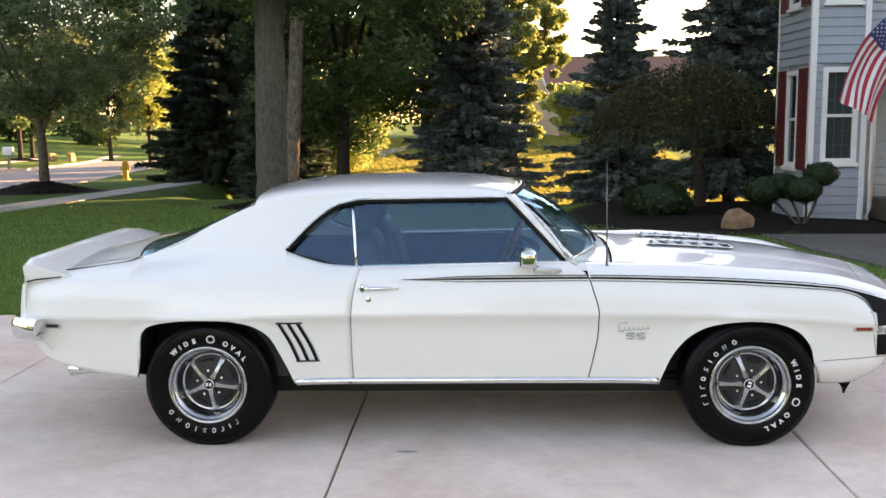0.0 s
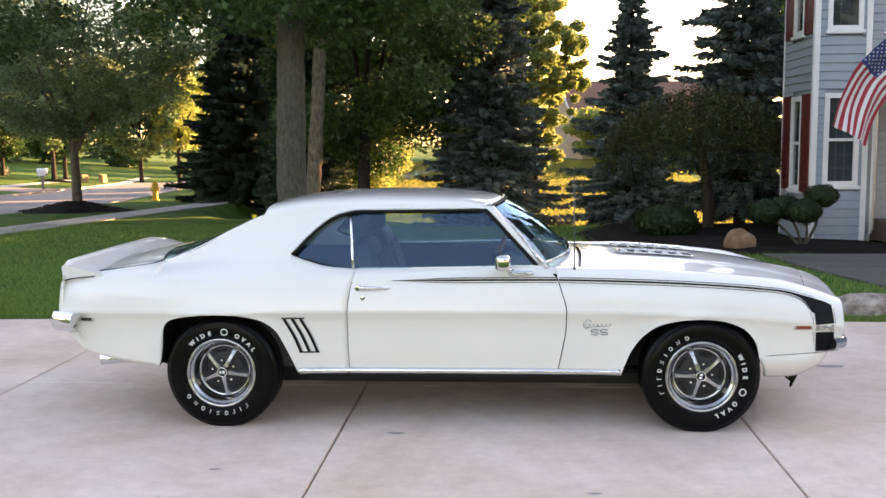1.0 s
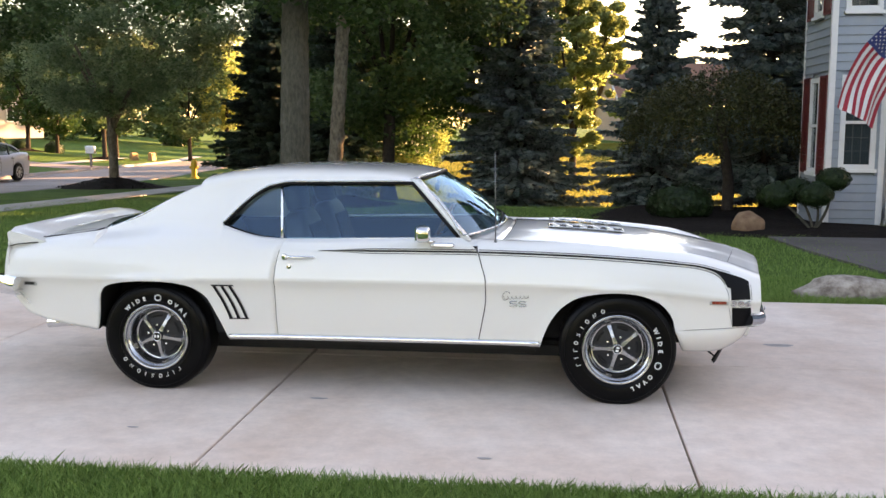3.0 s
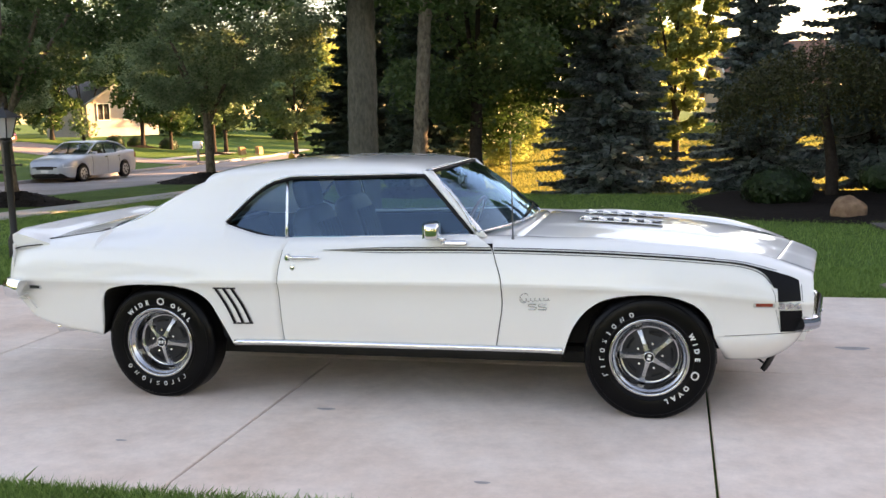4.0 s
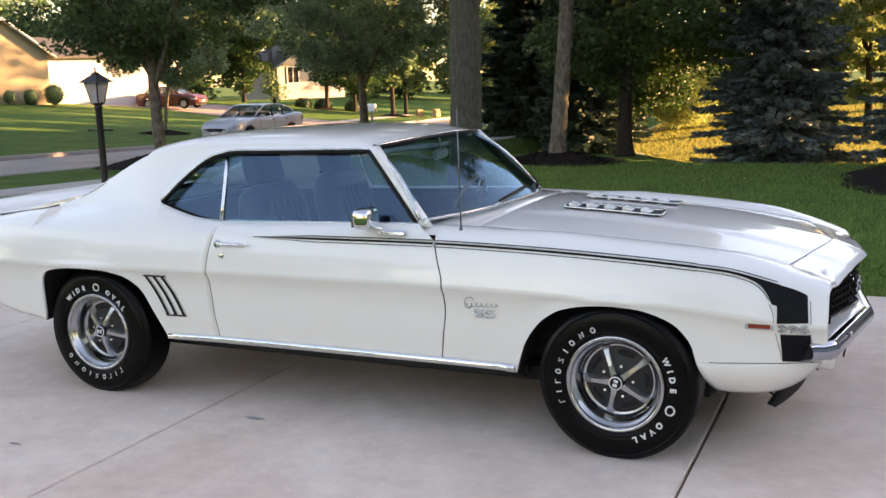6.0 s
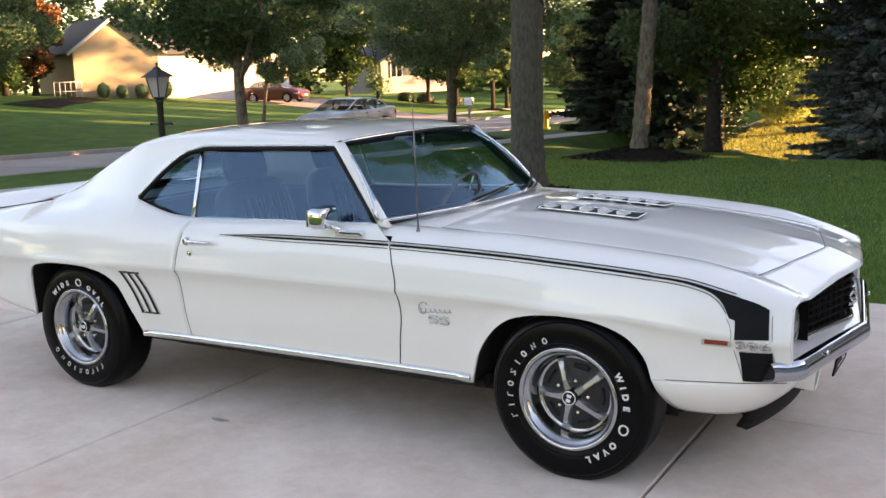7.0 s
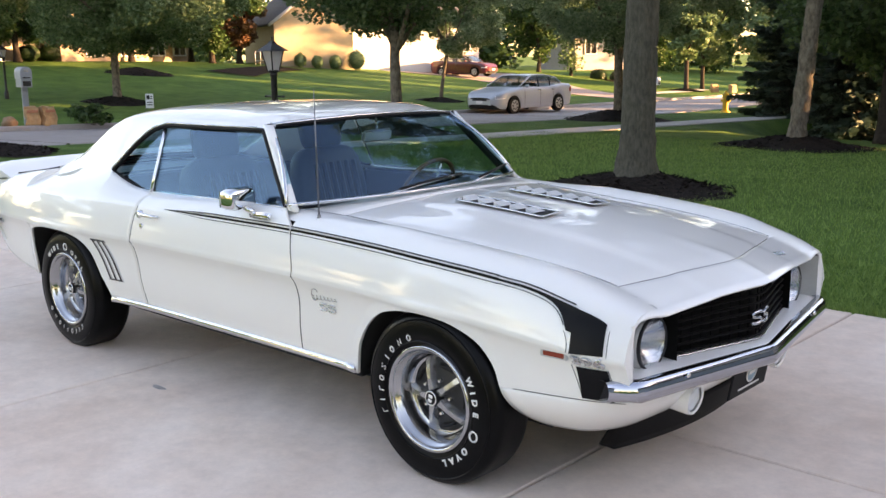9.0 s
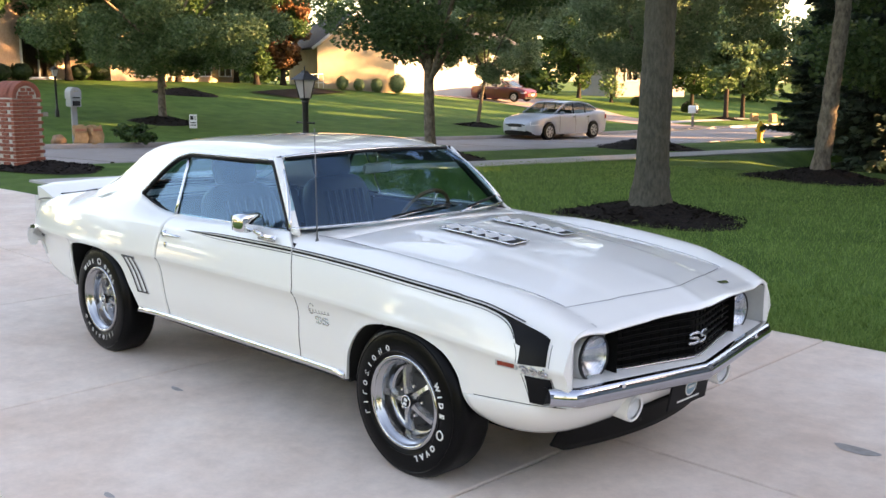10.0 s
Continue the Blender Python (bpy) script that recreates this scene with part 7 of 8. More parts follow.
# flag on a short pole at the porch
def build_flag():
    fl = thing("flag", "red and white striped flag with blue starred corner", "flag")
    red = material("flag_red", (0.42, 0.03, 0.05), 0.8, var=0.06, scale=30)
    white = material("flag_white", (0.74, 0.73, 0.72), 0.8, var=0.04, scale=30)
    blue = material("flag_blue", (0.03, 0.05, 0.18), 0.8, var=0.06, scale=30)
    top = Vector((5.337, 7.30, 2.97))
    axis = Vector((0.58, 0.50, -0.43)).normalized()       # along the pole, from tip back to the bracket
    edge = catmull([top, Vector((5.10, 7.29, 2.76)), Vector((4.904, 7.27, 2.54)), Vector((4.74, 7.24, 2.18)), Vector((4.65, 7.20, 1.80))], 8)

    def cloth(u, v):
        # u along the pole, v down the cloth
        f = max(0.0, min(0.9999, v)) * (len(edge) - 1)
        k = int(f)
        p = edge[k].lerp(edge[k + 1], f - k)
        wave = 0.045 * math.sin(7.5 * u + 4.0 * v) * v + 0.02 * math.sin(15 * u - 3 * v) * v
        return p + Vector((0.574, 0.45 - 0.10 * v, lerp(-0.44, -0.29, v) + 0.07 * v * math.sin(math.pi * u) * (u - 0.5))) * u + Vector((0.35 * wave, -wave, 0))
    for i in range(13):
        u0, u1 = i / 13, (i + 1) / 13
        v0 = 0.40 if i < 7 else 0.0
        verts = [cloth(lerp(u0, u1, a / 2), lerp(v0, 1.0, b / 24)) for a in range(3) for b in range(25)]
        obj("flag_stripe", mesh_of("flag_stripe", verts, grid_faces(3, 25)), red if i % 2 == 0 else white, fl)
    verts = [cloth(lerp(0, 7 / 13, a / 10), lerp(0, 0.40, b / 12)) for a in range(11) for b in range(13)]
    canton = obj("flag_canton", mesh_of("flag_canton", verts, grid_faces(11, 13)), blue, fl)
    for r in range(9):
        for c in range(6 if r % 2 == 0 else 5):
            u, v = (r + 0.75) / 9.5 * 7 / 13, (c + (0.6 if r % 2 == 0 else 1.1)) / 6.4 * 0.40
            p = cloth(u, v)
            a1 = (cloth(u + 0.01, v) - p).normalized()
            b1 = (cloth(u, v + 0.01) - p).normalized()
            n_ = a1.cross(b1).normalized()
            ring = []
            for k in range(10):
                rr = 0.019 if k % 2 == 0 else 0.008
                ring.append(p + a1 * (rr * math.cos(k * math.pi / 5)) + b1 * (rr * math.sin(k * math.pi / 5)))
            for sgn in (-0.003, 0.003):
                obj("flag_star", mesh_of("flag_star", [q + n_ * sgn for q in ring], [tuple(range(10))], False), white, canton)
    tube_part("flag_pole", [top - axis * 0.06, top + axis * 1.35], 0.013, M["white"], fl, 8)
    bm = bmesh.new()
    bmesh.ops.create_uvsphere(bm, u_segments=12, v_segments=8, radius=0.03)
    bmesh.ops.translate(bm, vec=top - axis * 0.08, verts=bm.verts[:])
    part("finial", bm, M["chrome"], fl)
    return fl


build_flag()


# ---- lamp post, pillar, mailboxes and other street things ----
def build_lamp_post(x, y):
    g = ground_z(x, y)
    lp = thing("lamp_post", "black lantern post light with clear glass panes on the lawn", "post light", at=Matrix.Translation((x, y, g)))
    k = M["iron"]
    lathe_part("post", [(0.075, -0.05), (0.075, 0.22), (0.055, 0.27), (0.042, 0.30), (0.040, 1.36), (0.050, 1.38), (0.048, 1.41), (0.03, 1.44)], k, lp, 20)
    tube_part("ladder_rest", [Vector((-0.17, 0, 1.12)), Vector((0.17, 0, 1.12))], 0.011, k, lp, 8)
    for s in (-1, 1):
        lathe_part("rest_knob", [(0.0, 0.02), (0.018, 0.008), (0.018, -0.008), (0.0, -0.02)], k, lp, 12, m=Matrix.Translation((s * 0.175, 0, 1.12)))
    # tapering lantern: narrow foot, wide head
    z0, z1, r0, r1 = 1.44, 1.685, 0.072, 0.136
    for i in range(4):
        a = radians(45 + 90 * i)
        b = radians(45 + 90 * (i + 1))
        p0, p1 = Vector((r0 * math.cos(a), r0 * math.sin(a), z0)), Vector((r1 * math.cos(a), r1 * math.sin(a), z1))
        q0, q1 = Vector((r0 * math.cos(b), r0 * math.sin(b), z0)), Vector((r1 * math.cos(b), r1 * math.sin(b), z1))
        tube_part("lantern_bar", [p0, p1], 0.009, k, lp, 6)
        obj("lantern_pane", mesh_of("lantern_pane", [p0, q0, q1, p1], [(0, 1, 2, 3)], False), M["frost"], lp)
    bm = bmesh.new()
    bmesh.ops.create_cone(bm, segments=4, radius1=0.205, radius2=0.05, depth=0.095, cap_ends=True)
    bmesh.ops.transform(bm, matrix=Matrix.Translation((0, 0, z1 + 0.0425)) @ Euler((0, 0, radians(45))).to_matrix().to_4x4(), verts=bm.verts[:])
    part("lantern_roof", bm, k, lp)
    bm = bmesh.new()
    bmesh.ops.create_cone(bm, segments=4, radius1=0.055, radius2=0.04, depth=0.03, cap_ends=True)
    bmesh.ops.transform(bm, matrix=Matrix.Translation((0, 0, z1 + 0.10)) @ Euler((0, 0, radians(45))).to_matrix().to_4x4(), verts=bm.verts[:])
    part("lantern_cap", bm, k, lp)
    lathe_part("finial", [(0.0, 0.05), (0.012, 0.03), (0.006, 0.0), (0.02, -0.02)], k, lp, 10, m=Matrix.Translation((0, 0, z1 + 0.13)))
    lathe_part("lantern_base", [(0.0, 0.0), (0.062, 0.0), (0.072, 0.012), (0.05, 0.03), (0.0, 0.03)], k, lp, 16, m=Matrix.Translation((0, 0, z0 - 0.02)))
    lathe_part("bulb", [(0.0, 0.10), (0.022, 0.08), (0.028, 0.05), (0.014, 0.0)], M["letter"], lp, 12, m=Matrix.Translation((0, 0, z0 + 0.03)))
    return lp


M["frost"] = leaf_material("frosted_pane", (0.62, 0.60, 0.58), (0.70, 0.68, 0.66), 0.6, 0.35)
build_lamp_post(-6.28, 4.45)


def build_pillar(x, y):
    """A square brick pier with a round-arched head, each brick laid singly."""
    g = ground_z(x, y)
    pi = thing("brick_pillar", "red brick pier with an arched top standing in mulch", "pillar", at=Matrix.Translation((x, y, g)))
    w, d, h = 0.60, 0.60, 1.32
    part("mortar_core", box_bm(-w / 2 + 0.012, w / 2 - 0.012, -d / 2 + 0.012, d / 2 - 0.012, -0.1, h), M["mortar"], pi)
    r = w / 2
    n = 18
    bm = bmesh.new()
    ring = [(r * 0.97 * math.cos(math.pi * i / n), r * 0.97 * math.sin(math.pi * i / n) + h) for i in range(n + 1)]
    a = [bm.verts.new((px, -d / 2 + 0.012, pz)) for px, pz in ring]
    b = [bm.verts.new((px, d / 2 - 0.012, pz)) for px, pz in ring]
    bm.faces.new(a)
    bm.faces.new(b[::-1])
    for i in range(n):
        bm.faces.new((a[i], a[i + 1], b[i + 1], b[i]))
    part("arch_core", bm, M["mortar"], pi)
    full = box_mesh("brick", 0.200, 0.09, 0.058)
    half = box_mesh("brick", 0.095, 0.09, 0.058)
    full.materials.append(M["brick"])
    half.materials.append(M["brick"])

    def lay(me, m_):
        ob = new("brick", me)
        ob.parent = pi
        ob.matrix_basis = m_
    rows = int((h + r * 0.72) / 0.068)
    for k in range(rows):
        z = 0.034 + k * 0.068
        for side in (-1, 1):
            y0 = side * (d / 2 - 0.04)
            lim = w / 2 if z < h else math.sqrt(max(0, (r - 0.12) ** 2 - (z - h) ** 2))
            u = -lim + (0.0 if k % 2 == 0 else 0.105)
            if k % 2:
                lay(half, Matrix.Translation((-lim + 0.048, y0, z)))
            while u + 0.2 <= lim + 0.02:
                lay(full, Matrix.Translation((u + 0.1, y0, z)))
                u += 0.21
            if lim - u > 0.08:
                lay(half, Matrix.Translation((lim - 0.048, y0, z)))
            if z < h:
                x0 = side * (w / 2 - 0.04)
                turn = Euler((0, 0, radians(90))).to_matrix().to_4x4()
                v = -d / 2 + (0.095 if k % 2 == 0 else 0.19)
                while v + 0.2 <= d / 2 - 0.05:
                    lay(full, Matrix.Translation((x0, v + 0.1, z)) @ turn)
                    v += 0.21
    for i in range(17):
        t = math.pi * (i + 0.5) / 17
        for yy in (-d / 2 + 0.085, -0.095, 0.095, d / 2 - 0.085):
            m_ = Matrix.Translation(((r - 0.045) * math.cos(t), yy, h + (r - 0.045) * math.sin(t))) @ Euler((0, -t, 0)).to_matrix().to_4x4() @ Euler((0, 0, 0)).to_matrix().to_4x4()
            ob = new("brick", soldier)
            ob.parent = pi
            ob.matrix_basis = m_
    return pi


def box_mesh(name, lx, ly, lz, b=0.006):
    bm = box_bm(-lx / 2, lx / 2, -ly / 2, ly / 2, -lz / 2, lz / 2, 0)
    me = bpy.data.meshes.new(name)
    bmesh.ops.bevel(bm, geom=bm.edges[:], offset=b, segments=1, affect="EDGES")
    bm.to_mesh(me)
    bm.free()
    return me


soldier = box_mesh("brick", 0.09, 0.185, 0.064)
soldier.materials.append(M["brick"])
heap("mulch_bed", -14.2, 4.25, 1.55, 1.0, 0.12, "dark mulch round the brick pier", 21)
pillar = build_pillar(-14.45, 3.95)
pillar.rotation_euler = (0, 0, radians(102))


M["mailgrey"] = material("grey_mailbox", (0.24, 0.26, 0.28), 0.5, var=0.08, scale=12)
M["postwood"] = material("weathered_post", (0.22, 0.20, 0.18), 0.85, var=0.2, scale=12)


def build_mailbox(x, y, rot, label, mat_, style=0):
    g = ground_z(x, y)
    mb = thing("mailbox", label, "mailbox", at=Matrix.Translation((x, y, g)) @ Euler((0, 0, radians(rot))).to_matrix().to_4x4())
    part("post", box_bm(-0.055, 0.055, -0.055, 0.055, -0.05, 0.98 if style == 0 else 0.92, 0.008), mat_ if style == 0 else M["postwood"], mb)
    n = 12
    prof = [(-0.11, 0.0)] + [(-0.11 * math.cos(math.pi * i / n), 0.14 + 0.11 * math.sin(math.pi * i / n)) for i in range(n + 1)] + [(0.11, 0.0)]
    bm = bmesh.new()
    z0 = 0.92 if style == 0 else 0.90
    L = 0.27
    a = [bm.verts.new((-L, u, z0 + v)) for u, v in prof]
    b = [bm.verts.new((L, u, z0 + v)) for u, v in prof]
    k = len(prof)
    for i in range(k):
        bm.faces.new((a[i], a[(i + 1) % k], b[(i + 1) % k], b[i]))
    bm.faces.new(a[::-1])
    bm.faces.new(b)
    box = part("box", bm, mat_, mb)
    part("mailbox_door", box_bm(L, L + 0.012, -0.095, 0.095, z0 + 0.015, z0 + 0.20, 0.005), mat_, box)
    part("news_slot", box_bm(L + 0.004, L + 0.014, -0.075, 0.075, z0 - 0.13 + 0.15, z0 + 0.05, 0.003), M["dark"], box)
    part("box_shelf", box_bm(-L, L, -0.10, 0.10, z0 - 0.16, z0 - 0.005, 0.01), mat_, box)
    part("shelf_opening", box_bm(L - 0.006, L + 0.003, -0.075, 0.075, z0 - 0.135, z0 - 0.035, 0.0), M["dark"], box)
    part("door_latch", box_bm(L + 0.010, L + 0.022, -0.05, 0.05, z0 + 0.16, z0 + 0.172, 0.002), M["dullchrome"], box)
    return mb


build_mailbox(-22.07, 8.53, -12, "grey moulded mailbox on a grey post", M["mailgrey"]).scale = (1.25, 1.3, 1.3)
build_mailbox(-24.2, 44.2, -12, "white mailbox on a wooden post by the kerb", M["white"], 1)
part_ = thing("sign_arm", "weathered wooden arm on a low post", "post", at=Matrix.Translation((-24.4, 8.2, ground_z(-24.4, 8.2))))
part("arm", box_bm(-0.05, 0.05, -0.6, 0.6, 0.60, 0.72, 0.01), M["postwood"], part_)
part("post", box_bm(-0.05, 0.05, -0.05, 0.05, -0.05, 0.62, 0.008), M["postwood"], part_)
lp2 = build_lamp_post(-31.0, 12.0)
tagged(lp2, "thin black lantern post on the far lawn")


def paper_bag(x, y, rot, seed):
    bm = box_bm(-0.20, 0.20, -0.15, 0.15, 0.0, 0.62)
    bmesh.ops.subdivide_edges(bm, edges=bm.edges[:], cuts=7, use_grid_fill=True)
    for v in bm.verts:
        k = noise.noise(v.co * 5 + Vector((seed, 0, 0))) * 0.05
        t = v.co.z / 0.62
        v.co.x += k + (0.03 * math.sin(v.co.z * 9) if t > 0.2 else 0)
        v.co.y += noise.noise(v.co * 5 + Vector((0, seed, 3))) * 0.05
        if t > 0.85:
            v.co.z += noise.noise(v.co * 7 + Vector((seed, seed, 0))) * 0.08 - 0.03
            v.co.y *= 0.75
    ob = thing("yard_bag", "brown paper yard bag standing on the kerb", "bag", "yard bags", at=Matrix.Translation((x, y, ground_z(x, y) - 0.01)) @ Euler((0, 0, radians(rot))).to_matrix().to_4x4())
    part("bag", bm, M["kraft"], ob)
    part("printed_band", box_bm(-0.16, 0.16, -0.172, -0.166, 0.42, 0.50), M["printred"], ob)
    return ob


M["kraft"] = material("kraft_paper", (0.34, 0.20, 0.10), 0.85, base2=(0.44, 0.28, 0.15), scale=8, bump=0.3, bump_scale=20)
M["printred"] = material("faded_print", (0.40, 0.16, 0.09), 0.85, var=0.15, scale=20)
for bag in (paper_bag(-21.69, 8.50, 70, 1), paper_bag(-21.59, 8.87, 95, 2)):
    bag.scale = (0.86, 0.86, 0.84)
boulder(-21.85, 7.95, ground_z(-21.85, 7.95) + 0.08, 0.24, 0.20, 0.18, "tan stone at the foot of the mailbox", 14)
hb = thing("cut_branches", "heap of cut leafy branches on the verge", "brush pile", at=Matrix.Translation((-21.35, 9.95, ground_z(-21.35, 9.95))))
leaf_cloud("foliage", [(0.45 * math.cos(2.4 * k), 0.55 * math.sin(2.4 * k) * (k % 3) / 2, 0.16 + 0.09 * (k % 4), 0.20) for k in range(11)], 900, 0.075, M["leafdark"], hb, np.random.default_rng(91))
for k in range(5):
    tube_part("branch", [Vector((0.1 * k - 0.2, 0, -0.02)), Vector((0.25 * k - 0.5, 0.2 * math.sin(k), 0.3)), Vector((0.34 * k - 0.7, 0.35 * math.sin(2 * k), 0.5))], [0.014, 0.010, 0.005], M["darkbark"], hb, 5)
for bag in (paper_bag(-29.1, 60.5, 60, 3), paper_bag(-28.0, 61.0, 80, 4)):
    bag.scale = (1.2, 1.2, 0.95)


def build_sign(x, y):
    s = thing("lawn_sign", "small white lawn sign on wire legs", "sign", at=Matrix.Translation((x, y, ground_z(x, y))) @ Euler((0, 0, radians(-35))).to_matrix().to_4x4())
    part("board", box_bm(-0.006, 0.006, -0.125, 0.125, 0.16, 0.62, 0.003), M["white"], s)
    for a, b, c, d in ((-0.09, 0.01, 0.44, 0.57), (0.03, 0.09, 0.45, 0.48), (0.03, 0.09, 0.52, 0.55), (-0.09, 0.09, 0.25, 0.28), (-0.09, 0.09, 0.33, 0.36)):
        part("writing_bar", box_bm(0.006, 0.009, a, b, c, d), M["iron"], s)
    for u in (-0.11, 0.11):
        tube_part("wire_leg", [Vector((0, u, -0.05)), Vector((0, u, 0.2))], 0.006, M["iron"], s, 5)


build_sign(-24.9, 13.9)


def build_hydrant(x, y):
    h = thing("fire_hydrant", "yellow fire hydrant on the grass verge", "hydrant", at=Matrix.Translation((x, y, ground_z(x, y))))
    M["yellow"] = material("hydrant_yellow", (0.62, 0.36, 0.02), 0.45, var=0.1, scale=14)
    lathe_part("barrel", [(0.17, -0.05), (0.17, 0.04), (0.115, 0.05), (0.105, 0.12), (0.105, 0.50), (0.135, 0.51), (0.135, 0.545), (0.11, 0.56)], M["yellow"], h, 20)
    lathe_part("bonnet", [(0.125, 0.555), (0.12, 0.62), (0.09, 0.68), (0.04, 0.715), (0.035, 0.76), (0.0, 0.765)], M["yellow"], h, 20)
    for a in (0, 180, 90):
        lathe_part("nozzle_cap", [(0.055, 0.08), (0.06, 0.13), (0.05, 0.165), (0.02, 0.17), (0.018, 0.19), (0.0, 0.19)], M["yellow"], h, 12, m=Euler((0, 0, radians(a))).to_matrix().to_4x4() @ Matrix.Translation((0, 0, 0.42)) @ Euler((0, radians(90), 0)).to_matrix().to_4x4())


build_hydrant(-13.05, 30.2)


# ---- parked cars along the street ----
M["silver"] = material("silver_paint", (0.45, 0.49, 0.545), 0.30, 0.15, coat=0.4, var=0.03, scale=6)
M["redpaint"] = material("red_paint", (0.085, 0.009, 0.012), 0.35, coat=0.8, var=0.04, scale=3)
M["darkglass"] = glass_material("car_glass", (0.42, 0.48, 0.50), 1.6)
M["taillens"] = material("tail_lens", (0.30, 0.02, 0.02), 0.25, coat=0.6, var=0.1)


def build_sedan(label, paint, m_, L=4.82, H=1.46, W=1.82):
    """A four-door saloon, nose along +x, built from lofted sections."""
    car = thing("car", label, "car", "parked cars", at=m_)
    hl = L / 2
    wheel_x = (hl * 0.585, -hl * 0.555)
    R = 0.325
    hood = pchip([(-hl, 0.86), (-hl * 0.95, 1.02), (-hl * 0.72, 1.06), (-hl * 0.2, 0.99), (hl * 0.38, 0.99), (hl * 0.7, 0.91), (hl * 0.9, 0.80), (hl, 0.62)])
    wid = pchip([(-hl, 0.70), (-hl * 0.9, 0.84), (-hl * 0.5, 0.905), (hl * 0.4, 0.91), (hl * 0.8, 0.86), (hl * 0.93, 0.74), (hl, 0.55)])
    xs = stations(-hl, hl, 0.07, [w + d for w in wheel_x for d in (-0.36, -0.33, -0.25, -0.15, 0.0, 0.15, 0.25, 0.33, 0.36)])
    for s in (-1, 1):
        cols = []
        for x in xs:
            zb = lerp(0.22, 0.40, smooth(hl * 0.86, hl, abs(x)))
            for w in wheel_x:
                d = abs(x - w)
                if d < 0.37:
                    zb = max(zb, 0.33 + math.sqrt(max(0, 0.37 ** 2 - d * d)))
            zt, y = hood(x), wid(x)
            col = []
            for k in range(9):
                t = k / 8
                z = lerp(zb, zt - 0.06, t)
                col.append(Vector((x, y * (1 - 0.05 * (1 - t) ** 2 - 0.05 * t ** 4), z)))
            for q, dz in ((0.90, -0.012), (0.72, 0.0), (0.45, 0.015), (0.0, 0.022)):
                col.append(Vector((x, y * q, zt + dz)))
            cols.append(col)
        verts = [Vector((p.x, s * p.y, p.z)) for c in cols for p in c]
        bm = bmesh.new()
        me = mesh_of("b", verts, grid_faces(len(cols), len(cols[0]), s > 0))
        bm.from_mesh(me)
        bpy.data.meshes.remove(me)
        part("body", bm, paint, car, smooth_angle=60)
    part("underbody", box_bm(-hl * 0.93, hl * 0.93, -0.70, 0.70, 0.20, 0.62, 0.05), M["dark"], car)
    for sx in (-1, 1):
        vs = [(sx * (hl - 0.01), y, z) for y in (-0.55, 0, 0.55) for z in (0.36, 0.58 if sx > 0 else 0.88)]
        obj("end_panel", mesh_of("end_panel", vs, grid_faces(3, 2)), paint, car)
    # cabin
    roof = [(-hl * 0.74, 1.06), (-hl * 0.48, 1.36), (-hl * 0.18, H), (hl * 0.06, H - 0.015), (hl * 0.24, 1.27), (hl * 0.48, 0.985)]
    rz = pchip(roof)
    def gl(u, v, s):
        x = lerp(-hl * 0.66, hl * 0.42, u)
        z0, z1 = 0.97, max(0.98, rz(x) - 0.055)
        z = lerp(z0, z1, v)
        return Vector((x, s * (0.80 - 0.42 * (z - 0.97) * 0.62), z))
    for s in (-1, 1):
        part("side_window", grid_bm(25, 4, lambda u, v: gl(u, v, s)), M["darkglass"], car)
        for xx in (-hl * 0.36, -hl * 0.06):
            zz = rz(xx) - 0.05
            tube_part("door_pillar", [Vector((xx, s * 0.802, 0.97)), Vector((xx - 0.03, s * (0.80 - 0.26 * (zz - 0.97)), zz))], 0.028, M["iron"], car, 6)
        rail_ = [gl(u, 1.0, s) + Vector((0, s * 0.004, 0.012)) for u in np.linspace(0, 1, 20)]
        tube_part("roof_rail", rail_, 0.026, paint, car, 8)
        for w in wheel_x:
            wh = lathe_part("wheel", [(0.0, -0.10), (R * 0.62, -0.09), (R * 0.66, -0.10), (R * 0.95, -0.095), (R, -0.07), (R, 0.08), (0.0, 0.09)], M["rubber"], car, 28, "y", m=Matrix.Translation((w, s * 0.80, R)) @ (Matrix.Identity(4) if s < 0 else Euler((0, 0, math.pi)).to_matrix().to_4x4()))
            lathe_part("rim", [(0.0, -0.108), (0.05, -0.112), (R * 0.30, -0.100), (R * 0.60, -0.106), (R * 0.64, -0.098)], M["argent"], wh, 28, "y", m=Matrix.Translation((w, s * 0.80, R)) @ (Matrix.Identity(4) if s < 0 else Euler((0, 0, math.pi)).to_matrix().to_4x4()))
            for k in range(7):
                a = 2 * math.pi * (k + 0.5) / 7
                part("rim_gap", box_bm(0.085, 0.175, -0.118, -0.104, -0.026, 0.026, 0.004, Matrix.Translation((w, s * 0.80, R)) @ (Matrix.Identity(4) if s < 0 else Euler((0, 0, math.pi)).to_matrix().to_4x4()) @ Euler((0, a, 0)).to_matrix().to_4x4()), M["dark"], wh)
        # lamps, mirror, handles
        bm = grid_bm(6, 6, lambda u, v: Vector((lerp(hl * 0.80, hl * 0.955, u), s * (wid(lerp(hl * 0.80, hl * 0.955, u)) + 0.006) * lerp(0.985, 0.93, v), lerp(0.60, 0.74, v) - 0.03 * u)))
        part("headlight", bm, M["reflector"], car)
        bm = grid_bm(6, 4, lambda u, v: Vector((lerp(-hl * 0.86, -hl * 0.985, u), s * (wid(lerp(-hl * 0.86, -hl * 0.985, u)) + 0.008), lerp(0.74, 0.92, v))))
        part("tail_light", bm, M["taillens"], car)
        part("mirror", box_bm(-0.07, 0.05, -0.09, 0.09, -0.05, 0.06, 0.03, Matrix.Translation((hl * 0.30, s * 0.93, 1.02))), paint, car)
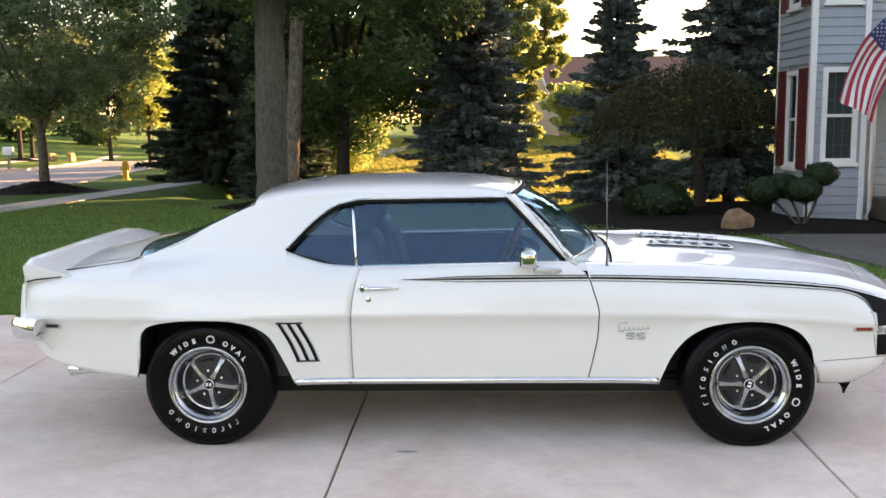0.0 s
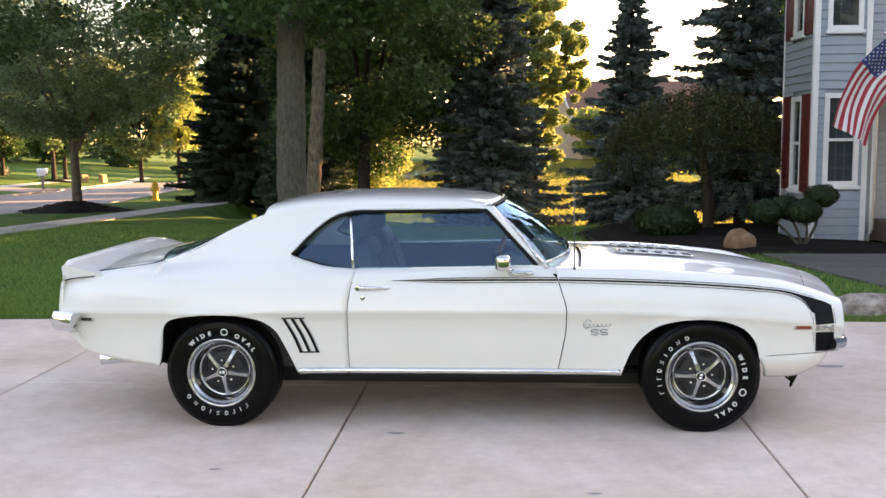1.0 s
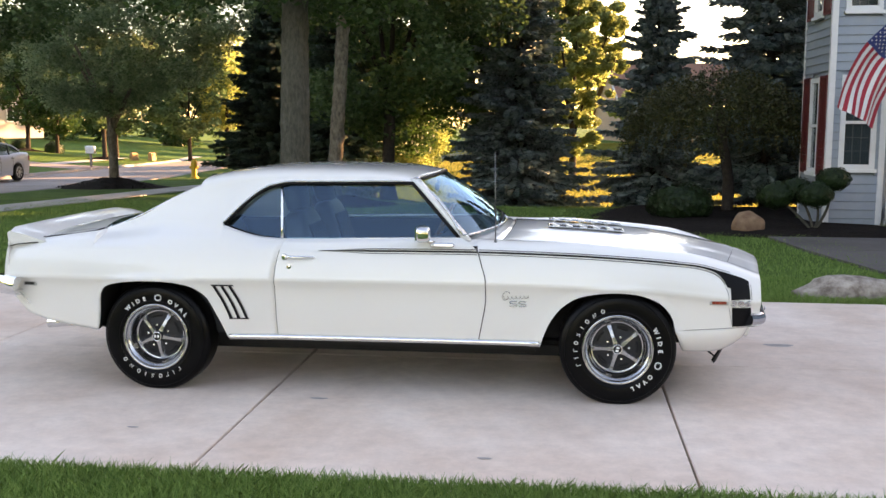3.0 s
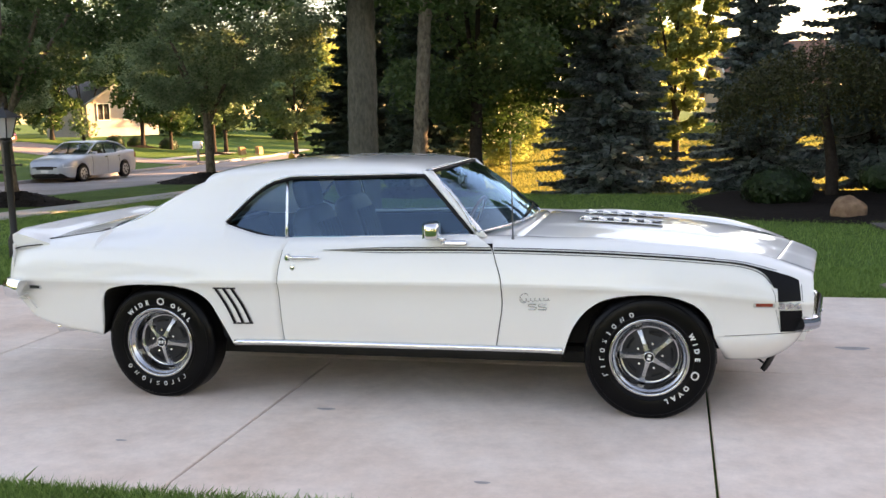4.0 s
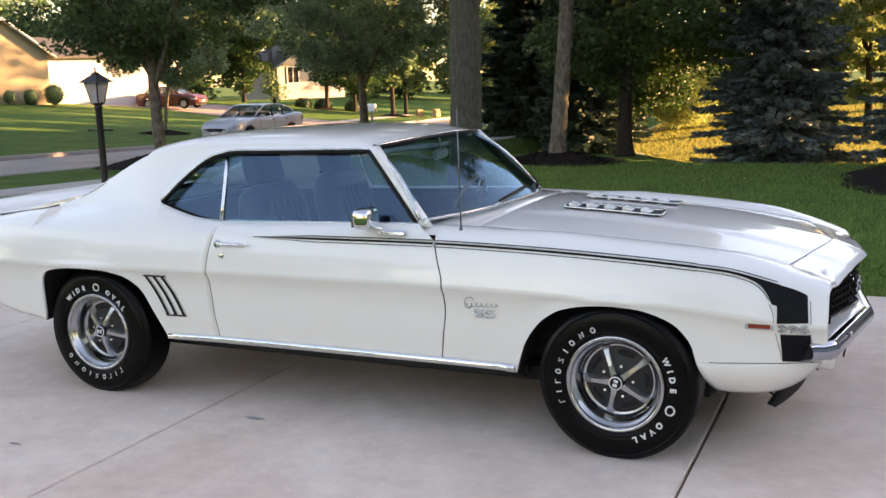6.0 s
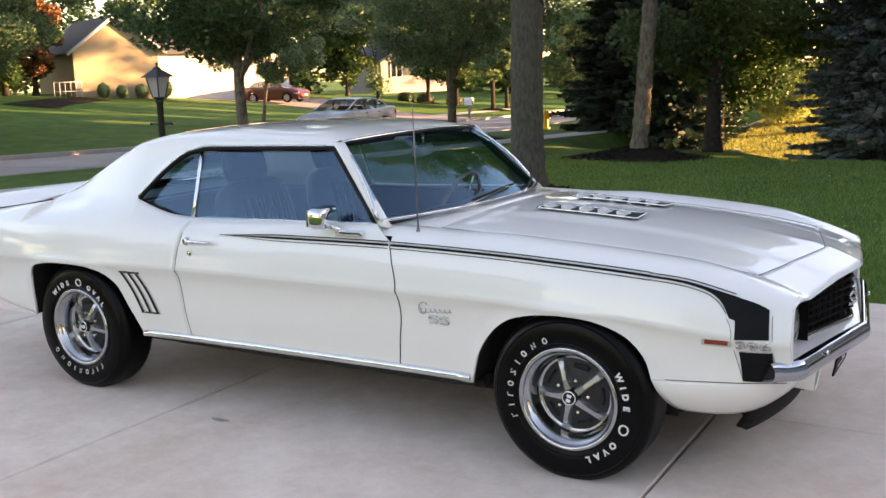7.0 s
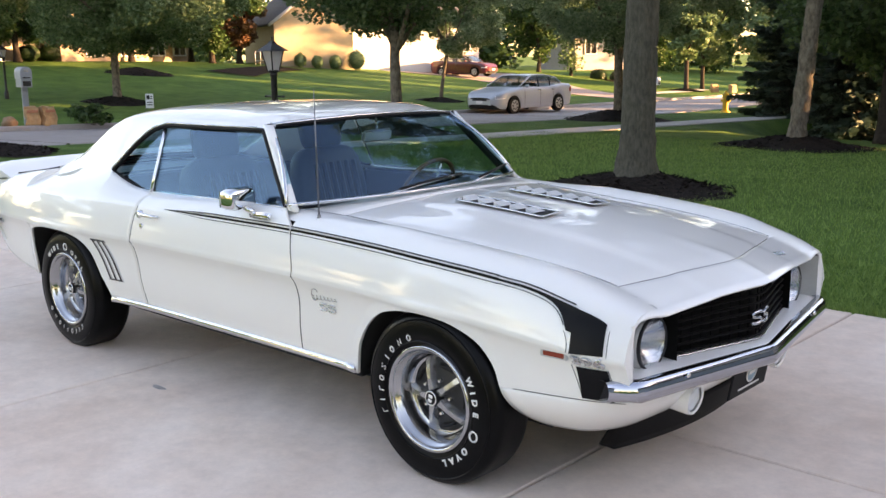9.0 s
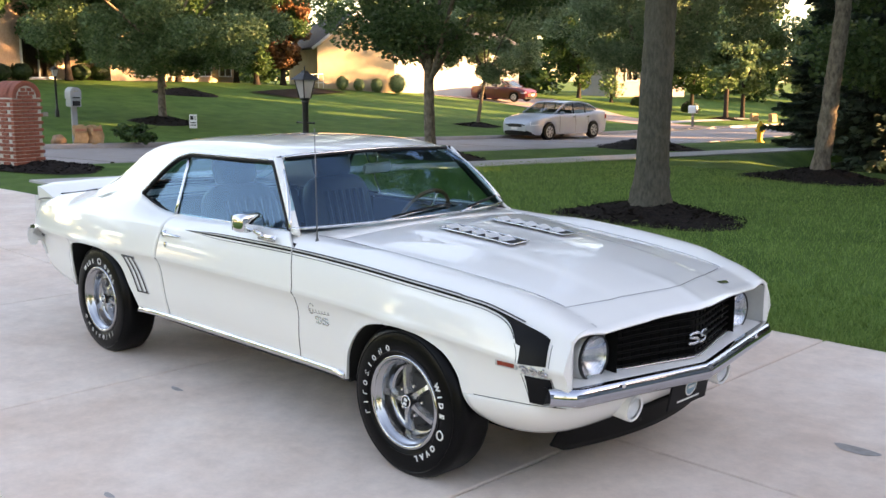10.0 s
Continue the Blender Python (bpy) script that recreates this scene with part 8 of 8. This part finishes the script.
        for xx in (-hl * 0.02, -hl * 0.38):
            part("door_handle", box_bm(-0.10, 0.08, -0.015, 0.015, -0.014, 0.014, 0.006, Matrix.Translation((xx, s * 0.905, 0.86))), M["dullchrome"], car)
        for xx in (hl * 0.33, -hl * 0.07, -hl * 0.40):
            pts = [Vector((xx, s * (wid(xx) * (1 - 0.05 * (1 - t) ** 2 - 0.05 * t ** 4) + 0.002), lerp(0.27, 0.92, t))) for t in np.linspace(0, 1, 8)]
            tube_part("door_gap", pts, 0.006, M["gap"], car, 4)
    bm = grid_bm(24, 9, lambda u, v: Vector((lerp(-hl * 0.44, hl * 0.12, u), lerp(-0.62, 0.62, v), rz(lerp(-hl * 0.44, hl * 0.12, u)) - 0.035 * (2 * v - 1) ** 4 - 0.006)))
    part("roof", bm, paint, car)
    def screen(u, v, x0, x1):
        x = lerp(x0, x1, u)
        return Vector((x + 0.05 * (1 - (2 * v - 1) ** 2) * (1 if x1 > 0 else -1), lerp(-1, 1, v) * lerp(0.62, 0.76, u), rz(x) - 0.02))
    part("windshield", grid_bm(9, 9, lambda u, v: screen(u, v, hl * 0.12, hl * 0.46)), M["darkglass"], car)
    part("rear_screen", grid_bm(9, 9, lambda u, v: screen(u, v, -hl * 0.44, -hl * 0.70)), M["darkglass"], car)
    part("seat_backs", box_bm(-0.35, -0.15, -0.60, 0.60, 0.55, 1.12, 0.06), M["vinyl"], car)
    part("front_grille", box_bm(hl - 0.09, hl - 0.005, -0.36, 0.36, 0.50, 0.60, 0.02), M["wheelgrey"], car)
    part("lower_grille", box_bm(hl - 0.06, hl + 0.004, -0.42, 0.42, 0.30, 0.40, 0.02), M["dark"], car)
    part("bumper", box_bm(hl - 0.14, hl + 0.01, -0.60, 0.60, 0.40, 0.49, 0.04), paint, car)
    part("number_plate", box_bm(hl, hl + 0.02, -0.15, 0.15, 0.42, 0.52, 0.003), M["white"], car)
    return car


dirn = math.degrees(math.atan2(28.4 - 17, road_mid(28.4) - road_mid(17)))
zc = ground_z(road_mid(27) - 3.3, 27) - 0.115
build_sedan("silver four-door saloon parked at the far kerb", M["silver"], pose(-20.1, 27.1, zc, 0, 0, dirn + 180), L=4.80, H=1.46)
build_sedan("dark red car parked on the garage drive", M["redpaint"], pose(-40.9, 47.6, ground_z(-40.9, 47.6) + 0.03, 0, 0, 8), L=4.6)


# ---- houses across the street and the far woods ----
M["cream"] = material("cream_siding", (0.33, 0.262, 0.165), 0.7, base2=(0.37, 0.298, 0.192), scale=2)
M["whitewall"] = material("white_siding", (0.52, 0.51, 0.50), 0.7, var=0.04, scale=2)
# pale siding with the wall's pinkish shade put into its colour
M["palewall"] = material("shaded_pale_siding", (0.42, 0.375, 0.36), 0.7, var=0.05, scale=2)
M["farbrick"] = material("tan_brick", (0.36, 0.25, 0.17), 0.85, base2=(0.46, 0.34, 0.25), scale=9, bump=0.3, bump_scale=20)
M["roof_red"] = material("russet_roof", (0.15, 0.075, 0.05), 0.9, base2=(0.22, 0.11, 0.08), scale=6)
M["apron"] = concrete_material("pink_concrete", (0.28, 0.215, 0.195), (0.36, 0.295, 0.275), 0.3)


def gable_block(parent, w, d, eave, ridge, wall, roof, m_, step=0.16, boards=True, over=0.4):
    """A block w along x, d along y, ridge along y: gable walls face -y and +y."""
    bm = bmesh.new()
    pts = [(-w / 2, 0), (w / 2, 0), (w / 2, eave), (0, ridge), (-w / 2, eave)]
    a = [bm.verts.new((x, -d / 2, z - (0.6 if z == 0 else 0))) for x, z in pts]
    b = [bm.verts.new((x, d / 2, z - (0.6 if z == 0 else 0))) for x, z in pts]
    bm.faces.new(a)
    bm.faces.new(b[::-1])
    for i in range(5):
        bm.faces.new((a[i], b[i], b[(i + 1) % 5], a[(i + 1) % 5]))
    bmesh.ops.transform(bm, matrix=m_, verts=bm.verts[:])
    part("wall", bm, wall, parent)
    sl = (ridge - eave) / (w / 2)
    for s in (-1, 1):
        bm = bmesh.new()
        q = [(0, ridge + 0.02), (s * (w / 2 + over), eave - sl * over + 0.02)]
        vs = []
        for y in (-d / 2 - over, d / 2 + over):
            for x, z in q:
                vs.append(bm.verts.new((x, y, z + 0.14)))
                vs.append(bm.verts.new((x, y, z)))
        for fc in ((0, 2, 6, 4), (1, 5, 7, 3), (0, 1, 3, 2), (4, 6, 7, 5), (2, 3, 7, 6)):
            bm.faces.new([vs[i] for i in fc])
        bmesh.ops.transform(bm, matrix=m_, verts=bm.verts[:])
        part("roof", bm, roof, parent)
        for y in (-d / 2 - over - 0.02, d / 2 + over + 0.02):
            tube_part("barge_board", [m_ @ Vector((0, y, ridge + 0.06)), m_ @ Vector((s * (w / 2 + over), y, eave - sl * over + 0.06))], 0.10, M["whitewall"], parent, 6)
    if boards:
        z = 0.0
        while z < ridge - 0.1:
            half = w / 2 - 0.02 if z < eave else (w / 2) * (ridge - z) / (ridge - eave) - 0.02
            part("siding_course", box_bm(-half, half, -d / 2 - 0.02, -d / 2, z, z + step * 0.9, 0, m_), wall, parent)
            z += step


def plain_window(parent, m_, u0, u1, z0, z1, y):
    w = part("window", box_bm(u0, u1, y - 0.06, y, z0, z1, 0, m_), M["pane"], parent)
    for a, b, c, d in ((u0 - 0.08, u0, z0 - 0.08, z1 + 0.08), (u1, u1 + 0.08, z0 - 0.08, z1 + 0.08), (u0, u1, z1, z1 + 0.08), (u0, u1, z0 - 0.08, z0), ((u0 + u1) / 2 - 0.03, (u0 + u1) / 2 + 0.03, z0, z1)):
        part("window_frame", box_bm(a, b, y - 0.09, y, c, d, 0, m_), M["white"], w)


def far_house():
    # cream gable with garage doors on its sunny side
    x, y = -44.7, 40.95
    gx = Vector((0.42, 0.90, 0)).normalized()
    h = thing("house", "cream-sided house with garage doors across the street", "house")
    ang = math.degrees(math.atan2(gx.y, gx.x))
    g = 0.98
    c = Vector((x, y, g)) + Vector((-0.90, 0.42, 0)) * 4.6 - gx * 2.6
    m_ = pose(c.x, c.y, g, 0, 0, ang - 0)
    gable_block(h, 5.2, 9.2, 2.75, 4.75, M["cream"], M["roofing"], m_)
    wing = pose(c.x + gx.x * 7.4 - 0.90 * 2.0, c.y + gx.y * 7.4 + 0.42 * 2.0, g, 0, 0, ang + 90)
    gable_block(h, 9.6, 10.0, 2.6, 3.9, M["whitewall"], M["roofing"], wing, boards=False)
    # garage face turned to the sun
    gf = pose(c.x, c.y, g, 0, 0, ang + 90)
    for u in (-2.9, 0.4):
        gd = part("garage_door", box_bm(u - 1.25, u + 1.25, -2.68, -2.60, 0.0, 2.2, 0.01, gf), M["whitewall"], h)
        for r in range(4):
            for q in range(4):
                part("door_panel", box_bm(u - 1.15 + q * 0.58, u - 0.65 + q * 0.58, -2.70, -2.67, 0.08 + r * 0.54, 0.52 + r * 0.54, 0.01, gf), M["whitewall"], gd)
    # railing by the entry
    for i in range(6):
        p = m_ @ Vector((-2.3 - i * 0.32, -4.9, 0))
        tube_part("rail_post", [p, p + Vector((0, 0, 0.9))], 0.015, M["white"], h, 5)
    for z in (0.35, 0.9):
        tube_part("handrail", [m_ @ Vector((-2.3, -4.9, z)), m_ @ Vector((-3.9, -4.9, z))], 0.018, M["white"], h, 5)
    # clipped globes along the gable wall
    for i, (u, r) in enumerate(((-1.2, 0.40), (-0.1, 0.36), (1.1, 0.40), (2.5, 0.58))):
        p = m_ @ Vector((u, -5.5, 0))
        b = thing("clipped_bush", "clipped round bush against the cream wall", "shrub", "clipped bushes", at=Matrix.Translation((p.x, p.y, ground_z(p.x, p.y))))
        leaf_ball(b, "foliage", (0, 0, r * 1.15), r, 1500, 0.05, "leaf", 120 + i, 1.15)
    return h


far_house()


def brick_house():
    h = thing("house", "tan brick house with a tall white-framed window", "house")
    m_ = pose(-52.5, 17.0, 0.95, 0, 0, 90 + 22)
    gable_block(h, 9.0, 9.0, 3.2, 6.4, M["farbrick"], M["roofing"], m_, boards=False)
    plain_window(h, m_, -1.0, 1.2, 0.7, 3.0, -4.5)
    part("window_sill", box_bm(-1.3, 1.5, -4.75, -4.5, 0.35, 0.6, 0.01, m_), M["white"], h)
    m2 = pose(-54.5, 27.0, 0.95, 0, 0, 90 + 22)
    gable_block(h, 12.0, 8.0, 3.0, 5.6, M["farbrick"], M["roofing"], m2, boards=False)
    for u in (-4.0, -1.0, 2.0, 4.2):
        plain_window(h, m2, u, u + 1.2, 0.8, 2.3, -4.0)
    for i, u in enumerate((-3.6, -2.2, 1.9, 3.4)):
        p = m_ @ Vector((u, -5.6, 0))
        b = thing("clipped_bush", "clipped low bush at the brick wall", "shrub", "clipped bushes", at=Matrix.Translation((p.x, p.y, ground_z(p.x, p.y))))
        leaf_ball(b, "foliage", (0, 0, 0.42), 0.60, 1500, 0.06, "boxwood", 130 + i, 0.75)


brick_house()


def simple_house(x, y, z, rot, w, d, eave, ridge, wall, roof, label):
    h = thing("house", label, "house", "far houses")
    m_ = pose(x, y, z, 0, 0, rot)
    gable_block(h, w, d, eave, ridge, wall, roof, m_, boards=False)
    for u in np.arange(-w / 2 + 1.0, w / 2 - 1.5, 2.6):
        plain_window(h, m_, u, u + 1.1, 0.9, 2.3, -d / 2)
    return h


simple_house(-51.0, 77.6, 0.6, 60, 7.0, 8.0, 2.4, 4.4, M["palewall"], M["roofing"], "pale house half hidden behind the street trees")
simple_house(11.5, 70.0, -1.0, 98, 13.0, 14.0, 3.2, 6.7, M["farbrick"], M["roof_red"], "russet-roofed house beyond the tree row")

for k_, (x_, y_) in enumerate(((-46.6, 72.4), (-45.2, 73.6), (-43.0, 75.2))):
    b_ = thing("shrub", "dark rounded shrub before the pale house", "shrub", "house shrubs", at=Matrix.Translation((x_, y_, ground_z(x_, y_))))
    leaf_ball(b_, "foliage", (0, 0, 0.6), 0.85, 1200, 0.08, "boxwood", 150 + k_, 0.9)

# the drive to the far garage, and walks across the street
def path_mesh(name, a, b, n, mat_, label, category, lift=0.02):
    verts = []
    ca, cb = catmull([Vector((*p, 0)) for p in a], n), catmull([Vector((*p, 0)) for p in b], n)
    for p, q in zip(ca, cb):
        for t in (0, 0.5, 1):
            r = p.lerp(q, t)
            verts.append((r.x, r.y, ground_z(r.x, r.y) + lift))
    return tagged(obj(name, mesh_of(name, verts, grid_faces(len(ca), 3)), mat_), label, category, kind="structure")


path_mesh("far_driveway", [(-22.9, 40.2), (-27, 42.6), (-33, 44.4), (-40.5, 46.0), (-44.5, 43.2)], [(-23.9, 45.6), (-27.5, 47.2), (-33, 50.4), (-40.0, 56.0), (-45.0, 58.0)], 8, M["apron"], "wide pinkish concrete drive to the far garage", "driveway")
path_mesh("far_sidewalk", [(-27.4, 46.5), (-29.6, 57.0), (-32.6, 72.0), (-37.0, 95.0)], [(-28.6, 46.6), (-30.8, 57.2), (-33.8, 72.4), (-38.2, 95.4)], 8, M["walk"], "pale sidewalk across the street", "sidewalk")
path_mesh("bed_edge", [(-38.0, 28.0), (-40.5, 31.0), (-43.2, 35.6)], [(-41.0, 27.0), (-43.5, 31.0), (-46.0, 35.2)], 6, M["mulch"], "dark planting bed before the cream house", "mulch bed", 0.05)
for k_, (x_, y_) in enumerate(((-39.0, 64.0), (-33.0, 66.0), (-27.5, 67.0), (-31.0, 60.0))):
    heap("mulch_bed", x_, y_, 1.3, 1.2, 0.18, "dark mulch ring round a tree on the far lawn", 50 + k_)
heap("mulch_bed", -40.0, 22.5, 1.8, 1.5, 0.25, "reddish mulch ring on the far lawn", 31)


# woods and far trees
def far_tree(x, y, h, spread, mat_, seed, label, leaves=7000, size=0.17, low=1.2, group="far trees", bark="darkbark", trunk=0.17):
    return broad_tree(x, y, trunk, low + 0.8, h, spread, leaves, size, label, seed, mat_, bark, low=low, clump=spread * (0.20 if 0 < x < 5 else 0.30), group=group, limbs=5, clumps=150 if 0 < x < 5 else 55)


# sunlit trees here have the light put into their gold and yellow leaves
for i, (x, y, h, sp, mt, lab) in enumerate((
        (-39.0, 64.0, 10.0, 3.6, "leafdark", "dark street tree on the far lawn"), (-41.0, 72.0, 10.5, 3.6, "leafdark", "dark street tree on the far lawn"),
        (-33.0, 66.0, 8.5, 3.0, "leaf", "green tree on the far lawn"), (-27.5, 67.0, 8.5, 3.2, "leaf", "green tree beside the far sidewalk"),
        (-31.0, 60.0, 5.6, 1.9, "leaf", "young tree on the far lawn"), (-25.0, 68.5, 10.4, 3.4, "leafyellow", "tree far down the street, leaves coloured yellow as if sunlit"),
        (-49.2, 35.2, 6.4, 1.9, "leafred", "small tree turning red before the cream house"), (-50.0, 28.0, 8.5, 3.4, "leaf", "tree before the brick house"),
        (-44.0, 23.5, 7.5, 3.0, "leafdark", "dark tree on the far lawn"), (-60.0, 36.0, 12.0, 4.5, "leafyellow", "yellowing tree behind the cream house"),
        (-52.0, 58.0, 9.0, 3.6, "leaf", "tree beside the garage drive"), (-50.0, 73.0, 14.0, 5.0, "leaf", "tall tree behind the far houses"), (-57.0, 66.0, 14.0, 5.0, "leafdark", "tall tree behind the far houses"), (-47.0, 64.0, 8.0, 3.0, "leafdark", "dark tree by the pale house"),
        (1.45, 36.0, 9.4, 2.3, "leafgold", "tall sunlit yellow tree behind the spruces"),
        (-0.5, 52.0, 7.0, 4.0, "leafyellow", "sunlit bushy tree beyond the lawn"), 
        (-14.0, 60.0, 12.5, 4.5, "leafyellow", "tree across the verge, leaves coloured yellow as if sunlit"),
        (6.5, 57.0, 3.2, 2.4, "leafyellow", "sunlit bushy shrub before the far house"), (11.5, 58.0, 2.4, 2.2, "leaf", "bushy shrub before the far house"), (16.0, 58.0, 2.4, 2.2, "leaf", "bushy shrub before the far house"),
        (-45.0, 13.0, 8.0, 3.6, "leafdark", "dark tree before the brick house"), (-47.5, 20.0, 8.0, 3.6, "leafdark", "dark tree before the brick house"), (-49.0, 33.0, 9.0, 3.4, "leafdark", "dark tree beside the cream house"), (-52.0, 33.5, 9.5, 3.4, "leaf", "tree beside the cream house"))):
    far_tree(x, y, h, sp, mt, 200 + i, lab, 52000 if 0 < x < 5 else 30000 if x < -43 and y < 34 else 14000 if y < 50 else 9000, 0.09 if 0 < x < 5 else 0.13 if y < 50 else 0.17, 0.3 if "shrub" in lab else 2.4 if "far lawn" in lab or "sidewalk" in lab or "across the verge" in lab else 3.4 if "far down the street" in lab else 1.6 if "behind the spruces" in lab else 1.2)


# unseen trees added beyond the house to shade the street and parked saloon
for k_, (x_, y_) in enumerate(((21.0, 56.0),)):
    broad_tree(x_, y_, 0.28, 9.0, 18.5, 3.6, 34000, 0.24, "unseen high-crowned tree added beyond the house for shade", 250 + k_, "leafdark", "darkbark", low=8.2, clump=1.4, group="far trees")
for x_, y_ in ((19.0, 58.2), (24.0, 62.0)):
    broad_tree(x_, y_, 0.25, 8.0, 17.0, 4.2, 36000, 0.22, "unseen tall tree added beyond the house for shade", 241, "leafdark", "darkbark", low=7.8, clump=1.5, group="far trees")
broad_tree(21.0, 59.5, 0.25, 8.0, 17.0, 4.6, 36000, 0.22, "unseen tall tree added beyond the house for shade", 240, "leafdark", "darkbark", low=7.8, clump=1.5, group="far trees")


def wood_row(name, pts, h, depth, n, mat_, seed, label):
    """A far belt of woods: one object of many leaves over uneven crowns."""
    rng = np.random.default_rng(seed)
    rnd = random.Random(seed)
    cs = []
    for a, b in zip(pts[:-1], pts[1:]):
        L = math.hypot(b[0] - a[0], b[1] - a[1])
        for k in range(int(L / 3.2)):
            t = k / (L / 3.2)
            x, y = lerp(a[0], b[0], t) + rnd.uniform(-depth, depth), lerp(a[1], b[1], t) + rnd.uniform(-depth, depth)
            hh = h * rnd.uniform(0.65, 1.15)
            z0 = max(-2, ground_z(x, y))
            for q in range(7):
                cs.append((x + rnd.uniform(-2, 2), y + rnd.uniform(-2, 2), z0 + hh * rnd.uniform(0.06, 0.95), rnd.uniform(1.4, 2.8)))
    ob = leaf_cloud(name, cs, n, 0.42, M[mat_], None, rng, 0.9)
    return tagged(ob, label, "woods", kind="stuff")


wood_row("far_woods", [(-150, 30), (-120, 70), (-95, 110), (-60, 140), (-25, 150)], 17, 8, 60000, "leaf", 301, "belt of green woods along the horizon")
wood_row("far_woods", [(-90, 20), (-84, 60), (-70, 95), (-40, 122), (-22, 120), (-8, 118)], 12, 6, 45000, "leafdark", 302, "dark belt of trees behind the far houses")
# sunlight on this belt is put into its yellow leaf colour
wood_row("far_woods", [(-26, 100), (-18, 97)], 12, 4, 8000, "leafyellow", 303, "belt of trees beyond the lawn, coloured gold as if sunlit")
wood_row("far_woods", [(-150, -60), (-130, 0), (-118, 40)], 15, 8, 22000, "leaf", 304, "belt of green woods along the horizon")

# the side behind the camera, for what shines in glass and paint
for i, (x, y, h, sp) in enumerate(((-16, -26, 9, 4.0), (10, -24, 8, 3.6), (22, -30, 11, 4.5), (-28, -23, 11.5, 4.5), (4, -40, 12, 4.5), (-36, -26, 13, 5.0), (-34, -17, 8, 4.0), (-24, -30, 12, 4.5))):
    far_tree(x, y, h, sp, "leafdark", 260 + i, "dark garden tree beside the neighbouring house", 8000, 0.2)
wood_row("far_woods", [(-130, -60), (-60, -95), (0, -100), (60, -90), (110, -30)], 12, 6, 26000, "leafdark", 305, "dark belt of trees closing the view")


# ---- grass blades along the drive and over the near lawn ----
def blades(name, n, place, hgt, seed, label, wide=1.0, mat_="blade"):
    rng = np.random.default_rng(seed)
    p = place(rng, n)
    z = np.array([ground_z(a, b) for a, b in p])
    ang = rng.uniform(0, 2 * np.pi, n)
    h = hgt * rng.uniform(0.5, 1.25, n)
    w = wide * rng.uniform(0.0018, 0.0034, n)
    lean = rng.normal(0, 0.45, (n, 2)) * h[:, None]
    base = np.column_stack([p, z - 0.01])
    side = np.column_stack([np.cos(ang), np.sin(ang), np.zeros(n)]) * w[:, None]
    tip = base + np.column_stack([lean, h])
    mid = base + np.column_stack([lean * 0.35, h * 0.55])
    verts = np.stack([base - side, base + side, mid + side * 0.8, tip, mid - side * 0.8], 1).reshape(-1, 3)
    me = bpy.data.meshes.new(name)
    me.vertices.add(n * 5)
    me.vertices.foreach_set("co", verts.astype(np.float32).ravel())
    me.loops.add(n * 5)
    me.loops.foreach_set("vertex_index", np.arange(n * 5, dtype=np.int32))
    me.polygons.add(n)
    me.polygons.foreach_set("loop_start", np.arange(0, n * 5, 5, dtype=np.int32))
    me.update()
    me.validate()
    return tagged(obj(name, me, M[mat_]), label, "grass", kind="stuff")


M["blade"] = leaf_material("grass_blade", (0.10, 0.205, 0.044), (0.29, 0.43, 0.12), 0.35, 0.6)
blades("grass", 60000, lambda r, n: np.column_stack([r.uniform(-3.6, 3.2, n), -2.235 - 1.0 * r.random(n) ** 1.4]), 0.060, 1, "mown grass along the near edge of the drive")
blades("grass", 70000, lambda r, n: np.column_stack([r.uniform(-9.5, 4.5, n), 2.57 + 1.6 * r.random(n) ** 1.5]), 0.055, 2, "mown grass along the far edge of the drive")
blades("grass", 110000, lambda r, n: np.column_stack([r.uniform(-10.5, 5.0, n), 4.0 + 12.0 * r.random(n) ** 1.3]), 0.055, 3, "mown grass of the front lawn")
# lawn grass again, with the low sun's gold put into its colour
M["sunblade"] = leaf_material("sun_tinted_grass", (0.20, 0.21, 0.05), (0.38, 0.36, 0.10), 0.5, 0.6)
blades("grass", 120000, lambda r, n: np.column_stack([r.uniform(-7.5, 10.0, n), 26.0 + 33.0 * r.random(n) ** 1.1]), 0.10, 4, "grass beyond the tree row with gold backlight put into its colour", 4.6, "sunblade")
blades("grass", 30000, lambda r, n: np.column_stack([r.uniform(1.0, 8.0, n), r.uniform(16.2, 20.0, n)]), 0.09, 5, "grass behind the spruces with gold backlight put into its colour", 2.6, "sunblade")


# a few fallen leaves on the lawn and the drive
def fallen_leaves(n, x0, x1, y0, y1, seed, lift):
    rnd = random.Random(seed)
    quads = []
    for _ in range(n):
        x, y, a, s_ = rnd.uniform(x0, x1), rnd.uniform(y0, y1), rnd.uniform(0, 6.28), rnd.uniform(0.02, 0.038)
        z = ground_z(x, y) + lift
        d, e = Vector((math.cos(a), math.sin(a), rnd.uniform(-0.2, 0.3))), Vector((-math.sin(a), math.cos(a), rnd.uniform(-0.2, 0.3)))
        c = Vector((x, y, z))
        quads += [c - d * s_, c + e * s_ * 0.6, c + d * s_, c - e * s_ * 0.6]
    me = mesh_of("fallen_leaves", quads, [(4 * i, 4 * i + 1, 4 * i + 2, 4 * i + 3) for i in range(n)], False)
    tagged(obj("fallen_leaves", me, M["leafyellow"]), "scattered yellow fallen leaves on the grass", "leaves", kind="stuff")


fallen_leaves(140, -9.0, 5.0, 3.0, 15.0, 61, 0.055)
